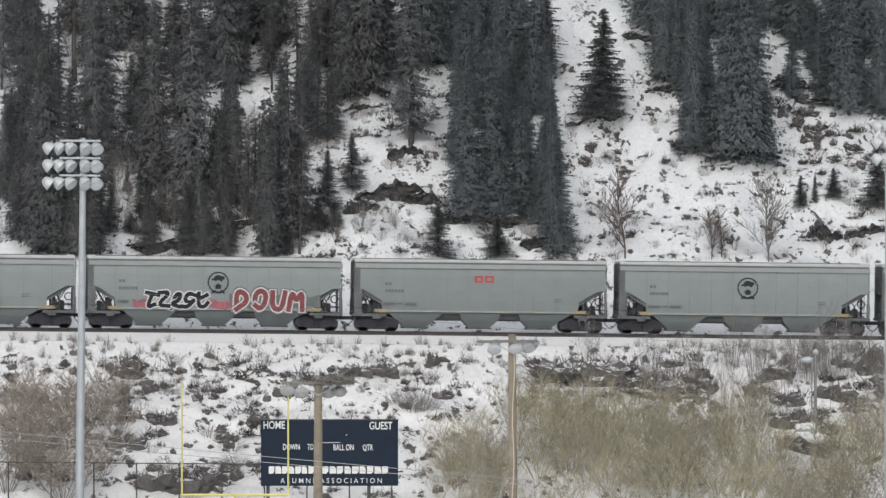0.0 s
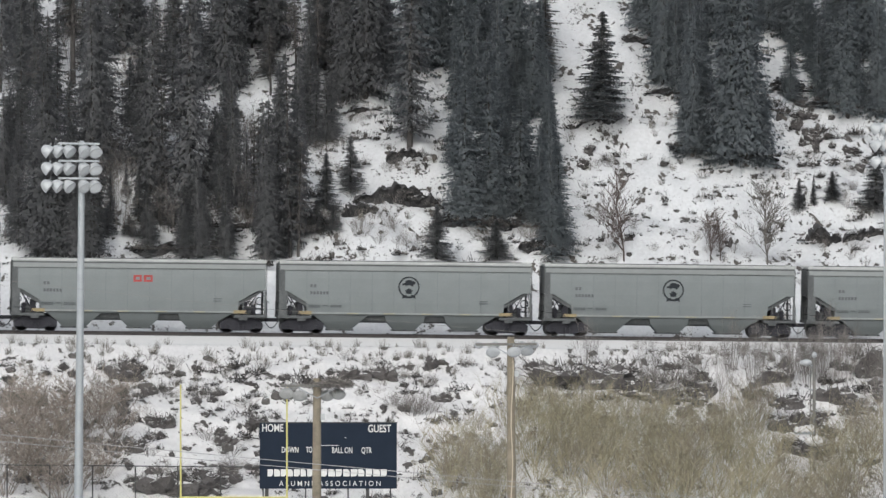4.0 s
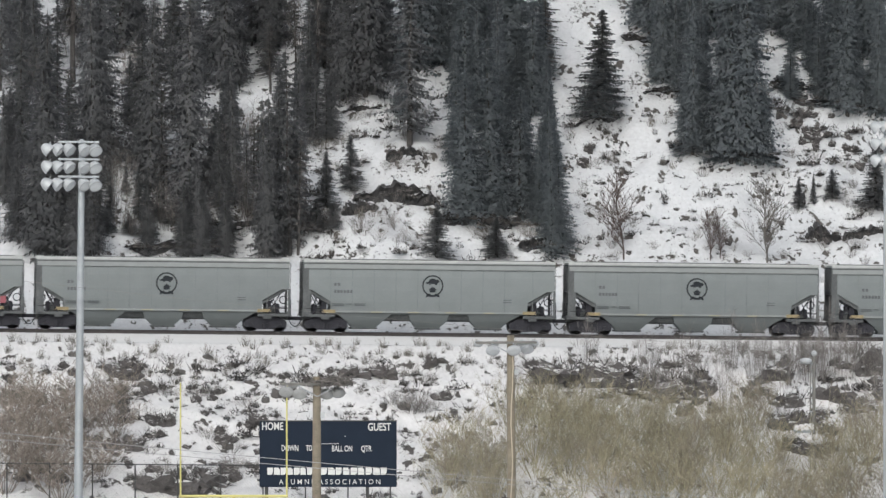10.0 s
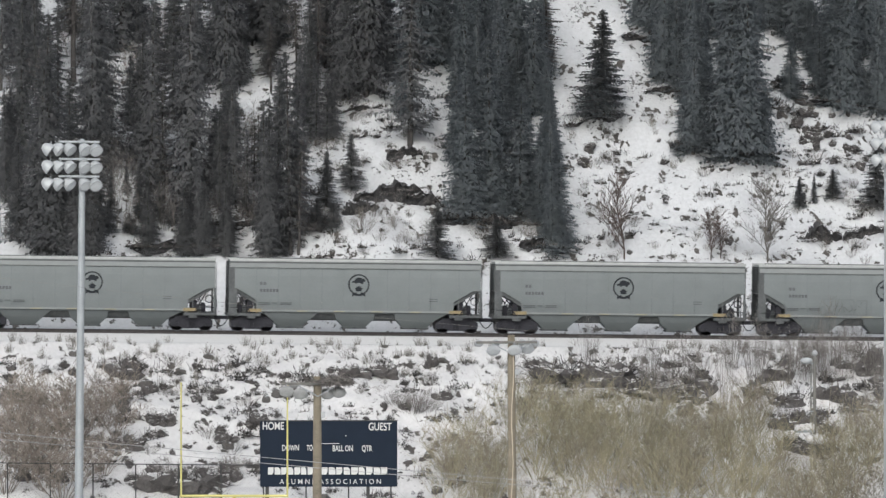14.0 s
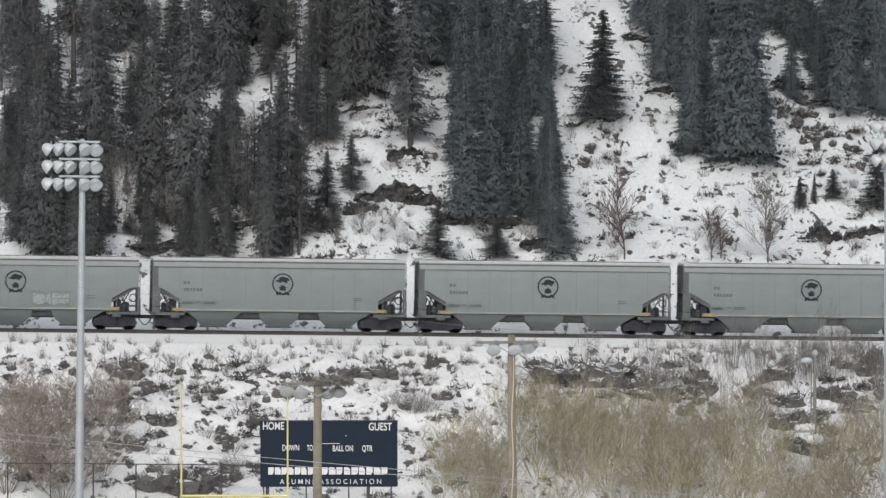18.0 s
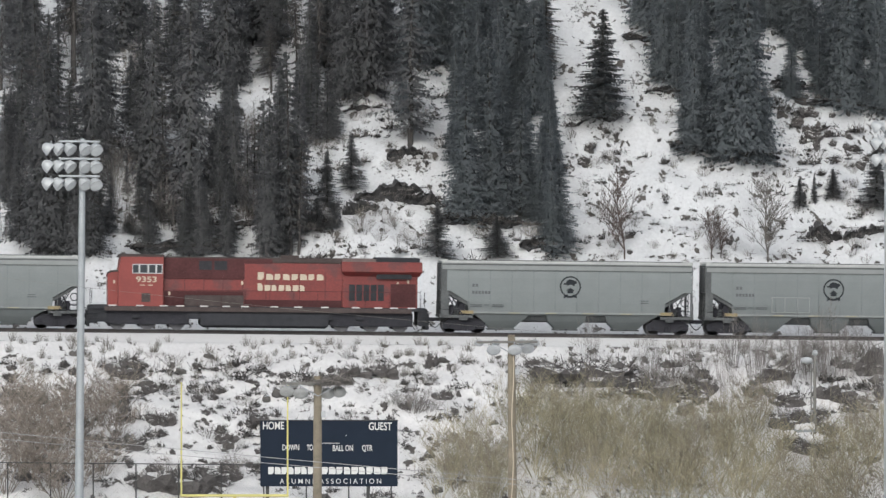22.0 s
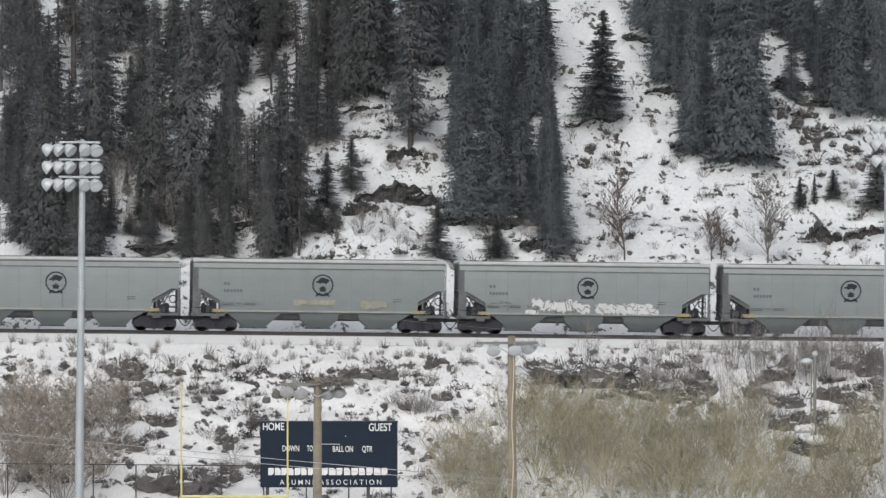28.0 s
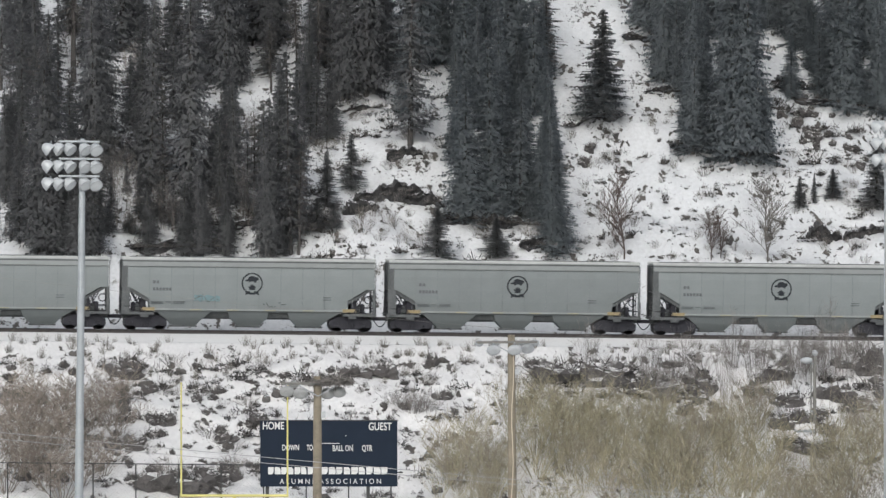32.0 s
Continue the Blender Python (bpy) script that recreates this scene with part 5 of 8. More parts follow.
FOREST_FULL_A = ((-26.9, 440.8, 7.7, 1.08), (-26.7, 443.1, 6.2, 1.09), (-26.5, 457.3, 4.8, 1.12), (-26.1, 439.6, 6.2, 1.08), (-25.8, 443.9, 11.4, 1.71), (-25.5, 455.2, 12.0, 2.40), (-24.9, 433.8, 13.5, 2.37), (-24.8, 433.8, 4.8, 1.07), (-24.7, 451.1, 8.9, 1.41), (-24.3, 433.6, 15.9, 2.42), (-23.7, 433.3, 6.2, 1.08), (-22.8, 439.9, 8.2, 1.56), (-22.7, 432.9, 7.0, 1.36), (-22.3, 432.8, 6.9, 1.30), (-22.1, 459.3, 7.2, 1.36), (-21.7, 432.6, 7.8, 1.39), (-21.1, 440.7, 15.1, 1.94), (-20.8, 442.5, 14.8, 2.63), (-18.7, 455.3, 13.1, 2.57), (-18.5, 448.9, 4.9, 1.11), (-17.9, 442.3, 10.2, 1.89), (-17.8, 435.4, 4.7, 1.07), (-17.5, 440.3, 13.7, 1.90), (-17.5, 458.3, 6.7, 1.29),)
for x, y, h, r in FOREST_FULL_A:
    plant("full", x, y, h, r)
FOREST_FULL_B = ((-15.6, 434.9, 5.0, 1.07), (-15.3, 453.9, 8.2, 1.45), (-15.2, 435.1, 5.5, 1.07), (-15.1, 456.1, 5.5, 1.12), (-15.0, 439.8, 16.2, 2.59), (-14.9, 446.4, 5.4, 1.10), (-14.6, 435.1, 6.9, 1.07), (-14.3, 435.0, 4.9, 1.07), (-13.7, 452.6, 6.7, 1.22), (-13.2, 441.0, 5.9, 1.09), (-13.0, 439.0, 6.7, 1.08), (-12.8, 435.5, 5.1, 1.07), (-12.1, 445.3, 6.2, 1.20), (-12.0, 439.2, 9.7, 1.25), (-12.0, 447.1, 5.7, 1.10), (-11.9, 451.6, 16.4, 2.23), (-11.8, 455.0, 11.7, 2.25), (-10.9, 452.2, 5.4, 1.11), (-10.2, 434.7, 10.3, 1.25), (-10.0, 434.6, 10.6, 1.45), (-9.9, 437.1, 6.1, 1.08), (-9.0, 452.1, 5.0, 1.11),)
for x, y, h, r in FOREST_FULL_B:
    plant("full", x, y, h, r)
FOREST_FULL_C = ((-8.8, 456.2, 14.4, 2.72), (-8.5, 446.3, 5.9, 1.10), (-8.4, 455.7, 15.1, 2.27), (-8.2, 436.5, 12.0, 1.46), (-6.6, 448.8, 9.8, 1.22), (-5.1, 445.9, 4.9, 1.10), (-5.1, 452.5, 11.0, 1.69), (-5.1, 454.8, 9.6, 1.39), (-4.1, 449.4, 13.0, 1.74), (-3.8, 449.3, 11.5, 1.50), (-2.6, 449.5, 17.4, 2.68), (-2.3, 449.8, 9.5, 1.29), (-2.3, 452.7, 7.6, 1.12), (-1.1, 451.6, 6.9, 1.37), (-1.0, 452.9, 8.0, 1.12), (-0.2, 448.1, 5.7, 1.11), (1.2, 452.3, 16.7, 2.70), (2.0, 456.0, 7.4, 1.13), (2.1, 452.6, 7.8, 1.12), (2.8, 452.4, 9.1, 1.12), (2.9, 437.7, 5.7, 1.12), (3.0, 442.0, 9.4, 1.27), (3.1, 437.7, 10.2, 2.26), (3.2, 444.5, 5.8, 1.14),)
for x, y, h, r in FOREST_FULL_C:
    plant("full", x, y, h, r)
FOREST_FULL_D = ((3.8, 452.3, 5.3, 1.12), (4.2, 449.9, 9.5, 1.83), (4.7, 453.0, 16.6, 2.71), (4.8, 438.3, 12.3, 2.26), (4.8, 447.3, 8.9, 1.14), (5.1, 440.7, 5.0, 1.09), (5.3, 438.2, 5.1, 1.08), (6.0, 445.2, 9.8, 1.35), (6.0, 455.0, 9.4, 1.36), (6.1, 444.6, 5.5, 1.10), (6.7, 438.7, 8.9, 2.17), (7.2, 450.4, 14.3, 2.69), (7.3, 441.5, 6.9, 1.27), (7.5, 447.8, 4.9, 1.11), (7.5, 449.9, 11.3, 1.76), (7.9, 437.7, 6.7, 1.08), (8.5, 435.2, 8.8, 1.41), (8.5, 447.7, 9.1, 1.57), (8.6, 439.4, 8.0, 1.09), (9.0, 435.7, 6.7, 1.62), (9.1, 448.4, 7.9, 1.11), (9.2, 444.2, 7.6, 1.10), (9.3, 442.9, 6.6, 1.11), (9.7, 451.7, 5.9, 1.16),)
for x, y, h, r in FOREST_FULL_D:
    plant("full", x, y, h, r)
FOREST_FULL_E = ((12.8, 446.7, 4.0, 2.12), (16.6, 454.9, 6.0, 1.13), (17.2, 454.3, 11.9, 2.32), (17.5, 450.1, 11.8, 1.67), (17.5, 450.2, 7.2, 1.12), (18.4, 449.4, 7.8, 1.11), (18.7, 445.4, 4.9, 1.10), (18.8, 443.7, 10.5, 1.66), (19.3, 443.9, 4.9, 2.20), (19.3, 448.8, 9.7, 1.41), (19.8, 453.2, 11.3, 1.85), (20.0, 448.8, 7.5, 1.15), (20.3, 449.6, 4.7, 1.12), (20.8, 443.1, 12.0, 1.51), (21.3, 442.9, 15.2, 2.66), (21.5, 454.8, 9.1, 1.13), (22.0, 453.7, 16.5, 2.72), (22.3, 442.8, 15.1, 2.66), (23.4, 442.9, 5.5, 1.10), (23.5, 450.7, 7.0, 1.15), (24.6, 455.6, 5.1, 1.13), (25.5, 455.9, 11.0, 1.34), (26.3, 455.8, 7.1, 1.26), (27.1, 454.9, 9.9, 1.79),)
for x, y, h, r in FOREST_FULL_E:
    plant("full", x, y, h, r)
FOREST_FULL_F = ((27.9, 454.3, 7.2, 1.13), (27.9, 454.8, 12.1, 1.73), (28.1, 449.8, 5.8, 1.12), (28.1, 452.6, 4.8, 1.12), (29.2, 451.9, 9.6, 1.69), (29.4, 449.0, 10.8, 2.08), (29.9, 448.5, 10.9, 1.97), (30.5, 448.9, 5.3, 1.12), (31.6, 453.7, 10.9, 1.65), (31.9, 448.5, 9.0, 1.52), (31.9, 448.8, 5.1, 1.12), (32.0, 453.6, 15.5, 2.40), (32.4, 449.4, 6.8, 1.12),)
for x, y, h, r in FOREST_FULL_F:
    plant("full", x, y, h, r)
FOREST_YOUNG_A = ((-6.0, 438.5, 3.8, 0.99), (-4.2, 441.4, 3.7, 1.00), (0.8, 433.3, 3.6, 1.16), (4.9, 435.6, 2.7, 1.21), (13.0, 446.8, 7.2, 2.03), (25.5, 440.5, 2.1, 0.64), (26.4, 440.4, 2.1, 0.32), (27.7, 440.5, 2.0, 0.82), (30.4, 439.4, 4.4, 1.37),)
for x, y, h, r in FOREST_YOUNG_A:
    plant("young", x, y, h, r)
FOREST_DRY_A = ((-26.0, 446.3, 7.5, 1.42), (-23.8, 449.4, 6.3, 1.04), (-22.6, 442.2, 6.8, 1.02), (-22.1, 451.9, 16.3, 2.53), (-21.4, 432.7, 8.0, 1.00), (-16.6, 440.0, 8.5, 1.49), (-16.4, 453.0, 4.8, 1.05), (-14.0, 453.5, 10.7, 2.01), (-10.6, 441.2, 4.9, 1.02), (-10.4, 439.3, 6.2, 1.11), (-8.9, 450.6, 4.8, 1.05), (-8.1, 435.0, 7.8, 1.33), (-7.2, 449.6, 8.7, 1.10), (-5.8, 450.0, 12.2, 1.45), (9.6, 450.0, 6.8, 1.95),)
for x, y, h, r in FOREST_DRY_A:
    plant("dry", x, y, h, r)
GAP_YOUNG = ((-18.3, 438.4, 3.5, 0.66), (-16.9, 439.1, 3.1, 0.66), (-16.1, 439.0, 2.6, 0.62), (-19.0, 440.3, 2.0, 0.40), (-20.2, 437.5, 3.4, 0.62), (-17.7, 439.4, 2.8, 0.44),)
for x, y, h, r in GAP_YOUNG:
    plant("young", x, y, h, r)
GAP_FULL = ((-26.4, 435.2, 4.8, 1.20), (-20.4, 436.2, 2.0, 0.97), (-19.0, 436.7, 1.4, 0.97), (-17.7, 437.6, 1.7, 1.06), (-26.9, 442.6, 6.3, 1.25), (-15.2, 438.0, 2.5, 1.06), (-14.0, 437.5, 2.3, 1.06), (-12.7, 437.5, 1.9, 0.97), (-10.1, 434.4, 2.2, 0.88), (-9.1, 435.2, 2.7, 1.06), (-6.8, 436.4, 2.2, 1.15), (-5.7, 436.3, 1.8, 0.97), (26.1, 449.0, 4.5, 1.19), (4.8, 438.3, 5.3, 1.60), (7.6, 438.0, 3.7, 1.33),)
for x, y, h, r in GAP_FULL:
    plant("full", x, y, h, r)
GAP_THIN = ((-27.0, 451.6, 10.8, 1.36),)
for x, y, h, r in GAP_THIN:
    plant("thin", x, y, h, r)
SLOPE_BRUSH = ((-8.8, 406.5, 0.63, 1.6), (-6.4, 404.5, 0.36, 1.2), (-1.9, 407.1, 0.67, 1.0), (-11.9, 408.8, 0.54, 1.3), (-21.6, 409.5, 0.45, 1.5), (-5.4, 410.7, 0.63, 1.0), (-8.7, 409.7, 0.35, 1.5), (-17.4, 409.9, 0.69, 1.5), (-16.0, 404.5, 0.54, 1.4), (-17.7, 404.7, 0.59, 1.6), (-2.7, 410.4, 0.48, 1.0), (-18.7, 410.8, 0.46, 1.3), (-21.9, 406.1, 0.47, 1.1), (-4.4, 408.6, 0.46, 1.2), (-6.7, 411.1, 0.69, 0.9), (-6.2, 404.9, 0.36, 1.5), (-14.2, 406.4, 0.35, 0.9), (-18.3, 404.4, 0.42, 1.4), (-2.3, 405.0, 0.47, 1.1), (-10.9, 406.3, 0.39, 1.4), (-5.2, 405.0, 0.36, 1.6), (-20.0, 408.9, 0.56, 1.5), (-14.9, 404.9, 0.54, 1.1), (-15.1, 410.3, 0.38, 1.0),)
for x, y, s, w in SLOPE_BRUSH:
    shrub("brush", x, y, s, w)
SLOPE_BRUSH_LOW = ((-8.4, 388.9, 0.48, 0.9), (-1.8, 397.3, 0.60, 1.1), (-10.1, 392.1, 0.63, 1.2), (-20.9, 389.5, 0.42, 1.2), (-4.4, 402.6, 0.77, 1.6), (-9.3, 393.1, 0.45, 1.2), (-19.0, 390.5, 0.55, 1.2), (-2.1, 390.8, 0.89, 1.2), (-12.1, 392.8, 0.64, 1.1), (-13.2, 404.0, 0.59, 1.6), (-2.6, 394.6, 0.65, 1.1), (-19.7, 400.8, 0.79, 1.5), (-14.7, 391.9, 0.79, 1.4), (-8.6, 393.5, 0.58, 1.4), (-16.0, 397.8, 0.78, 1.4), (-16.2, 389.4, 0.72, 1.3), (-21.5, 395.6, 0.53, 1.4), (-12.7, 391.8, 0.72, 1.5), (-14.8, 395.5, 0.77, 1.5), (-15.0, 390.6, 0.83, 1.4), (-2.8, 388.9, 0.66, 1.3), (-18.6, 390.9, 0.87, 1.2),)
for x, y, s, w in SLOPE_BRUSH_LOW:
    shrub("brush", x, y, s, w)
WEST_RUST = ((-26.8, 399.0, 1.20, 1.0), (-27.8, 393.3, 1.30, 1.0), (-26.6, 388.7, 1.50, 1.0), (-25.0, 398.2, 1.20, 1.1), (-28.2, 386.8, 1.50, 1.1), (-25.8, 387.7, 1.40, 1.0), (-27.1, 391.6, 1.30, 1.1),)
for x, y, s, w in WEST_RUST:
    shrub("rust", x, y, s, w)
WEST_WILLOWS = ((-27.2, 400.7, 1.20, 1.1), (-24.2, 402.2, 1.10, 1.2), (-26.7, 394.2, 1.40, 1.2), (-25.4, 394.5, 1.30, 1.2), (-24.0, 395.9, 1.30, 1.2), (-25.0, 385.2, 1.40, 1.2), (-21.0, 402.1, 0.90, 1.2), (-22.4, 400.1, 1.10, 1.1), (-21.5, 396.4, 1.00, 1.1), (-22.4, 391.8, 1.10, 1.0), (-23.8, 388.1, 1.20, 1.0),)
for x, y, s, w in WEST_WILLOWS:
    shrub("rust", x, y, s, w)
WEST_BRUSH = ((-22.1, 402.5, 1.30, 1.1), (-21.4, 399.7, 1.20, 1.0), (-23.0, 398.5, 1.50, 1.0), (-20.4, 402.4, 1.00, 1.0), (-21.7, 404.4, 1.10, 1.2), (-22.8, 394.3, 1.30, 1.0), (-23.8, 404.5, 1.00, 1.0), (-21.2, 395.8, 0.90, 1.0), (-19.6, 394.1, 0.70, 1.0), (-20.8, 395.0, 0.60, 1.2), (-19.4, 388.1, 1.00, 1.6), (-17.1, 389.2, 0.90, 1.6),)
for x, y, s, w in WEST_BRUSH:
    shrub("brush", x, y, s, w)
WILLOWS_A = ((13.7, 378.0, 1.01, 1.0), (12.0, 378.0, 0.97, 1.1), (-2.0, 387.8, 0.90, 1.1), (1.9, 378.0, 0.97, 0.9), (9.3, 386.8, 0.77, 0.9), (5.4, 387.7, 0.82, 0.9), (8.8, 384.2, 0.96, 1.1), (2.4, 378.0, 0.75, 1.0), (3.9, 382.9, 0.79, 1.1), (7.1, 389.6, 0.96, 0.9), (11.0, 385.2, 0.95, 1.2), (6.7, 387.5, 0.96, 1.1), (20.4, 378.0, 0.96, 1.0), (20.7, 390.5, 0.79, 1.1), (13.0, 387.4, 0.97, 1.2), (6.4, 383.3, 0.83, 1.0),)
for x, y, s, w in WILLOWS_A:
    shrub("willow", x, y, s, w)
WILLOWS_B = ((23.1, 392.8, 0.99, 1.2), (14.3, 393.5, 0.99, 1.0), (9.9, 392.5, 0.99, 1.0), (6.8, 392.7, 0.69, 1.1), (10.6, 392.7, 0.92, 1.1), (0.3, 392.2, 0.75, 1.2), (23.6, 393.0, 0.86, 1.0), (15.2, 391.5, 0.91, 0.9), (7.0, 391.6, 0.81, 1.0), (17.6, 392.2, 0.66, 1.0), (10.4, 389.0, 0.96, 1.1), (0.2, 390.3, 0.80, 1.1), (-2.3, 389.2, 0.60, 1.0), (-3.2, 386.1, 0.60, 1.0), (-0.8, 393.8, 0.60, 1.0), (3.2, 394.5, 0.90, 1.1), (5.5, 393.5, 0.90, 1.1),)
for x, y, s, w in WILLOWS_B:
    shrub("willow", x, y, s, w)
EAST_TALL = ((13.8, 407.0, 1.03, 0.8), (11.5, 402.2, 0.63, 1.0), (19.8, 405.6, 0.74, 0.9), (24.7, 410.1, 0.84, 0.9), (16.1, 407.5, 0.68, 0.9), (22.8, 410.9, 0.72, 0.9), (24.6, 400.7, 0.95, 0.7), (23.3, 409.7, 0.92, 1.0), (20.7, 409.8, 0.75, 1.0), (9.0, 405.1, 0.81, 0.7), (19.0, 410.5, 0.65, 0.8), (8.0, 410.1, 0.89, 0.9), (24.1, 410.2, 0.82, 0.8), (17.9, 405.7, 1.07, 0.8), (6.9, 403.1, 0.68, 0.9), (15.6, 402.4, 0.88, 0.9), (11.2, 404.9, 0.73, 0.9), (16.7, 408.8, 0.72, 0.8), (21.2, 409.6, 0.96, 0.9), (7.5, 403.3, 0.65, 0.7), (18.2, 408.6, 1.04, 0.8), (12.2, 403.9, 0.61, 0.9),)
for x, y, s, w in EAST_TALL:
    shrub("tall", x, y, s, w)
EAST_BRUSH = ((5.7, 407.8, 1.17, 1.3), (9.5, 408.8, 1.18, 1.3), (22.5, 409.5, 0.97, 1.1), (9.4, 405.8, 0.97, 1.1), (12.8, 407.5, 1.10, 1.3), (16.7, 402.8, 1.04, 1.1), (6.9, 409.5, 0.72, 0.9), (23.0, 403.2, 1.06, 0.9), (13.6, 399.0, 0.97, 1.2), (14.7, 408.4, 0.69, 1.0), (12.3, 405.1, 1.13, 1.0), (10.0, 407.1, 0.70, 1.1), (9.0, 402.5, 0.62, 1.5), (11.3, 398.1, 1.01, 1.3), (13.5, 398.1, 0.67, 1.3), (10.0, 400.6, 1.04, 1.0), (9.1, 409.5, 0.74, 0.9), (12.0, 397.9, 0.82, 1.1), (14.5, 406.6, 1.04, 1.3), (8.1, 407.4, 1.00, 1.5), (18.0, 404.3, 1.19, 0.9), (5.1, 400.2, 0.85, 0.9), (15.0, 397.0, 0.91, 1.1),)
for x, y, s, w in EAST_BRUSH:
    shrub("brush", x, y, s, w)
HILL_BRUSH_A = ((-4.1, 435.6, 0.85, 1.0), (8.6, 437.7, 0.52, 0.8), (0.6, 437.9, 0.53, 1.0), (-0.8, 437.8, 0.42, 1.2), (-2.9, 434.8, 0.60, 1.0), (-4.3, 435.1, 0.45, 1.0), (8.1, 435.7, 0.83, 0.9), (-5.3, 435.2, 0.64, 1.0), (0.1, 435.9, 0.76, 1.2), (-1.0, 435.4, 0.81, 0.9), (-3.8, 435.1, 0.44, 1.1), (6.7, 436.6, 0.46, 0.8), (-1.8, 436.8, 0.61, 1.0), (-1.8, 436.9, 0.75, 0.8), (-2.6, 435.5, 0.59, 0.8), (0.8, 437.0, 0.78, 1.0), (28.6, 440.1, 0.60, 1.0), (18.8, 436.2, 0.56, 1.2), (25.1, 439.8, 0.41, 1.1), (18.7, 445.2, 0.33, 0.9), (15.5, 439.8, 0.41, 0.8), (26.1, 441.1, 0.31, 0.8), (13.2, 443.8, 0.64, 1.2), (23.3, 444.0, 0.47, 0.9),)
for x, y, s, w in HILL_BRUSH_A:
    shrub("brush", x, y, s, w)
HILL_BRUSH_B = ((17.9, 447.5, 0.51, 1.1), (26.1, 446.7, 0.49, 0.9), (25.1, 442.2, 0.67, 1.1), (13.1, 444.4, 0.66, 1.0), (19.3, 441.9, 0.60, 1.2), (20.4, 434.9, 0.52, 0.8), (27.3, 442.5, 0.27, 1.2), (11.0, 441.7, 0.47, 1.2), (18.8, 444.4, 0.37, 0.9), (22.1, 442.6, 0.59, 0.9), (17.9, 444.3, 0.69, 1.1), (27.7, 440.2, 0.43, 0.9), (27.5, 441.4, 0.27, 0.9), (12.2, 440.1, 0.66, 0.9), (27.2, 444.5, 0.56, 1.1), (22.8, 438.9, 0.42, 0.8), (20.7, 440.1, 0.33, 1.0), (17.6, 447.4, 0.39, 1.0), (19.8, 439.1, 0.43, 1.2), (26.6, 437.3, 0.56, 1.1), (21.0, 438.2, 0.41, 1.0), (24.4, 441.8, 0.38, 0.8), (12.3, 443.7, 0.51, 1.1), (25.5, 444.3, 0.67, 0.9),)
for x, y, s, w in HILL_BRUSH_B:
    shrub("brush", x, y, s, w)
HILL_BRUSH_C = ((0.1, 450.6, 0.59, 1.1), (1.2, 439.8, 0.56, 1.2), (-0.4, 442.4, 0.34, 1.1), (1.3, 447.4, 0.69, 1.1), (-2.7, 449.9, 0.43, 0.9), (-1.4, 439.4, 0.66, 1.1), (-2.8, 449.2, 0.56, 1.1), (-0.4, 445.0, 0.65, 0.9), (-3.6, 447.8, 0.53, 1.2), (-5.0, 443.3, 0.59, 0.9), (-5.8, 444.4, 0.62, 1.2), (-0.3, 444.3, 0.44, 1.1), (1.3, 446.4, 0.38, 1.1), (2.0, 448.5, 0.26, 0.9), (-1.8, 442.9, 0.33, 0.9), (-1.6, 442.3, 0.56, 1.2), (-5.8, 445.1, 0.63, 1.3), (-4.0, 440.6, 0.54, 1.3), (-4.6, 442.8, 0.63, 1.0), (-5.2, 449.2, 0.32, 0.8),)
for x, y, s, w in HILL_BRUSH_C:
    shrub("brush", x, y, s, w)
bare_tree(0, 13.1, 434.2, 1.00, "leafless reddish tree beside the line")
bare_tree(1, 22.5, 434.2, 0.95, "pale leafless tree beside the line")
bare_tree(2, 18.7, 433.6, 0.60, "thin leafless sapling beside the line")
bare_tree(2, 19.4, 434.1, 0.55, "thin leafless sapling beside the line")
bare_tree(1, 21.3, 408.2, 0.42, "leafless grey tree on the embankment")
bank(0, -1.9, 439.5, 5.0, 1.5, 0, -10)
bank(1, -4.0, 438.3, 3.0, 1.3, 0, -25)
bank(2, 0.6, 439.6, 3.0, 1.2, 0, 18)
bank(3, 3.6, 437.6, 5.0, 1.2, 0, 4)
bank(4, 6.2, 437.8, 4.0, 1.0, 0, 4)
bank(5, 26.6, 437.5, 2.6, 1.5, 0, -12)
bank(6, 29.5, 437.4, 3.2, 1.0, 0, -6)
bank(7, 30.0, 448.9, 6.0, 1.0, 0, 10)
bank(8, 26.2, 450.0, 4.0, 1.0, 0, -4)
bank(9, 17.0, 453.4, 4.0, 0.8, 0, 20)
bank(10, 17.6, 449.4, 3.0, 0.8, 0, 4)
bank(11, -3.0, 448.6, 3.0, 0.6, 0, -8)
bank(12, -0.5, 442.8, 2.5, 1.0, 0, 0)
bank(13, 25.8, 450.4, 3.0, 1.0, 0, -8)
bank(14, 22.5, 443.1, 4.0, 0.9, 0, 0)
bank(15, 19.2, 443.9, 4.0, 0.8, 0, 10)
bank(16, 12.9, 446.6, 3.4, 0.9, 0, -14)
bank(17, 7.8, 435.4, 3.0, 1.0, 0, 10)
bank(18, -16.2, 435.3, 6.0, 1.0, 0, 0)
bank(19, -11.2, 437.8, 4.0, 0.7, 0, 0)
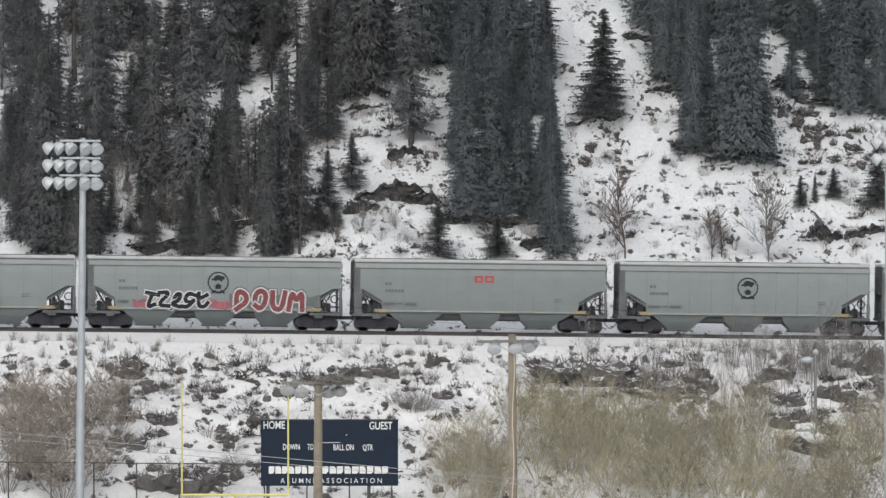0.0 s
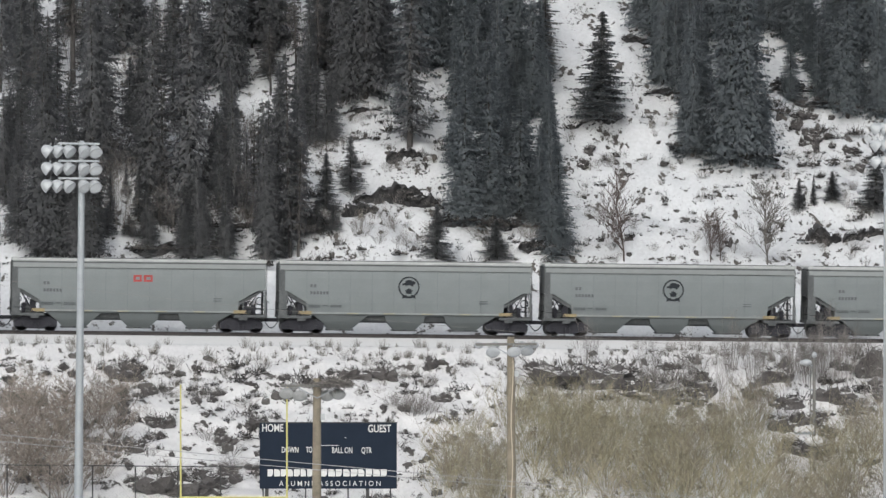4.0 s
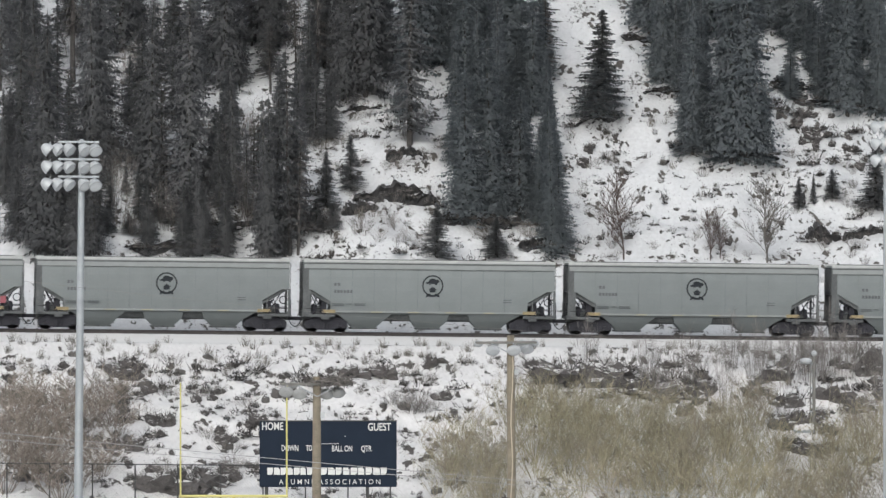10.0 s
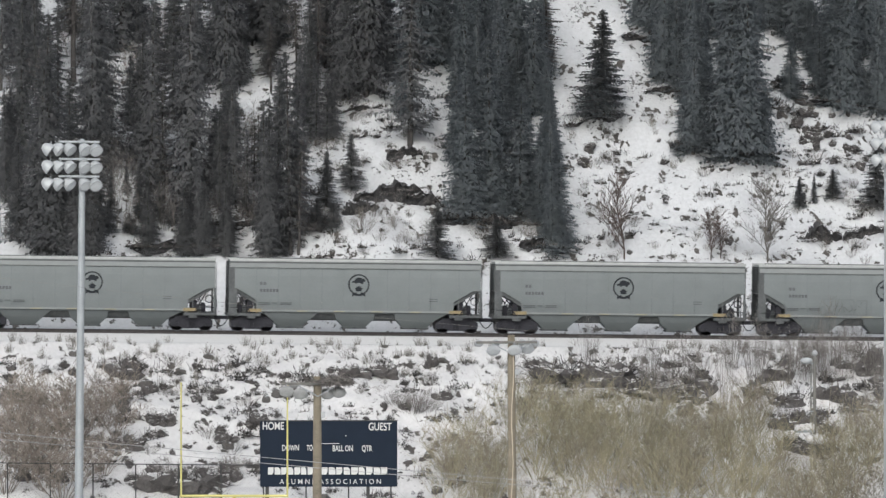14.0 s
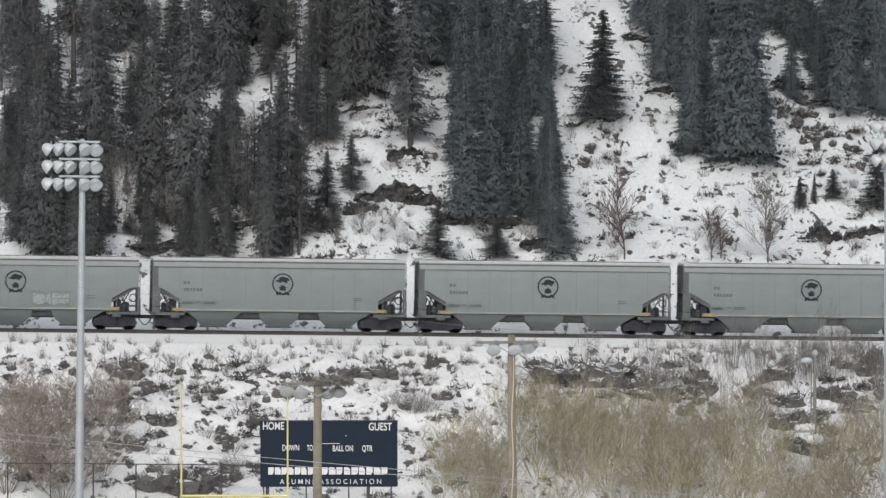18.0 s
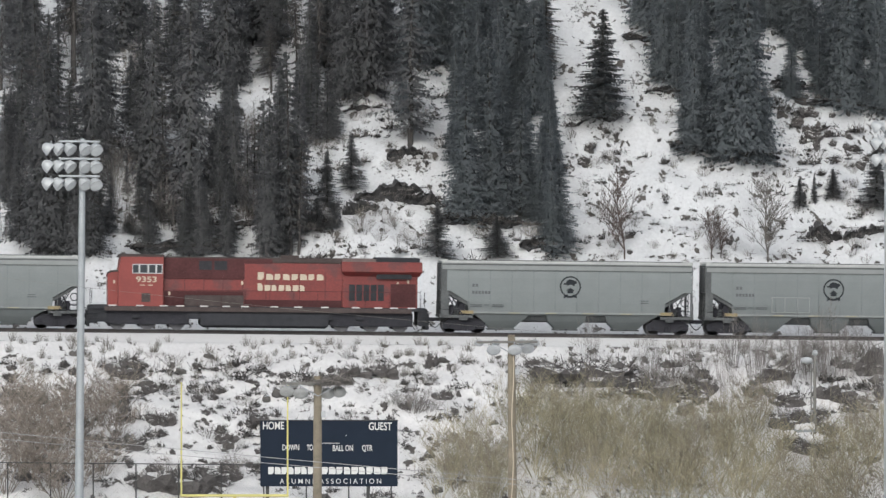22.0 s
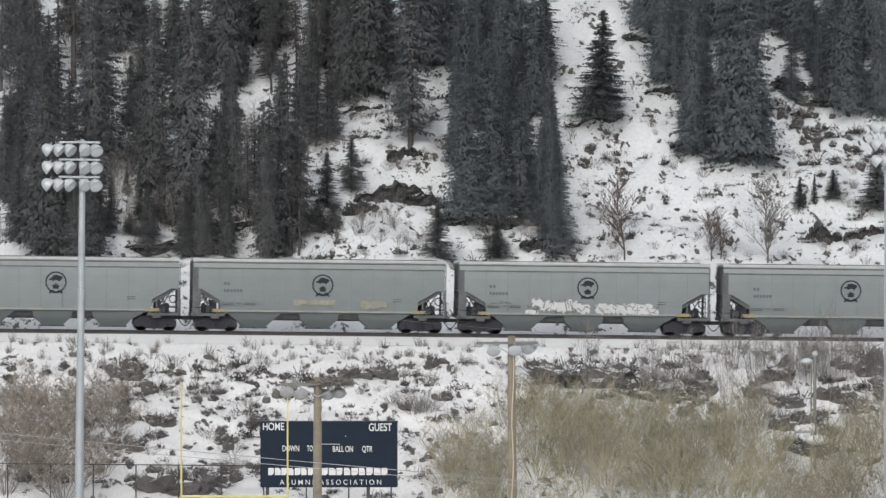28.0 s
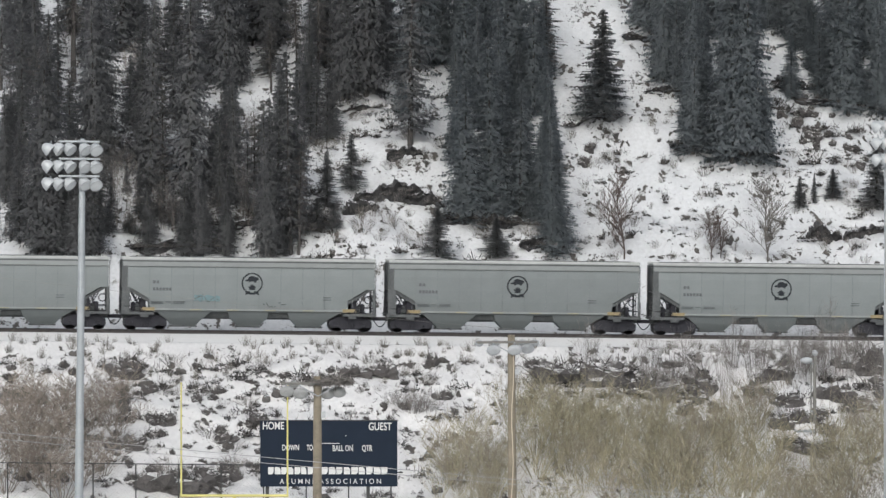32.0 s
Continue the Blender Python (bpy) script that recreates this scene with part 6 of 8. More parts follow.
EAST_BRUSH_B = ((5.9, 403.1, 0.66, 1.4), (19.1, 401.4, 1.08, 1.3), (23.1, 399.8, 0.98, 1.5), (5.4, 409.2, 0.64, 1.0), (11.2, 404.9, 1.01, 1.3), (4.6, 406.2, 0.93, 1.1), (5.2, 403.6, 0.82, 1.3), (13.3, 399.7, 1.17, 0.9), (13.9, 406.9, 1.04, 1.5), (11.7, 407.2, 0.90, 1.3), (7.8, 402.3, 0.64, 1.1), (4.8, 405.0, 1.19, 1.2), (10.8, 399.6, 0.66, 1.1), (22.2, 411.1, 1.06, 1.1), (3.2, 407.4, 0.87, 1.1), (15.1, 409.7, 0.73, 1.5), (12.9, 405.9, 0.65, 1.1), (24.2, 402.4, 0.90, 0.9), (11.2, 401.3, 0.86, 1.3), (23.1, 402.9, 0.98, 0.9), (2.9, 402.1, 0.85, 1.4),)
for x, y, s, w in EAST_BRUSH_B:
    shrub("brush", x, y, s, w)
EAST_BRUSH_C = ((16.9, 389.6, 0.57, 1.4), (8.0, 388.0, 1.00, 1.0), (9.0, 397.6, 0.73, 1.1), (15.8, 399.1, 0.58, 1.2), (-0.3, 396.7, 0.95, 1.4), (3.4, 401.5, 0.91, 1.5), (14.1, 399.8, 0.62, 1.5), (23.3, 400.4, 0.59, 1.2), (4.3, 392.0, 0.69, 1.4), (1.6, 395.3, 0.99, 1.3), (0.4, 399.5, 0.82, 1.1), (7.3, 394.3, 0.79, 1.5), (3.8, 393.7, 0.63, 1.2), (17.5, 398.7, 0.74, 1.3), (-2.5, 391.0, 0.71, 1.2), (13.3, 391.0, 0.53, 1.2), (-1.2, 397.1, 0.67, 0.9), (5.4, 394.5, 0.83, 1.5), (7.3, 393.9, 0.86, 1.5), (21.9, 389.0, 0.65, 1.0), (23.1, 400.2, 0.72, 1.3), (11.8, 396.8, 0.96, 1.1), (11.6, 390.2, 0.57, 1.1),)
for x, y, s, w in EAST_BRUSH_C:
    shrub("brush", x, y, s, w)
HILL_BRUSH_F = ((0.4, 436.7, 0.52, 1.2), (-7.3, 436.9, 0.61, 1.0), (8.9, 437.7, 0.57, 1.4), (4.9, 437.5, 0.90, 1.3), (-1.6, 434.8, 0.55, 1.1), (7.2, 436.5, 0.94, 1.0), (-5.9, 437.5, 0.84, 1.2), (-8.2, 437.0, 0.89, 1.2), (7.3, 438.8, 0.75, 1.0), (4.4, 436.5, 0.77, 1.0), (8.6, 438.1, 0.44, 1.3), (-6.7, 437.2, 0.68, 1.3), (7.4, 435.5, 0.44, 1.3), (6.8, 438.3, 0.85, 1.1), (-3.0, 437.9, 0.85, 1.2), (7.6, 436.5, 0.49, 1.0), (-3.9, 434.1, 0.52, 1.0), (-2.0, 437.9, 0.66, 1.3), (3.3, 437.6, 0.48, 1.2), (3.8, 436.8, 0.74, 1.4), (-5.8, 436.4, 0.70, 1.2), (7.6, 436.1, 0.80, 1.2), (5.5, 435.9, 0.58, 1.0), (-3.9, 435.3, 0.93, 1.1),)
for x, y, s, w in HILL_BRUSH_F:
    shrub("brush", x, y, s, w)
HILL_BRUSH_G = ((-1.1, 442.3, 0.78, 1.0), (0.6, 446.4, 0.35, 1.3), (1.0, 442.6, 0.32, 1.5), (-3.4, 443.6, 0.66, 1.1), (-2.9, 447.3, 0.35, 0.9), (-0.1, 444.6, 0.73, 0.9), (-3.8, 449.0, 0.77, 1.4), (1.6, 443.6, 0.35, 1.1), (-4.4, 450.6, 0.58, 1.1), (-6.0, 445.1, 0.77, 1.5), (-2.1, 449.6, 0.68, 1.0), (-1.4, 450.2, 0.79, 1.2), (-2.6, 448.0, 0.58, 1.5), (-2.6, 448.6, 0.56, 1.5), (-3.4, 443.7, 0.76, 1.1), (0.7, 443.0, 0.37, 0.9), (2.1, 445.1, 0.52, 1.5), (-1.5, 443.8, 0.44, 1.3), (-4.5, 445.4, 0.68, 1.3), (-5.4, 449.5, 0.65, 1.3), (-6.6, 437.5, 0.37, 1.0), (-6.1, 446.7, 0.61, 1.4), (-5.6, 442.7, 0.35, 1.2), (-4.4, 447.5, 0.33, 1.3),)
for x, y, s, w in HILL_BRUSH_G:
    shrub("brush", x, y, s, w)
WEST_UNDER = ((-24.9, 438.0, 1.07, 1.3), (-14.0, 442.2, 1.50, 1.5), (-21.5, 442.7, 1.50, 1.0), (-18.6, 441.4, 1.58, 1.0), (-13.9, 438.6, 1.38, 0.9), (-7.4, 445.7, 1.48, 1.3), (-18.8, 436.8, 1.34, 1.1), (-12.1, 441.7, 1.37, 1.3), (-10.5, 447.0, 1.20, 0.9), (-11.1, 438.0, 1.47, 0.9), (-16.2, 441.4, 0.90, 1.0), (-7.5, 436.1, 0.99, 1.4), (-13.7, 443.4, 1.32, 1.0), (-21.4, 449.4, 1.33, 1.2), (-11.9, 441.7, 1.15, 1.1), (-12.0, 443.2, 1.28, 1.4), (-18.2, 439.0, 0.85, 1.1), (-9.5, 447.2, 0.85, 0.9), (-11.1, 447.5, 1.17, 1.2), (-10.7, 441.7, 1.22, 0.9), (-11.0, 438.0, 1.30, 1.4), (-14.7, 439.0, 1.48, 1.3), (-27.1, 435.4, 1.59, 1.0), (-25.9, 444.1, 0.88, 1.1),)
for x, y, s, w in WEST_UNDER:
    shrub("brush", x, y, s, w)
MOUNDS_A = ((-20.7, 404.9, 0.35, 1.0), (-16.6, 391.7, 0.43, 0.9), (-2.3, 388.8, 0.61, 0.9), (-13.9, 399.4, 0.44, 0.8), (-13.1, 391.9, 0.61, 1.1), (-8.0, 393.2, 0.77, 1.2), (-4.9, 400.9, 0.59, 1.1), (-3.6, 392.5, 0.46, 0.9), (-15.3, 403.7, 0.61, 1.1), (-18.7, 397.4, 0.74, 0.9), (-21.0, 395.2, 0.42, 0.9), (-15.9, 409.6, 0.36, 1.0), (-20.2, 409.1, 0.52, 1.2), (-3.9, 402.2, 0.82, 0.8), (-19.1, 409.8, 0.35, 1.0), (-5.9, 398.4, 0.70, 1.0), (-2.5, 395.9, 0.51, 0.9), (-13.3, 399.4, 0.72, 0.9), (-16.8, 390.2, 0.35, 1.0), (-18.2, 394.5, 0.54, 0.8), (-6.4, 400.0, 0.41, 1.1), (-5.1, 402.3, 0.60, 0.8), (-10.7, 407.4, 0.58, 1.2), (-7.9, 409.0, 0.49, 1.0),)
for x, y, s, w in MOUNDS_A:
    shrub("thicket", x, y, s, w)
MOUNDS_B = ((-12.5, 406.4, 0.39, 1.0), (-21.5, 394.1, 0.38, 0.9), (-20.8, 402.2, 0.83, 0.9), (-20.7, 401.6, 0.84, 0.8), (-14.9, 405.0, 0.61, 1.0), (-21.1, 389.4, 0.41, 1.1), (-13.3, 389.8, 0.35, 0.9), (-16.3, 403.4, 0.72, 1.0), (-15.1, 398.8, 0.74, 1.0), (-13.0, 394.9, 0.56, 1.0), (-12.9, 406.6, 0.46, 1.2), (-16.0, 400.6, 0.55, 1.0), (-19.0, 399.5, 0.65, 0.8), (-20.8, 392.4, 0.80, 0.8), (-21.3, 395.0, 0.39, 1.1), (-22.2, 399.3, 0.36, 0.9), (-7.4, 397.3, 0.75, 1.1), (-9.6, 390.2, 0.37, 1.0), (-15.9, 396.3, 0.36, 1.2), (-15.0, 391.2, 0.84, 1.2), (-14.7, 389.9, 0.90, 0.9), (-6.5, 393.5, 0.47, 0.9), (-19.0, 400.4, 0.83, 1.0), (-17.3, 396.0, 0.46, 1.0),)
for x, y, s, w in MOUNDS_B:
    shrub("thicket", x, y, s, w)
MOUNDS_C = ((19.9, 442.4, 0.30, 1.1), (24.3, 443.0, 0.42, 1.0), (20.0, 435.2, 0.60, 0.9), (17.2, 439.9, 0.31, 1.2), (11.3, 441.8, 0.34, 1.0), (11.5, 443.8, 0.79, 1.1), (14.9, 441.5, 0.30, 0.8), (13.5, 434.7, 0.35, 0.9), (12.0, 444.7, 0.80, 1.1), (29.1, 437.6, 0.61, 0.9), (14.1, 443.9, 0.30, 0.9), (25.4, 441.2, 0.30, 0.9), (27.6, 437.8, 0.57, 1.1), (29.3, 440.2, 0.37, 1.0), (16.7, 445.3, 0.33, 1.0), (13.3, 445.5, 0.33, 0.9), (30.2, 440.2, 0.65, 1.1), (22.8, 442.1, 0.38, 0.9), (23.1, 438.0, 0.61, 0.9), (13.9, 446.0, 0.47, 0.9),)
for x, y, s, w in MOUNDS_C:
    shrub("thicket", x, y, s, w)
MOUNDS_F = ((25.0, 446.7, 0.49, 0.9), (29.7, 446.5, 0.51, 1.2), (26.0, 443.9, 0.46, 1.2), (29.8, 445.3, 0.64, 1.3), (29.3, 445.5, 0.46, 0.9), (28.2, 446.2, 0.46, 1.2), (27.4, 446.5, 0.67, 1.3), (27.0, 446.1, 0.74, 1.2), (27.4, 448.1, 0.63, 1.2), (29.9, 449.1, 0.61, 1.1), (26.7, 449.2, 1.14, 0.8), (28.7, 448.1, 0.45, 1.0), (26.1, 446.9, 1.11, 0.8), (27.3, 445.3, 0.76, 0.8), (26.7, 447.6, 1.09, 1.1), (26.8, 446.6, 0.64, 0.9), (29.5, 445.3, 0.63, 1.1), (30.1, 444.4, 0.75, 0.8), (28.4, 445.7, 0.54, 1.2), (27.4, 445.8, 0.75, 1.2), (31.6, 446.6, 0.85, 1.2), (26.4, 445.7, 0.76, 0.8),)
for x, y, s, w in MOUNDS_F:
    shrub("thicket", x, y, s, w)
SCRUB_V = ((30.6, 448.8, 0.79, 1.1), (29.8, 445.2, 0.78, 1.4), (27.8, 446.2, 1.39, 1.0), (29.6, 444.3, 0.61, 1.3), (29.5, 447.0, 1.10, 1.3), (25.6, 446.4, 0.90, 1.2), (31.7, 446.0, 1.15, 0.8), (27.4, 444.0, 1.32, 1.3), (26.8, 445.0, 0.83, 1.2), (29.1, 444.6, 1.01, 1.4), (28.3, 446.7, 0.95, 1.1), (24.4, 442.9, 0.68, 1.1), (25.0, 447.7, 1.29, 1.0), (26.5, 444.8, 0.65, 1.2), (28.5, 444.2, 0.78, 1.0), (26.6, 447.3, 0.60, 0.9), (25.8, 447.4, 1.07, 1.4), (27.5, 448.8, 0.67, 1.2), (28.6, 449.6, 0.82, 1.0), (25.4, 445.0, 0.61, 1.1), (30.4, 447.1, 1.21, 1.0), (32.2, 450.0, 1.24, 1.1), (24.6, 447.0, 1.38, 1.2), (29.9, 445.0, 0.60, 1.0),)
for x, y, s, w in SCRUB_V:
    shrub("scrub", x, y, s, w)
MAST_THICKETS = ((19.9, 400.8, 1.10, 1.1), (21.1, 397.9, 1.20, 1.1),)
for x, y, s, w in MAST_THICKETS:
    shrub("thicket", x, y, s, w)
MAST_FRONT = ((16.7, 383.6, 1.30, 1.1), (17.4, 382.5, 1.30, 1.1), (18.1, 380.6, 1.30, 1.1), (19.2, 382.6, 1.30, 1.1), (18.2, 385.0, 1.00, 1.1), (16.4, 379.1, 1.40, 1.1), (18.2, 378.0, 1.40, 1.1),)
for x, y, s, w in MAST_FRONT:
    shrub("willow", x, y, s * 0.55, w)
FIELD_BRUSH = ((-3.3, 402.1, 1.00, 1.3), (-3.8, 402.2, 0.90, 1.2), (-2.6, 402.0, 0.90, 1.3), (-3.0, 403.1, 1.10, 1.1), (-3.5, 401.8, 0.80, 1.4),)
for x, y, s, w in FIELD_BRUSH:
    shrub("brush", x, y, s, w)
MOUNDS_D = ((12.9, 401.7, 1.24, 0.9), (12.5, 405.9, 0.69, 1.0), (8.5, 407.5, 0.51, 0.9), (18.1, 405.3, 0.62, 0.9), (18.5, 407.8, 0.55, 1.0), (4.7, 410.1, 1.21, 1.1), (24.2, 405.0, 0.50, 1.0), (4.1, 405.1, 0.53, 1.0), (5.3, 401.4, 1.17, 1.0), (23.5, 402.4, 1.29, 1.2),)
for x, y, s, w in MOUNDS_D:
    shrub("thicket", x, y, s, w)
THICKETS = ((-20.4, 408.2, 1.80, 1.0), (-20.0, 409.0, 1.50, 1.0), (-4.7, 408.3, 1.40, 1.2), (-1.6, 410.2, 1.50, 0.6), (-6.4, 408.2, 1.20, 1.3), (-1.3, 404.8, 1.10, 1.0), (5.8, 408.1, 2.20, 1.8), (8.5, 408.5, 2.20, 1.6), (10.9, 405.2, 2.00, 1.4), (12.3, 405.1, 1.80, 1.4), (14.5, 406.3, 1.60, 1.3), (19.6, 408.3, 1.80, 1.2), (22.4, 403.7, 1.60, 1.3), (26.0, 410.1, 2.60, 1.2), (-27.2, 404.6, 1.50, 1.1), (-18.8, 387.9, 1.80, 1.6), (-16.4, 388.8, 1.80, 1.6), (-21.6, 395.1, 1.10, 1.0), (-20.4, 394.9, 1.10, 1.0), (-13.0, 399.4, 1.30, 1.0), (-18.4, 399.8, 1.30, 1.0), (-15.0, 397.0, 1.20, 1.0), (-19.0, 405.0, 1.00, 0.9), (-11.1, 404.8, 1.00, 1.0),)
for x, y, s, w in THICKETS:
    shrub("thicket", x, y, s, w)
EAST_CLUMPS = ((13.1, 410.3, 0.74, 1.0), (14.8, 408.1, 0.69, 1.0), (17.5, 405.2, 0.94, 1.0), (20.4, 411.0, 0.79, 1.0), (23.6, 411.3, 0.74, 1.0), (23.5, 406.0, 0.64, 1.0), (25.5, 405.3, 1.09, 1.0), (14.9, 403.5, 0.69, 1.0),)
for x, y, s, w in EAST_CLUMPS:
    shrub("thicket", x, y, s, w)
WEST_CLUMPS = ((-26.6, 404.5, 1.15, 1.0), (-25.7, 404.1, 0.92, 1.0), (-20.4, 408.4, 0.92, 1.0), (-19.9, 408.3, 0.69, 1.0), (-20.7, 406.1, 0.69, 1.0), (-24.1, 408.6, 0.69, 1.0), (-23.6, 407.7, 0.69, 1.0), (-24.6, 398.3, 0.92, 1.0), (-25.1, 396.2, 0.92, 1.0), (-23.5, 400.3, 0.81, 1.0), (-25.9, 392.1, 1.27, 1.0), (-27.1, 389.8, 1.27, 1.0), (-25.0, 390.2, 1.04, 1.0), (-23.0, 396.1, 0.69, 1.0), (-21.4, 396.6, 0.58, 1.0), (-20.0, 395.4, 0.69, 1.0), (-19.5, 391.4, 0.92, 1.0), (-18.3, 389.0, 1.09, 1.0), (-16.6, 390.2, 0.98, 1.0), (-15.4, 390.7, 0.81, 1.0), (-27.3, 408.3, 0.52, 1.0),)
for x, y, s, w in WEST_CLUMPS:
    shrub("thicket", x, y, s, w)
MAST_BACK = ((19.4, 395.4, 1.25, 1.1), (20.5, 395.1, 1.25, 1.1), (20.1, 396.3, 1.20, 1.1), (18.7, 395.9, 1.10, 1.1), (18.6, 398.6, 1.30, 1.1), (19.6, 399.9, 1.30, 1.1), (20.4, 399.3, 1.40, 1.1), (21.2, 401.3, 1.00, 1.1), (19.9, 403.6, 1.20, 1.1), (18.9, 403.7, 1.00, 1.1),)
for x, y, s, w in MAST_BACK:
    shrub("thicket", x, y, s, w)
WILLOWS_C = ((16.8, 399.7, 0.52, 1.0), (4.1, 401.0, 0.58, 1.0), (6.4, 399.3, 0.73, 1.1), (18.0, 395.4, 0.41, 1.2), (2.1, 399.7, 0.66, 1.1), (15.0, 398.6, 0.65, 1.0), (4.7, 400.7, 0.44, 0.9), (22.9, 394.8, 0.52, 1.0), (6.2, 395.0, 0.57, 1.0), (21.3, 395.2, 0.42, 1.0), (4.9, 396.3, 0.53, 1.0), (6.9, 396.2, 0.58, 1.0), (16.6, 398.3, 0.73, 1.0), (3.8, 401.7, 0.64, 1.0), (6.2, 400.9, 0.41, 1.1), (8.5, 398.5, 0.64, 1.2), (17.2, 399.0, 0.75, 1.0), (14.0, 397.7, 0.50, 1.2), (14.7, 396.9, 0.45, 1.1), (6.6, 396.5, 0.66, 1.0), (6.3, 399.7, 0.74, 1.1), (11.3, 398.2, 0.63, 1.0),)
for x, y, s, w in WILLOWS_C:
    shrub("willow", x, y, s, w)
WILLOWS_E = ((11.3, 388.2, 0.87, 1.2), (22.7, 381.0, 0.96, 1.3), (16.5, 384.0, 0.84, 1.1), (19.9, 382.1, 0.74, 1.3), (14.9, 386.8, 0.94, 1.2), (20.2, 383.9, 0.74, 1.2), (12.2, 380.5, 0.91, 1.1), (9.5, 382.2, 0.94, 1.2), (23.8, 387.0, 0.92, 1.1), (17.2, 378.0, 0.88, 1.1), (14.2, 380.5, 0.90, 1.1),)
for x, y, s, w in WILLOWS_E:
    shrub("willow", x, y, s, w)
WILLOWS_F = ((0.1, 386.4, 0.64, 1.1), (-0.4, 385.5, 0.77, 0.9), (-1.3, 381.4, 0.77, 1.0), (-0.1, 384.7, 0.78, 1.0), (-0.6, 384.2, 0.80, 1.0), (-1.0, 389.9, 0.72, 0.9), (0.4, 388.2, 0.60, 1.2), (-1.3, 382.5, 0.64, 1.0), (-2.0, 380.4, 0.60, 1.2),)
for x, y, s, w in WILLOWS_F:
    shrub("willow", x, y, s, w)
EAST_TALL_B = ((23.9, 408.6, 0.81, 0.9), (25.4, 408.6, 0.76, 0.8), (11.6, 409.2, 0.73, 0.9), (22.2, 409.5, 0.96, 0.9), (23.4, 411.7, 1.06, 0.9), (21.4, 407.8, 0.89, 0.8), (25.6, 405.9, 0.77, 0.8), (11.8, 408.1, 0.78, 0.8), (24.9, 410.7, 0.84, 0.7), (25.7, 408.1, 0.77, 0.8), (19.9, 408.6, 0.82, 0.8), (16.8, 409.2, 1.01, 0.8),)
for x, y, s, w in EAST_TALL_B:
    shrub("tall", x, y, s, w)
WILLOWS_D = ((21.6, 390.3, 0.97, 1.1), (11.8, 391.4, 0.93, 1.0), (20.1, 388.1, 0.83, 0.9), (4.7, 390.6, 0.81, 1.1), (-2.1, 389.9, 0.97, 1.3), (14.9, 386.6, 0.88, 1.3), (11.6, 388.1, 0.79, 1.2), (9.7, 385.1, 1.00, 1.3), (22.7, 394.2, 0.72, 1.0), (4.6, 393.7, 0.74, 1.2), (3.0, 393.0, 0.89, 1.0), (16.8, 392.6, 0.83, 1.1), (7.3, 385.8, 0.83, 1.2), (14.4, 393.5, 0.76, 1.1), (9.5, 389.6, 0.98, 1.1), (5.0, 391.3, 0.85, 1.0), (8.2, 393.8, 0.90, 1.2), (20.6, 389.1, 0.82, 1.1), (12.2, 391.9, 0.86, 1.1), (3.0, 391.4, 0.95, 1.2),)
for x, y, s, w in WILLOWS_D:
    shrub("willow", x, y, s, w)
SCRUB_A = ((-15.3, 409.4, 0.88, 1.1), (-16.1, 408.3, 0.69, 1.2), (-2.7, 408.0, 0.80, 1.1), (-7.5, 409.2, 0.59, 1.4), (-19.6, 407.4, 0.59, 1.1), (-12.6, 408.0, 0.55, 1.4), (-22.0, 408.9, 0.99, 1.0), (-18.5, 406.6, 1.28, 0.9), (-6.7, 408.2, 1.30, 1.2), (-2.4, 406.6, 0.53, 1.1), (-6.6, 409.4, 0.52, 1.4), (-1.8, 406.8, 0.51, 1.2), (-0.3, 406.0, 0.97, 1.1), (-8.6, 404.5, 0.76, 0.8), (-19.8, 404.7, 0.96, 1.4), (-19.5, 409.7, 0.93, 1.1), (-12.3, 408.2, 1.02, 1.3), (-6.2, 408.0, 0.76, 1.0), (-12.3, 407.9, 0.74, 1.4), (-4.3, 410.3, 0.92, 1.3), (-15.2, 405.1, 1.23, 0.8), (-8.5, 408.2, 0.74, 1.1), (-3.3, 406.6, 1.16, 0.9), (-4.6, 408.3, 0.55, 1.3),)
for x, y, s, w in SCRUB_A:
    shrub("scrub", x, y, s, w)
SCRUB_B = ((-9.7, 407.4, 1.25, 1.1), (-8.2, 398.0, 0.65, 1.1), (-10.5, 406.8, 0.83, 1.4), (-7.0, 406.3, 0.99, 1.2), (-14.8, 402.6, 0.69, 1.3), (-14.5, 400.2, 0.63, 0.9), (-15.3, 409.3, 1.23, 1.4), (-13.4, 407.0, 1.24, 1.3), (-17.4, 407.1, 0.79, 0.9), (-18.2, 405.9, 0.53, 0.9), (-9.1, 406.8, 1.28, 1.4), (-7.6, 406.4, 1.08, 1.0), (-3.1, 405.0, 1.00, 1.3), (-7.2, 402.0, 0.66, 0.9), (-15.0, 399.2, 0.50, 1.0), (-16.0, 405.4, 1.22, 0.9), (-20.5, 409.4, 0.66, 1.2), (-12.8, 403.7, 0.81, 1.0), (-13.5, 409.6, 1.33, 1.2), (-20.7, 408.0, 1.11, 1.1), (-6.2, 401.8, 0.54, 1.3), (-18.3, 409.1, 1.06, 1.3), (-16.1, 405.9, 1.05, 1.0), (-13.3, 398.9, 0.53, 1.4),)
for x, y, s, w in SCRUB_B:
    shrub("scrub", x, y, s, w)
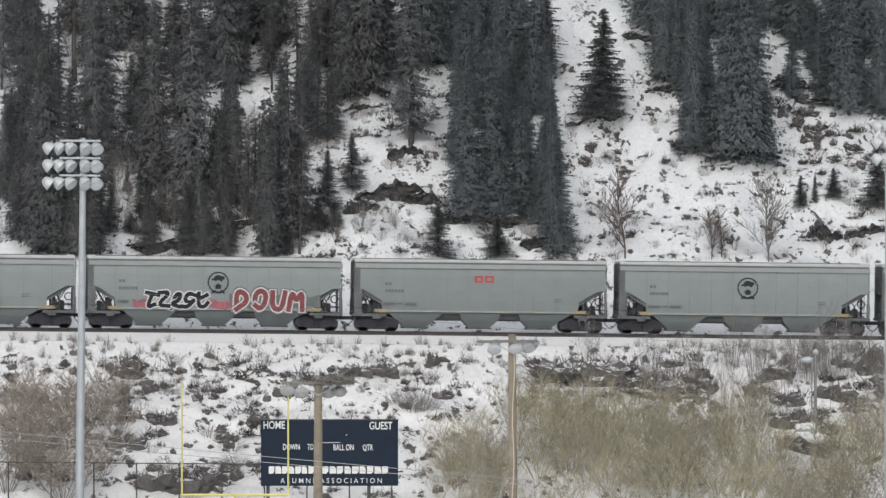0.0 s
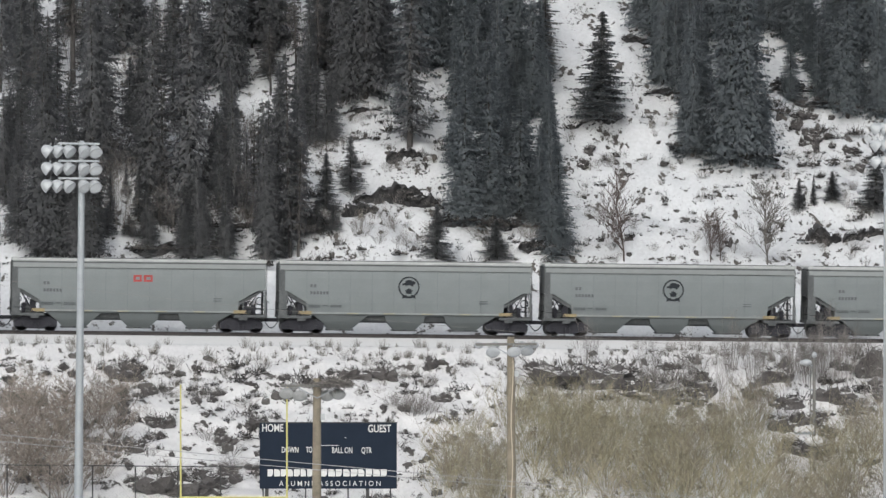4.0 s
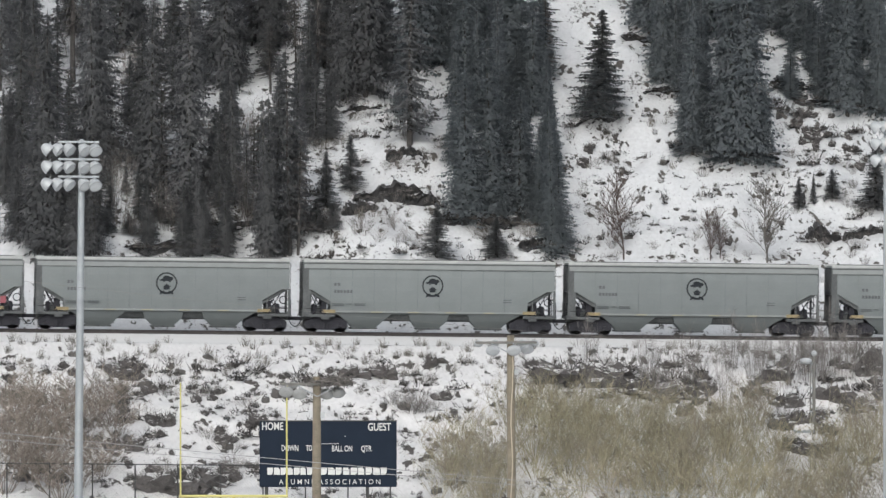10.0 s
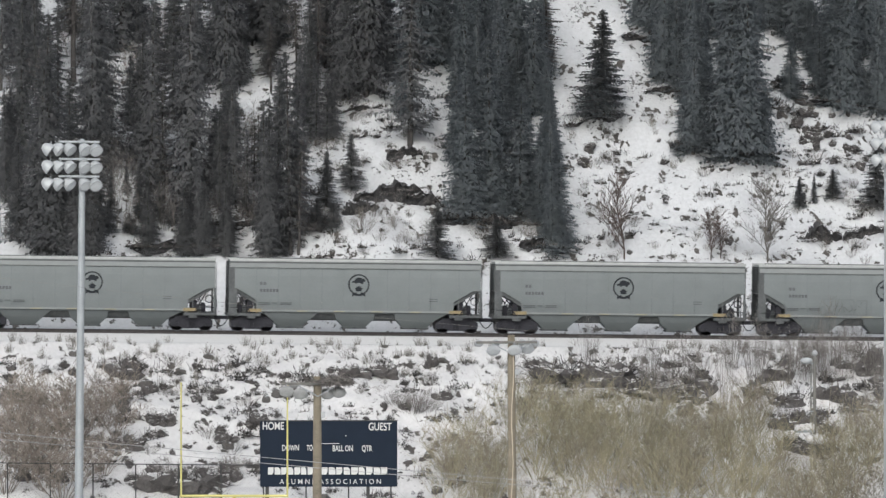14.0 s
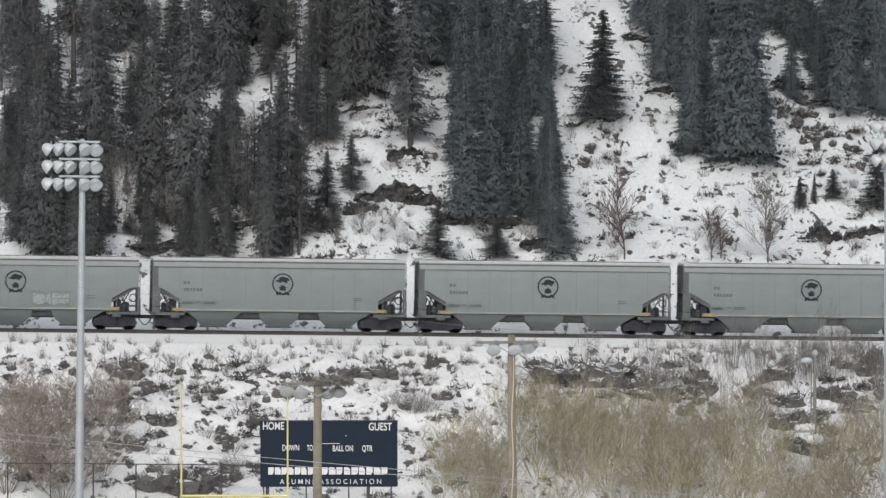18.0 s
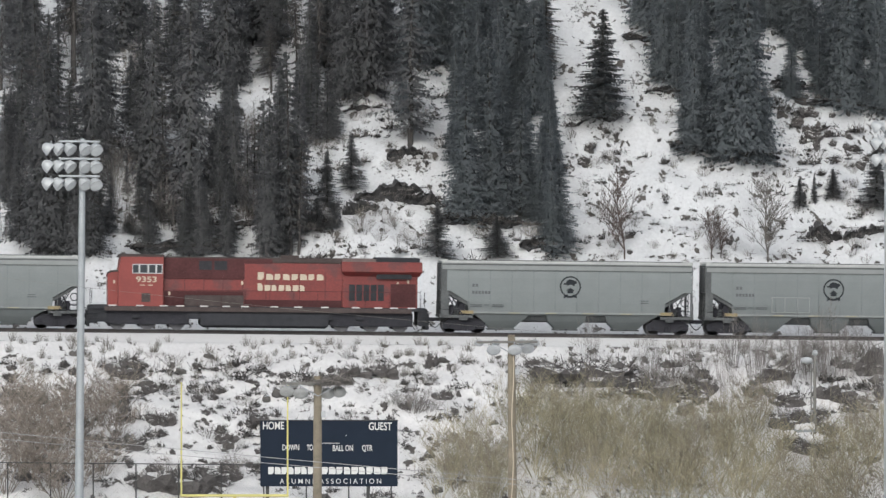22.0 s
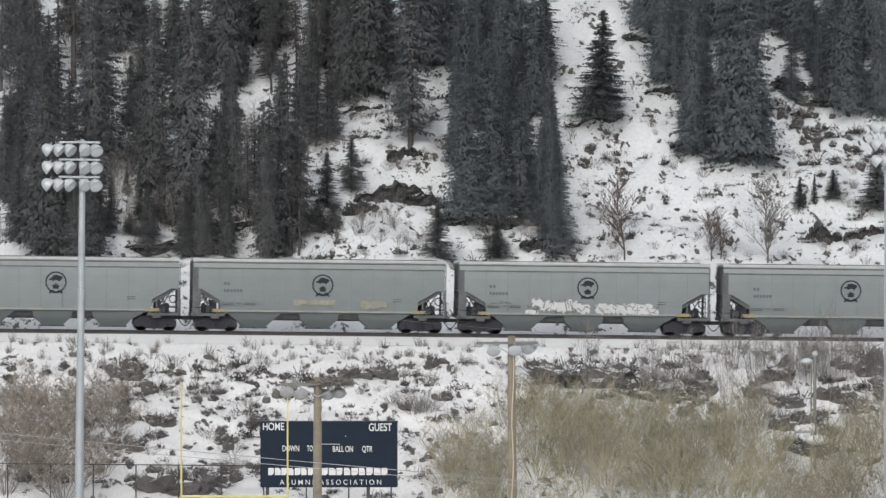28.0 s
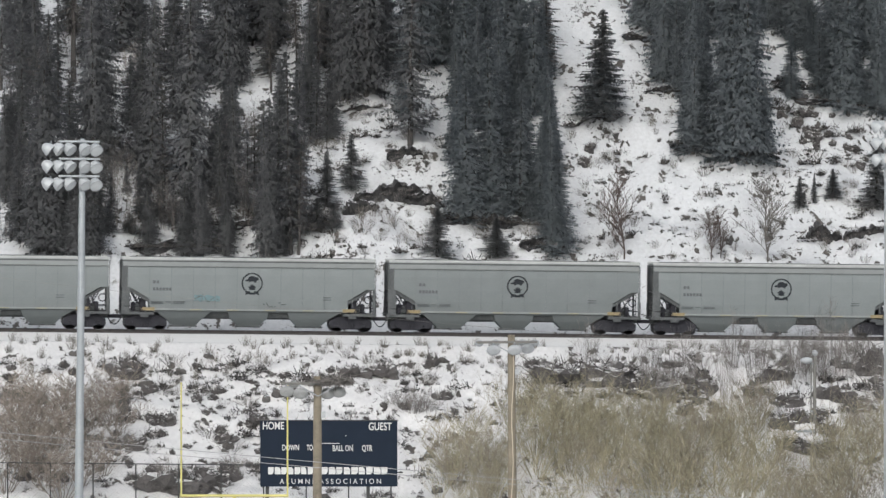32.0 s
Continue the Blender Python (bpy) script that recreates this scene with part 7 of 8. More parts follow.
SCRUB_C = ((-4.3, 386.4, 0.59, 0.9), (-13.3, 401.9, 1.29, 1.1), (-4.6, 395.6, 0.80, 1.4), (-20.4, 400.3, 1.20, 1.2), (-6.6, 387.1, 1.09, 1.2), (-6.6, 395.7, 0.58, 1.0), (-2.8, 394.7, 0.50, 1.2), (-1.5, 392.3, 0.79, 1.1), (-9.4, 394.2, 0.79, 1.3), (-4.0, 390.8, 1.04, 1.2), (-19.0, 394.8, 0.61, 0.9), (-1.7, 400.6, 1.15, 1.3), (-13.8, 404.7, 0.56, 1.2), (-7.4, 397.4, 0.90, 0.9), (-9.1, 390.4, 1.11, 1.1), (-10.0, 404.5, 0.61, 1.0), (-21.5, 402.9, 1.34, 1.2), (-11.0, 393.0, 1.22, 1.2), (-13.7, 398.3, 1.36, 1.4), (-20.3, 389.2, 0.94, 1.0), (-7.6, 399.2, 1.06, 1.1), (-9.8, 404.0, 1.26, 1.4), (-6.1, 398.7, 1.04, 0.9), (-11.0, 398.1, 0.77, 1.0),)
for x, y, s, w in SCRUB_C:
    shrub("scrub", x, y, s, w)
SCRUB_D = ((-21.8, 396.0, 0.59, 0.9), (-15.7, 401.6, 0.50, 1.4), (-22.4, 388.4, 0.72, 0.9), (-13.8, 396.4, 0.51, 1.1), (-23.1, 399.1, 1.02, 1.3), (-19.4, 396.3, 1.33, 1.0), (-20.6, 400.0, 1.21, 1.0), (-9.1, 387.7, 0.92, 0.9), (-12.5, 398.9, 0.78, 1.2), (-1.9, 391.4, 0.81, 1.3), (-11.7, 401.3, 0.97, 1.0), (-18.6, 397.4, 0.78, 0.8), (-15.8, 387.0, 0.81, 1.0), (-13.4, 391.9, 0.80, 1.0), (-10.2, 398.4, 0.99, 1.1), (-7.5, 397.4, 0.94, 0.9), (-12.5, 395.8, 0.50, 0.9), (-13.4, 390.7, 1.14, 1.3), (-6.0, 388.2, 0.57, 0.9), (-20.6, 389.6, 0.56, 1.0), (-20.6, 388.4, 0.57, 0.9), (-10.3, 393.0, 0.50, 1.1), (-11.6, 394.6, 0.81, 1.3), (-5.5, 389.6, 0.65, 0.8),)
for x, y, s, w in SCRUB_D:
    shrub("scrub", x, y, s, w)
SCRUB_E = ((14.8, 411.7, 1.23, 1.1), (20.0, 404.1, 1.37, 1.2), (10.9, 405.0, 1.24, 0.9), (23.3, 408.8, 1.10, 0.9), (22.6, 409.2, 1.38, 1.3), (15.3, 406.6, 1.02, 0.9), (21.0, 403.2, 0.71, 0.8), (14.7, 411.1, 0.99, 1.0), (8.9, 405.2, 1.16, 1.4), (8.3, 408.9, 1.21, 1.3), (13.7, 410.0, 0.94, 1.1), (25.2, 406.3, 1.54, 1.3), (13.3, 407.0, 1.52, 1.2), (13.1, 410.4, 1.37, 1.0), (10.0, 409.8, 1.30, 1.2), (24.6, 406.8, 1.04, 1.3), (6.9, 407.3, 1.78, 1.0), (7.6, 410.7, 0.70, 1.2), (12.7, 405.1, 1.52, 0.8), (11.0, 410.2, 0.83, 0.8), (9.7, 409.0, 1.01, 1.1), (26.3, 411.2, 0.74, 1.3), (10.3, 407.9, 0.86, 1.3), (24.6, 407.4, 0.73, 1.0),)
for x, y, s, w in SCRUB_E:
    shrub("scrub", x, y, s, w)
SCRUB_F = ((18.3, 401.3, 0.73, 1.0), (3.9, 404.0, 1.33, 1.0), (13.6, 407.1, 1.18, 1.1), (10.7, 398.8, 0.74, 0.8), (16.5, 398.5, 0.61, 1.0), (22.6, 402.3, 0.84, 0.9), (8.7, 400.3, 1.47, 1.2), (24.9, 404.5, 0.61, 1.0), (11.6, 409.9, 0.62, 1.3), (23.8, 408.8, 0.62, 1.4), (6.6, 406.3, 0.69, 0.9), (3.1, 403.1, 1.27, 0.8), (14.3, 407.7, 1.28, 1.3), (22.3, 401.9, 0.64, 1.2), (3.5, 397.9, 0.75, 1.3), (8.4, 398.6, 0.92, 0.9), (13.8, 404.2, 0.65, 1.1), (14.2, 399.8, 0.78, 1.2), (6.8, 401.6, 0.70, 1.3), (7.1, 406.3, 0.61, 1.0), (15.3, 406.6, 0.63, 1.3), (10.0, 407.5, 0.83, 1.3), (18.6, 396.1, 0.98, 1.0), (14.6, 408.9, 1.14, 1.3),)
for x, y, s, w in SCRUB_F:
    shrub("scrub", x, y, s, w)
SCRUB_G = ((29.0, 438.0, 0.85, 1.3), (16.1, 440.9, 0.45, 1.4), (21.3, 444.7, 1.28, 1.2), (13.9, 436.5, 0.83, 1.2), (29.2, 444.9, 0.52, 1.1), (14.1, 440.3, 0.68, 0.9), (13.1, 446.1, 0.77, 1.3), (26.4, 437.8, 0.76, 1.3), (17.2, 443.3, 1.17, 1.0), (23.2, 441.4, 0.41, 1.1), (26.4, 437.4, 0.62, 1.3), (10.2, 436.5, 0.89, 1.3), (19.3, 440.3, 1.06, 0.9), (13.5, 438.9, 1.13, 0.9), (21.6, 441.4, 0.54, 1.3), (15.5, 437.4, 0.62, 0.9), (31.5, 447.8, 0.42, 0.8), (18.2, 448.1, 0.45, 1.4), (15.0, 438.5, 0.48, 0.8), (10.6, 446.6, 1.23, 1.1), (16.0, 447.7, 0.84, 1.0), (14.0, 443.4, 0.92, 1.0), (22.3, 444.3, 0.76, 0.8), (28.9, 436.5, 0.77, 1.1),)
for x, y, s, w in SCRUB_G:
    shrub("scrub", x, y, s, w)
SCRUB_H = ((18.0, 438.6, 0.77, 1.2), (19.5, 442.7, 0.94, 0.9), (17.6, 444.5, 0.47, 1.3), (16.3, 439.2, 0.41, 1.4), (19.6, 438.8, 0.42, 1.2), (27.8, 445.1, 0.42, 1.0), (26.0, 438.9, 0.41, 1.0), (30.1, 445.3, 0.42, 1.3), (27.6, 442.2, 0.90, 1.3), (28.5, 446.1, 0.94, 1.4), (26.8, 441.3, 0.60, 1.4), (30.6, 437.5, 0.70, 1.3), (28.6, 441.5, 0.44, 1.2), (13.1, 444.5, 0.76, 1.1), (23.3, 438.5, 1.23, 1.0), (30.9, 445.5, 0.57, 1.3), (31.0, 442.9, 1.02, 1.3), (16.5, 440.5, 1.21, 0.8), (12.1, 437.0, 0.76, 1.1), (27.0, 442.4, 0.44, 1.0), (26.0, 440.5, 0.69, 0.8), (32.3, 448.4, 0.52, 1.3), (29.7, 439.3, 0.59, 1.2), (24.2, 441.4, 1.01, 1.1),)
for x, y, s, w in SCRUB_H:
    shrub("scrub", x, y, s, w)
SCRUB_I = ((-1.6, 447.7, 1.10, 0.9), (-6.2, 443.6, 0.51, 1.3), (-5.2, 444.9, 0.60, 1.1), (-0.8, 448.3, 0.84, 1.4), (-5.3, 449.0, 0.57, 0.9), (-7.5, 437.0, 1.35, 0.8), (0.9, 442.3, 0.57, 1.3), (-6.1, 442.9, 0.98, 1.2), (-4.5, 449.0, 0.93, 1.0), (-1.5, 441.1, 0.50, 1.2), (2.6, 445.4, 0.87, 1.0), (1.8, 447.6, 0.52, 1.1), (-2.8, 443.5, 0.57, 1.4), (-1.8, 445.9, 1.06, 0.8), (1.5, 440.3, 0.60, 1.1), (-7.0, 440.0, 1.36, 1.2), (2.5, 444.4, 1.22, 1.3), (1.9, 444.1, 0.81, 0.8), (2.7, 450.4, 0.88, 1.2), (-5.2, 446.6, 0.63, 0.8), (-3.1, 445.4, 1.03, 1.2), (1.7, 439.6, 0.60, 1.2), (-0.6, 440.6, 0.54, 1.0), (-0.9, 447.1, 1.28, 1.0),)
for x, y, s, w in SCRUB_I:
    shrub("scrub", x, y, s, w)
SCRUB_J = ((4.5, 437.8, 1.26, 1.4), (8.8, 437.1, 1.17, 1.4), (-5.8, 436.9, 0.97, 1.4), (-7.2, 434.7, 0.96, 1.1), (-5.3, 435.2, 0.80, 0.9), (7.5, 435.1, 0.55, 1.2), (2.3, 433.5, 1.37, 1.3), (-6.8, 435.8, 0.54, 1.3), (-6.4, 434.7, 0.91, 1.2), (8.3, 434.9, 1.05, 1.2), (1.6, 436.2, 0.50, 0.9), (4.1, 436.6, 0.75, 1.3), (-1.3, 434.2, 1.13, 1.3), (-3.8, 434.4, 0.77, 1.2), (-6.2, 436.4, 0.60, 1.3), (5.7, 437.0, 0.90, 1.1), (1.5, 437.1, 0.66, 1.4), (7.5, 437.6, 0.53, 1.3), (-0.3, 434.0, 0.90, 1.2), (7.9, 437.4, 1.21, 1.0), (-6.4, 436.1, 0.81, 1.3), (1.9, 433.0, 0.56, 1.0), (2.0, 435.6, 1.00, 1.1), (-6.1, 434.7, 1.12, 0.8),)
for x, y, s, w in SCRUB_J:
    shrub("scrub", x, y, s, w)
SCRUB_L = ((-10.6, 438.4, 1.14, 1.2), (-21.3, 437.8, 0.71, 1.2), (-16.6, 434.8, 0.66, 1.2), (-21.2, 437.9, 0.67, 0.9), (-24.1, 438.1, 1.56, 1.0), (-11.8, 437.5, 0.94, 1.0), (-8.0, 436.5, 1.54, 1.3), (-9.6, 437.5, 1.58, 1.2), (-15.5, 437.1, 0.87, 1.4), (-7.4, 434.4, 0.64, 1.1), (-13.0, 438.1, 1.43, 1.3), (-25.0, 436.8, 1.14, 1.3), (-6.9, 436.4, 1.35, 1.2), (-20.0, 436.5, 0.63, 0.8), (-18.6, 438.0, 0.68, 1.0), (-24.7, 437.5, 0.71, 1.4), (-18.8, 435.4, 0.97, 1.4), (-10.7, 433.1, 1.40, 1.2), (-9.4, 436.7, 1.05, 1.0), (-8.4, 436.4, 1.60, 0.9), (-20.6, 433.0, 1.01, 0.9), (-24.9, 433.5, 0.68, 1.1), (-10.3, 436.5, 0.91, 0.9), (-8.3, 435.6, 1.12, 1.0),)
for x, y, s, w in SCRUB_L:
    shrub("scrub", x, y, s, w)
SCRUB_M = ((25.1, 441.6, 0.34, 1.0), (25.6, 437.1, 0.54, 1.2), (29.5, 438.9, 0.97, 1.0), (28.2, 438.8, 0.59, 1.2), (14.0, 445.7, 0.30, 1.3), (18.2, 439.5, 0.49, 1.3), (25.7, 441.5, 0.64, 0.9), (30.6, 444.9, 0.90, 1.1), (12.3, 434.4, 0.35, 1.2), (15.8, 444.2, 0.78, 1.3), (28.7, 439.2, 0.64, 0.9), (31.6, 443.4, 0.64, 0.8), (16.5, 440.3, 0.51, 1.0), (18.4, 444.4, 0.65, 1.0), (12.4, 442.6, 0.67, 1.2), (19.0, 443.5, 0.63, 1.2), (19.3, 434.3, 0.44, 1.1), (10.8, 443.9, 0.35, 0.9), (14.0, 445.1, 0.91, 1.2), (20.1, 439.3, 0.39, 1.3), (25.6, 441.3, 0.30, 0.8), (10.3, 438.1, 0.30, 1.1), (20.9, 441.1, 0.40, 1.4), (29.8, 437.8, 0.56, 1.4),)
for x, y, s, w in SCRUB_M:
    shrub("scrub", x, y, s, w)
SCRUB_N = ((-24.5, 407.8, 0.54, 0.9), (-27.6, 407.2, 0.91, 0.9), (-27.7, 407.5, 0.76, 1.3), (-23.8, 401.0, 0.60, 1.3), (-26.7, 404.6, 0.83, 0.9), (-25.3, 407.5, 1.13, 0.9), (-24.1, 408.6, 0.50, 1.1), (-23.7, 403.7, 0.60, 1.1), (-26.5, 403.8, 0.62, 0.9), (-22.8, 411.4, 0.54, 1.0), (-26.5, 404.8, 0.79, 0.9), (-24.0, 403.0, 0.56, 0.9), (-27.6, 405.6, 0.94, 1.2), (-27.1, 400.6, 1.26, 1.1), (-27.4, 409.7, 1.03, 0.8), (-25.0, 403.4, 0.50, 0.9),)
for x, y, s, w in SCRUB_N:
    shrub("scrub", x, y, s, w)
SCRUB_O = ((-17.3, 408.7, 0.70, 1.3), (-13.7, 411.3, 0.52, 0.9), (-16.4, 404.9, 0.41, 1.0), (-7.5, 404.1, 0.36, 1.2), (-7.3, 410.2, 0.36, 1.0), (-15.1, 406.2, 0.78, 1.2), (-13.1, 405.1, 0.75, 1.1), (-12.0, 407.5, 0.36, 1.2), (-6.3, 408.3, 0.54, 1.3), (-8.5, 406.6, 0.72, 1.2), (-12.4, 405.1, 0.76, 0.8), (0.7, 410.7, 0.72, 1.2), (-4.6, 409.6, 0.41, 0.9), (-20.0, 410.2, 0.38, 1.3), (-10.5, 405.6, 0.79, 1.1), (-19.0, 404.9, 0.36, 1.1), (-2.9, 411.0, 0.40, 1.2), (-20.8, 405.6, 0.63, 1.1), (-4.5, 410.8, 0.70, 1.1), (-14.1, 405.5, 0.48, 0.8), (-6.4, 411.2, 0.53, 0.9), (-13.4, 407.7, 0.60, 1.2), (-14.6, 409.8, 0.65, 0.8), (-9.4, 406.5, 0.56, 0.8),)
for x, y, s, w in SCRUB_O:
    shrub("scrub", x, y, s, w)
SCRUB_R = ((-21.6, 393.1, 0.72, 1.2), (-1.4, 391.3, 0.49, 1.4), (-17.7, 401.3, 0.47, 0.8), (-10.6, 395.0, 0.39, 1.2), (-13.0, 391.9, 0.73, 1.3), (-7.4, 402.8, 0.58, 1.2), (-18.9, 397.7, 0.54, 1.0), (-21.4, 399.0, 0.48, 1.3), (-1.6, 389.5, 0.81, 1.4), (-11.9, 393.3, 0.35, 1.2), (-4.2, 398.5, 0.60, 0.9), (-1.9, 397.6, 0.51, 0.9), (-4.3, 387.9, 0.48, 1.1), (-17.2, 390.6, 0.61, 1.3), (-23.0, 394.8, 0.87, 0.8), (-9.1, 397.5, 0.37, 1.0), (-1.1, 400.6, 0.52, 1.3), (-20.6, 404.0, 0.59, 1.2), (-22.7, 389.9, 0.71, 1.2), (-18.3, 387.7, 0.40, 1.4), (-11.5, 387.1, 0.56, 1.2), (-1.8, 397.4, 0.44, 1.4), (-0.1, 402.8, 0.78, 1.3), (-18.4, 400.2, 0.36, 1.3),)
for x, y, s, w in SCRUB_R:
    shrub("scrub", x, y, s, w)
SCRUB_T = ((11.2, 437.2, 0.58, 1.4), (11.9, 437.4, 0.31, 0.9), (28.5, 444.6, 0.55, 1.4), (20.1, 440.7, 0.64, 1.2), (30.5, 438.1, 0.41, 0.8), (28.6, 438.7, 0.32, 1.2), (15.6, 440.9, 0.32, 0.8), (19.5, 438.2, 0.53, 1.3), (29.0, 438.5, 0.34, 1.3), (26.1, 444.8, 0.30, 1.3), (13.0, 436.0, 0.67, 1.1), (21.4, 443.3, 0.31, 1.3), (23.4, 442.5, 0.33, 0.8), (26.4, 442.4, 0.30, 1.3), (16.9, 443.5, 0.46, 1.0), (21.0, 440.2, 0.45, 1.0), (19.7, 434.5, 0.33, 1.1), (19.7, 440.5, 0.37, 1.2), (30.4, 444.9, 0.41, 1.4), (9.6, 438.1, 0.38, 1.1), (25.6, 442.5, 0.31, 1.2), (30.8, 439.9, 0.66, 1.1), (24.2, 439.5, 0.56, 1.2), (24.2, 438.7, 0.34, 1.3),)
for x, y, s, w in SCRUB_T:
    shrub("scrub", x, y, s, w)
SCRUB_U = ((-1.2, 443.4, 0.54, 1.0), (-4.7, 439.1, 0.34, 1.0), (-1.3, 443.4, 0.31, 1.0), (0.7, 449.6, 0.46, 0.9), (-6.2, 437.4, 0.43, 1.1), (-5.4, 449.5, 0.47, 1.4), (1.8, 445.4, 0.47, 0.9), (1.3, 449.8, 0.38, 0.9), (-0.4, 439.6, 0.43, 1.0), (2.1, 450.4, 0.63, 1.0), (1.7, 447.2, 0.70, 1.3), (-3.3, 448.4, 0.54, 0.8), (-1.1, 447.3, 0.56, 0.9), (-0.2, 447.2, 0.51, 1.2), (-4.7, 447.4, 0.59, 1.2), (1.9, 450.9, 0.41, 1.0), (1.2, 443.0, 0.38, 0.9), (-2.3, 446.6, 0.30, 1.2), (1.4, 445.0, 0.44, 1.3), (1.4, 438.8, 0.61, 0.9), (-3.0, 446.7, 0.65, 1.3), (1.1, 449.0, 0.35, 1.4), (-3.5, 443.7, 0.43, 1.2), (-6.6, 439.9, 0.73, 1.2),)
for x, y, s, w in SCRUB_U:
    shrub("scrub", x, y, s, w)
WEST_SAPLINGS = ((-20.1, 441.0, 0.91, 1.0), (-10.6, 443.9, 1.18, 1.0), (-11.6, 437.8, 1.18, 1.1), (-11.7, 456.0, 0.90, 1.1), (-25.6, 438.5, 1.16, 0.8), (-9.0, 440.8, 0.91, 0.9), (-13.1, 443.5, 1.09, 1.1), (-20.9, 437.8, 1.28, 1.1), (-17.8, 451.8, 1.05, 0.9), (-12.7, 456.1, 0.95, 0.8), (-24.6, 449.2, 1.07, 1.0), (-19.8, 436.7, 1.05, 1.1), (-20.1, 450.1, 0.88, 1.0), (-15.3, 437.7, 1.05, 1.0), (-24.1, 436.6, 0.84, 0.9), (-5.9, 453.9, 1.28, 1.1), (-25.9, 447.4, 1.20, 1.1), (-16.3, 438.7, 1.01, 1.0), (-25.9, 443.2, 0.91, 1.0), (-20.9, 457.7, 1.02, 0.9), (-16.1, 457.2, 1.02, 0.9), (-19.9, 442.1, 1.17, 0.9), (-18.1, 451.1, 1.10, 1.0), (-21.9, 455.0, 1.15, 0.9),)
for x, y, s, w in WEST_SAPLINGS:
    shrub("tall", x, y, s, w)
rnd = random.Random(77)
for i in range(42):
    x, y = rnd.uniform(-27, 4), 382 + 29.5 * rnd.random()
    boulder(x, y, 0.12 + 0.3 * rnd.random() ** 2, rnd.uniform(0.8, 1.4))
for i in range(22):
    x, y = rnd.uniform(2, 29), 392 + 20 * rnd.random()
    boulder(x, y, 0.15 + 0.5 * rnd.random() ** 2, rnd.uniform(0.8, 1.5))
for i in range(290):
    x, y = rnd.uniform(-28, 30), 414.0 - 9.5 * rnd.random() ** 1.5
    shrub("grass", x, y, rnd.uniform(0.4, 1.15), 0.75)
rnd = random.Random(20)
for i in range(60):
    x, y = rnd.uniform(10.5, 31), rnd.uniform(431, 446)
    shrub("brush", x, y, rnd.uniform(0.3, 0.75), 0.8)
rnd = random.Random(21)
for i in range(90):
    x, y = rnd.uniform(-26, 36), 429 + 26 * rnd.random()
    shrub("grass", x, y, rnd.uniform(0.5, 1.2), 0.9)
for i in range(120):
    x, y = rnd.uniform(6, 36), 429 + 24 * rnd.random()
    shrub("speck", x, y, 0.25 + 0.4 * rnd.random() ** 2, rnd.uniform(0.9, 1.5))
for i in range(60):
    x, y = rnd.uniform(-10, 4), 429 + 20 * rnd.random()
    shrub("speck", x, y, 0.25 + 0.4 * rnd.random() ** 2, rnd.uniform(0.9, 1.5))
for i in range(130):
    x, y = rnd.uniform(-27, 5), 386 + 25 * rnd.random()
    shrub("speck", x, y, 0.25 + 0.45 * rnd.random() ** 2, rnd.uniform(0.9, 1.5))
join_hillside()

# ---- sports field things ----
def light_pole(x, y, top, lean, lamps=(-1.68, -1.16, -0.62, 0.13, 0.66)):
    """A tall steel floodlight pole with three rows of five floodlights."""
    p = thing("floodlight_pole", "tall galvanised steel floodlight pole with three rows of lamps", "floodlight", "floodlight poles", pose(x, y, 0, 0, lean, 0))
    part("pole", rod((0, 0, 0), (0, 0, top), 0.235, 0.145, 20), M_GALV, p)
    part("base_plate", box(-0.4, 0.4, -0.4, 0.4, 0, 0.06, 0.01), M_GALV, p)
    part("pole_cap", rod((0, 0, top), (0, 0, top + 0.1), 0.16, 0.08, 16), M_GALV, p)
    for row in range(3):
        z = top - 0.05 - 0.86 * row
        part("crossarm", box(lamps[0] + 0.5, lamps[4] + 0.2, -0.3, -0.22, z - 0.05, z + 0.05, 0.01), M_GALV, p)
        for k, dx in enumerate(lamps):
            yaw = 82 - 15 * k
            m = Matrix.Translation((dx, -0.3, z - 0.40)) @ Euler((radians(38), 0, radians(yaw))).to_matrix().to_4x4()
            bm = bmesh.new()
            prof = ((0.09, 0.36), (0.18, 0.31), (0.27, 0.16), (0.32, -0.02), (0.33, -0.14), (0.29, -0.15))
            rings = []
            for r, d in prof:
                rings.append([bm.verts.new(m @ Vector((r * math.cos(a), d, r * math.sin(a)))) for a in [2 * math.pi * j / 18 for j in range(18)]])
            for a, b in zip(rings, rings[1:]):
                for j in range(18):
                    bm.faces.new((a[j], a[(j + 1) % 18], b[(j + 1) % 18], b[j]))
            bm.faces.new(rings[0])
            bmesh.ops.recalc_face_normals(bm, faces=bm.faces)
            lamp = part("floodlight", bm, M_LAMP, p, "grey dome-shaped floodlight")
            bm = bmesh.new()
            bmesh.ops.create_circle(bm, cap_ends=True, segments=18, radius=0.29, matrix=m @ Matrix.Translation((0, -0.13, 0)) @ Matrix.Rotation(radians(90), 4, "X"))
            part("lens", bm, M_LENS, lamp)
            part("bracket", rod(m @ Vector((0, 0.1, 0.25)), (dx * 0.92, -0.26, z), 0.035, seg=8), M_GALV, lamp)
    return p


light_pole(-25.83, 333, 22.15, 0.62)
light_pole(16.58, 345, 23.3, -0.2, (-0.55, -0.1, 0.4, 0.95, 1.4))


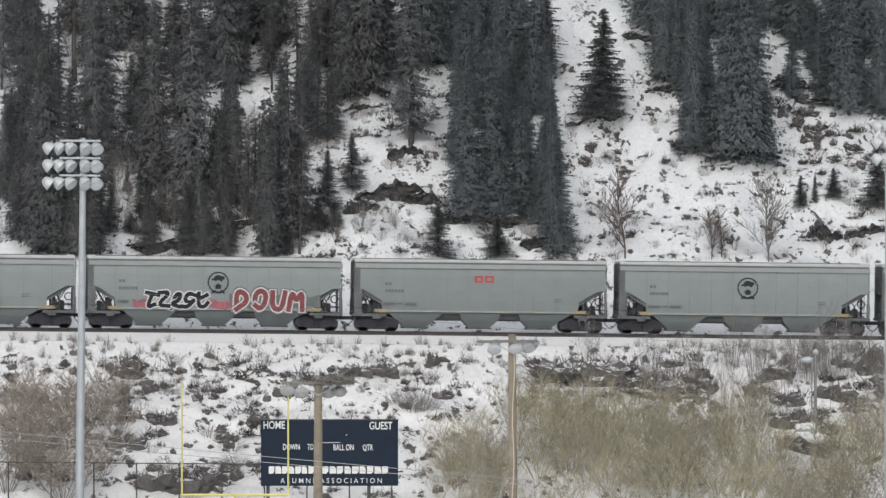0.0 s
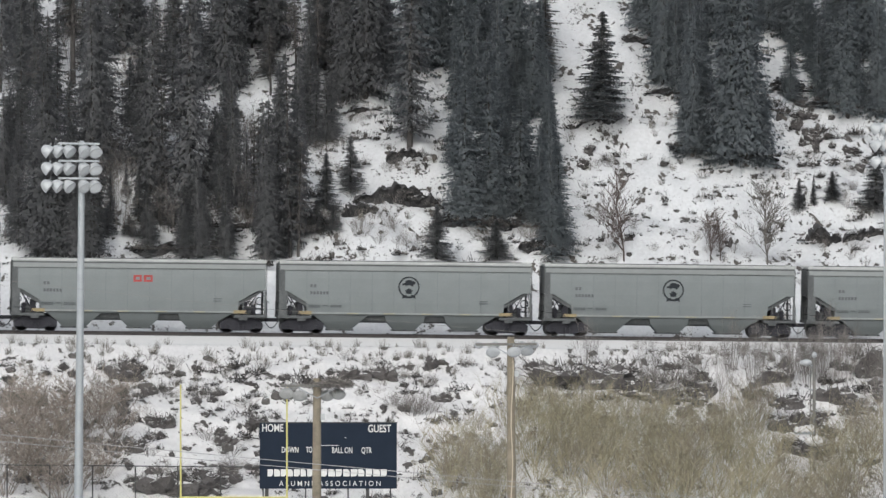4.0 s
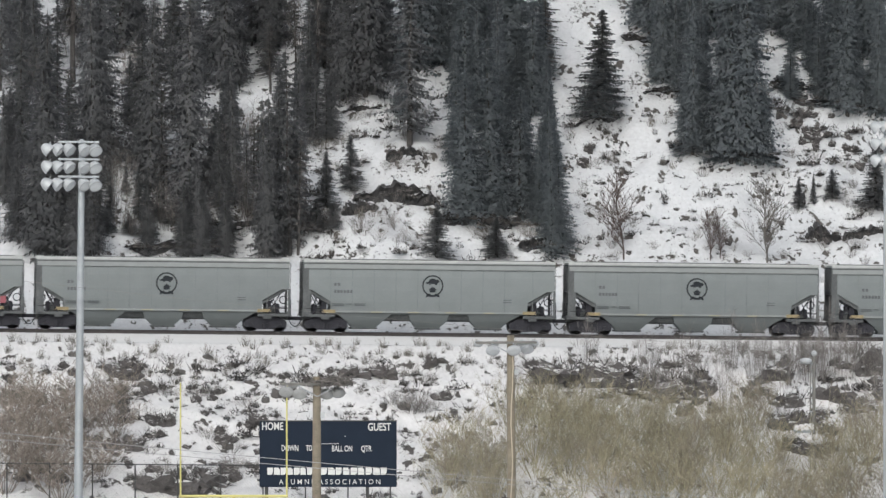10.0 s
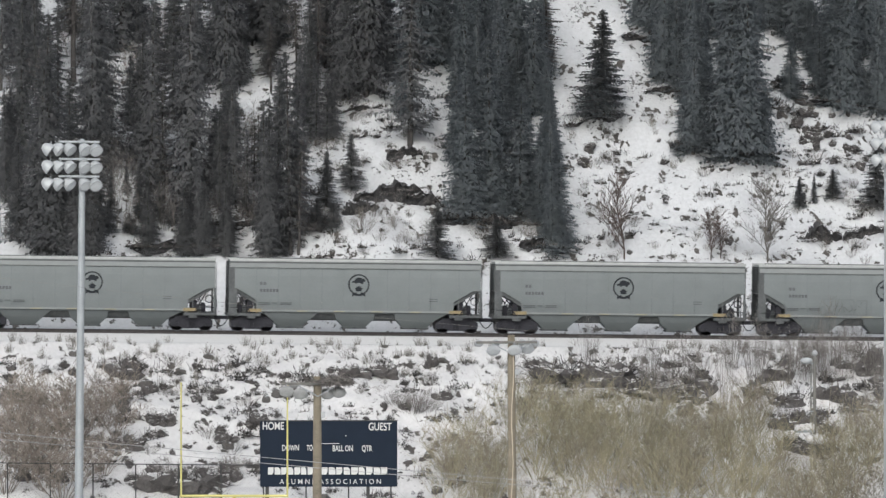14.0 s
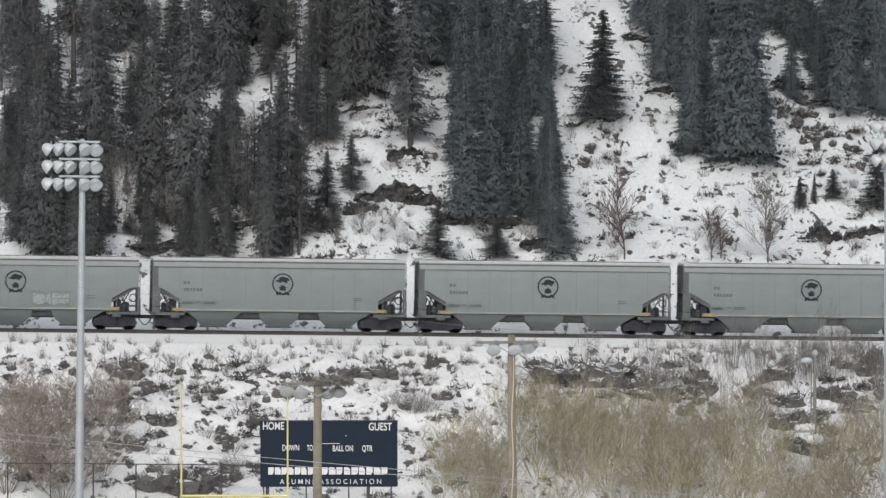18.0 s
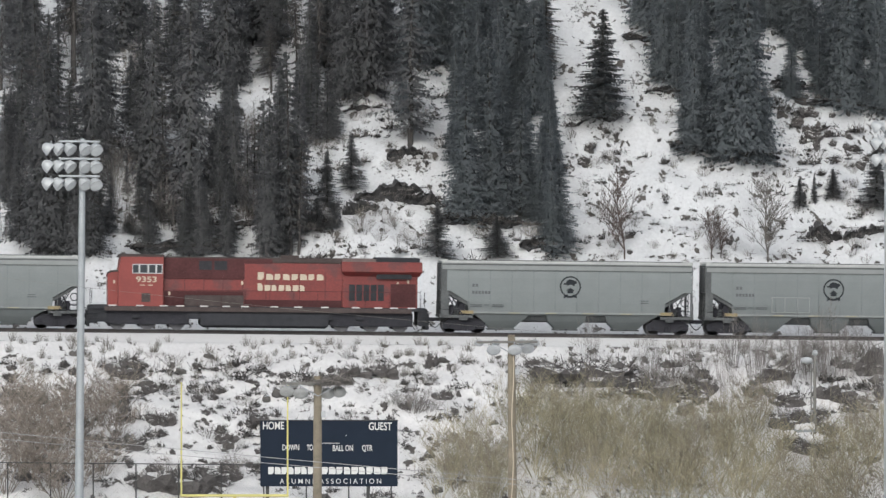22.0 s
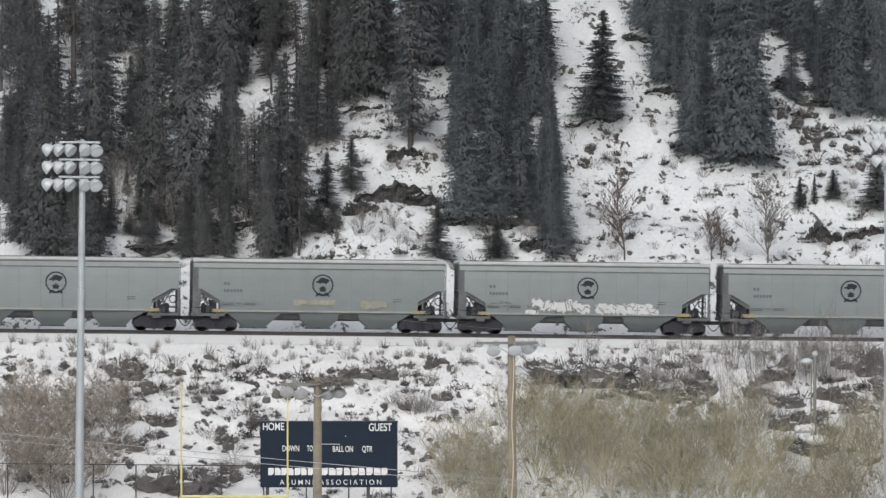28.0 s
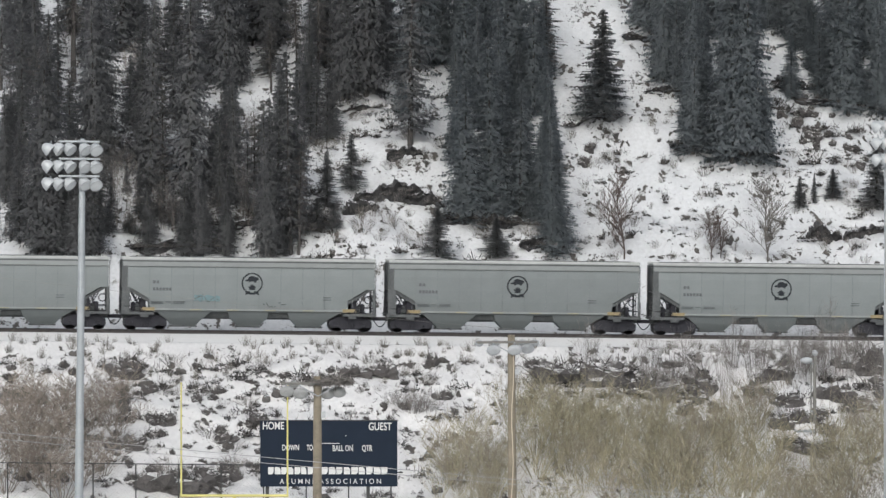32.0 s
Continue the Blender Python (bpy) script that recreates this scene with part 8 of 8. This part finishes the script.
def wood_pole(x, y, top, lean, arm, lamps, nest):
    p = thing("wooden_light_pole", "weathered wooden pole with old floodlights" + (" and a stick nest on top" if nest else ""), "light pole", "wooden light poles", pose(x, y, 0, 0, lean, 0))
    part("pole", rod((0, 0, 0), (0, 0, top), 0.25, 0.185, 16), M_WOODPOLE, p)
    part("crossarm", box(-arm[0], arm[1], -0.3, -0.2, top - 0.42, top - 0.3, 0.015), M_ARM, p)
    part("crossarm", box(-arm[0], arm[1], 0.2, 0.3, top - 0.42, top - 0.3, 0.015), M_ARM, p)
    for s in (-1, 1):
        part("arm_brace", rod((0, -0.25, top - 0.95), (s * 0.95, -0.25, top - 0.42), 0.025, seg=6), M_GALV, p)
    for dx, front, dz in lamps:
        yy = -0.42 if front else 0.4
        k = 1.0 if dz > 0.5 else 0.62
        m = Matrix.Translation((dx, yy, top - dz)) @ Euler((radians(28 if front else -20), 0, 0)).to_matrix().to_4x4()
        bm = bmesh.new()
        rings = []
        for r, d in ((0.08, 0.3), (0.16, 0.24), (0.3, 0.1), (0.33, -0.03), (0.3, -0.1), (0.18, -0.15)):
            rings.append([bm.verts.new(m @ Vector((r * 1.1 * k * math.cos(a), d * k if front else -d * k, r * k * math.sin(a) * 0.85))) for a in [2 * math.pi * j / 16 for j in range(16)]])
        for a, b in zip(rings, rings[1:]):
            for j in range(16):
                bm.faces.new((a[j], a[(j + 1) % 16], b[(j + 1) % 16], b[j]))
        bm.faces.new(rings[0])
        bm.faces.new(rings[-1])
        bmesh.ops.recalc_face_normals(bm, faces=bm.faces)
        part("floodlight", bm, M_OLDLAMP if nest else M_LAMP, p, "old round floodlight")
        part("bracket", rod((dx, yy, top - dz + 0.15), (dx, -0.25 if front else 0.25, top - 0.34), 0.03, seg=6), M_GALV, p)
    part("junction_box", box(0.17, 0.38, -0.12, 0.08, top - 2.0, top - 1.7, 0.02), M_LAMP, p)
    if nest:
        return p
    pts = [Vector((0.06 + 0.05 * math.sin(k * 1.3) - 0.012 * k, -0.265, (top - 0.6) * (1 - k / 12))) for k in range(13)]
    part("conduit", tube(pts, 0.028), M_CREAM, p, "pale cable conduit running down the pole")
    return p


P1 = wood_pole(-14.72, 322, 10.82, 0.15, (1.75, 1.55), ((-1.5, True, 0.72), (-0.85, True, 0.82), (0.5, False, 0.85), (1.05, False, 0.78), (-1.1, False, 0.42)), True)
P2 = wood_pole(-3.69, 338, 12.32, -0.35, (1.75, 1.3), ((-0.95, True, 0.75), (0.12, True, 0.75), (0.85, False, 0.7), (-1.6, False, 0.42), (-0.75, False, 0.4), (0.6, False, 0.4), (1.25, False, 0.42)), False)
rnd = random.Random(9)
segs = []
for i in range(420):
    a, r = rnd.uniform(0, 6.28), rnd.random() ** 0.5
    c = Vector((0.72 + 0.95 * r * math.cos(a), 0.5 * r * math.sin(a), -0.33 + 0.38 * rnd.random() * (1.1 - r * 0.6)))
    d = Vector((rnd.uniform(-1, 1), rnd.uniform(-0.6, 0.6), rnd.uniform(-0.3, 0.3))).normalized() * rnd.uniform(0.2, 0.5)
    segs.append((c - d, c + d, 0.018, 0.010))
ob = part("bird_nest", mesh_of("bird_nest", *twigs(segs), M_BRUSH), None)
ob.matrix_basis = pose(-14.72, 322, 10.75)
tagged(ob, "large stick bird nest on the pole's crossarm", "nest")


def lamp_mast(x, y):
    p = thing("twin_lamp_mast", "slim grey twin-tube lamp mast with snow-capped fittings", "lamp mast", "", pose(x, y, 0))
    foot = ground_z(x, y)
    for dx, r in ((-0.13, 0.04), (0.08, 0.1)):
        part("tube", rod((dx, 0, foot - 0.3), (dx, 0, 9.5), r, r * 0.9, 10), M_ARM, p)
    for z in (6.2, 7.6, 9.0):
        part("spacer", box(-0.15, 0.16, -0.04, 0.04, z, z + 0.08), M_GALV, p)
    bm = bmesh.new()
    bmesh.ops.create_uvsphere(bm, u_segments=16, v_segments=10, radius=0.36, matrix=Matrix.Translation((-0.42, -0.1, 9.22)) @ Matrix.Diagonal((1.0, 0.7, 0.55, 1)))
    part("lamp_head", bm, M_LAMP, p, "round white lamp head")
    bm = bmesh.new()
    bmesh.ops.create_uvsphere(bm, u_segments=16, v_segments=10, radius=0.17, matrix=Matrix.Translation((0.12, 0.2, 9.66)))
    part("rear_lamp", bm, M_LAMP, p)
    part("fitting_box", box(-1.12, 0.05, -0.4, 0.15, 5.0, 5.2, 0.03), M_GALV, p)
    for k in range(4):
        part("lens_cover", box(-1.12 + 0.29 * k, -0.85 + 0.29 * k, -0.46, 0.1, 5.12, 5.46 + 0.04 * k, 0.06), M_SNOWCLEAN, p)
    bm = bmesh.new()
    bmesh.ops.create_uvsphere(bm, u_segments=20, v_segments=12, radius=0.6, matrix=Matrix.Translation((0.18, -0.2, 4.6)) @ Matrix.Diagonal((1.15, 0.8, 0.52, 1)))
    part("snow_cap", bm, M_SNOWCLEAN, p, "cap of snow on the lower lamp")


lamp_mast(19.42, 392)


def goal():
    g = thing("goalpost", "yellow football goalpost with two tall uprights", "goalpost", "", pose(-16.48, 361, 0, 0, 0, -5))
    hw = 2.86
    for s in (-1, 1):
        part("upright", rod((s * hw, 0, 2.98), (s * hw, 0, 9.15), 0.05, 0.042, 14), M_GOAL, g)
    part("crossbar", rod((-hw - 0.06, 0, 3.04), (hw + 0.06, 0, 3.04), 0.075, seg=14), M_GOAL, g)
    part("gooseneck", rod((0, 1.6, 0), (0, 1.6, 2.2), 0.1, seg=14), M_GOAL, g)
    part("neck_arm", rod((0, 1.6, 2.2), (0, 0, 3.0), 0.09, seg=14), M_GOAL, g)
    for s in (-1, 1):
        part("wind_ribbon", box(s * hw - 0.03, s * hw + 0.03, -0.08, -0.06, 8.55, 9.05), M_GOAL, g)


goal()


def scoreboard():
    b = thing("scoreboard", "dark navy football scoreboard with white lettering on posts", "scoreboard", "", pose(-10.39, 375, 0, 0, 0, -4.6))
    hw = 3.84
    board = part("panel", box(-hw, hw, 0, 0.22, 2.79, 6.47, 0.02), M_NAVY, b)
    for x in (-3.45, -0.6, 2.2):
        part("post", box(x - 0.1, x + 0.1, 0.24, 0.42, 0.0, 6.3), M_FENCE, b)
    part("trim", box(-hw - 0.03, hw + 0.03, -0.02, 0.24, 6.47, 6.52), M_FENCE, b)
    letters("HOME", 0.60, M_WHITE, "word", board, -3.72, -0.012, 6.0, 0.72)
    letters("GUEST", 0.60, M_WHITE, "word", board, 2.22, -0.012, 5.96, 0.72)
    letters("DOWN", 0.46, M_WHITE, "word", board, -2.62, -0.012, 4.82, 0.62)
    letters("TO GO", 0.46, M_WHITE, "word", board, -1.24, -0.012, 4.82, 0.53)
    letters("BALL ON", 0.46, M_WHITE, "word", board, 0.2, -0.012, 4.79, 0.62)
    letters("QTR", 0.46, M_WHITE, "word", board, 1.85, -0.012, 4.79, 0.62)
    letters("ALUMNI ASSOCIATION".replace("", " ").strip(), 0.40, M_WHITE, "word", board, -2.75, -0.012, 2.95, 0.94, 0.002)
    part("name_line", box(-0.55, 0.6, -0.012, 0.05, 5.2, 5.23), M_WHITE, board)
    part("lamp_dot", box(0.93, 0.98, -0.012, 0.05, 5.62, 5.67), M_WHITE, board)
    # the team's name, as plain white blocks
    for x, n, w in ((-3.4, 7, 0.37), (-0.42, 9, 0.42)):
        for k in range(n):
            part("name_block", slab(clipped(x, w * (0.84, 0.9, 0.8)[k % 3], 3.48, 0.4, k), -0.014, 0.05), M_WHITE, board)
            x += w


scoreboard()


def fence():
    f = thing("chain_link_fence", "dark pipe-framed chain-link fence at the field's end", "fence")
    y = 385.5
    x = -33.0
    xs = []
    while x < -5:
        xs.append(x)
        x += 2.45
    top = 3.70
    for x in xs:
        part("post", rod((x, y, ground_z(x, y) - 0.3), (x, y, top - 0.013 * (x + 28)), 0.04, seg=8), M_FENCE, f)
    part("top_rail", rod((xs[0], y, top - 0.013 * (xs[0] + 28)), (xs[-1], y, top - 0.013 * (xs[-1] + 28)), 0.03, seg=8), M_FENCE, f)
    segs = []
    for i in range(0, 146):
        xa = -33 + 0.18 * i
        for s in (-1, 1):
            za = top - 0.013 * (xa + 28)
            segs.append((Vector((xa, y, za)), Vector((xa + s * 2.4, y, za - 2.4)), 0.0022, 0.0022))
    part("wire_mesh", mesh_of("wire_mesh", *twigs(segs), M_FENCE), None, f)["kind"] = "stuff"


fence()


def cable(x0, z0, x1, z1, y, sag, r=0.016, m=M_WIRE):
    n = 24
    pts = [Vector((x0 + (x1 - x0) * k / n, y, z0 + (z1 - z0) * k / n - sag * 4 * (k / n) * (1 - k / n))) for k in range(n + 1)]
    ob = part("overhead_cable", tube(pts, r, 5), m)
    tagged(ob, "thin grey overhead cable crossing before the slope", "cable", "overhead cables")


cable(-31.91, 9.27, 11.87, 5.24, 300.0, 0.10)
cable(-31.90, 8.94, 11.95, 5.06, 300.5, 0.10)
cable(-32.2, 16.3, 8.0, 12.6, 296.0, 0.30, 0.006, M_ARM)


LAGS = ((0, 0.0), (6, 0.0), (9, 0.06), (11, 0.14), (12, 0.10), (13, 0.08), (14.5, 0.06), (17, -0.03), (18, -0.08), (19.5, -0.08), (20, 0.34), (24, 0.36), (28, 0.58), (32, 0.80))


def motions():
    """The train rolls down the grade at a nearly steady pace, with small lags along the way."""
    for car, x in TRAIN:
        rows = []
        for t, lag in LAGS:
            d = t * SPEED - lag
            rows.append((t, pose(x - d, 420, track_z(x - d), 0, TILT, 0)))
        walk(car, rows)


motions()
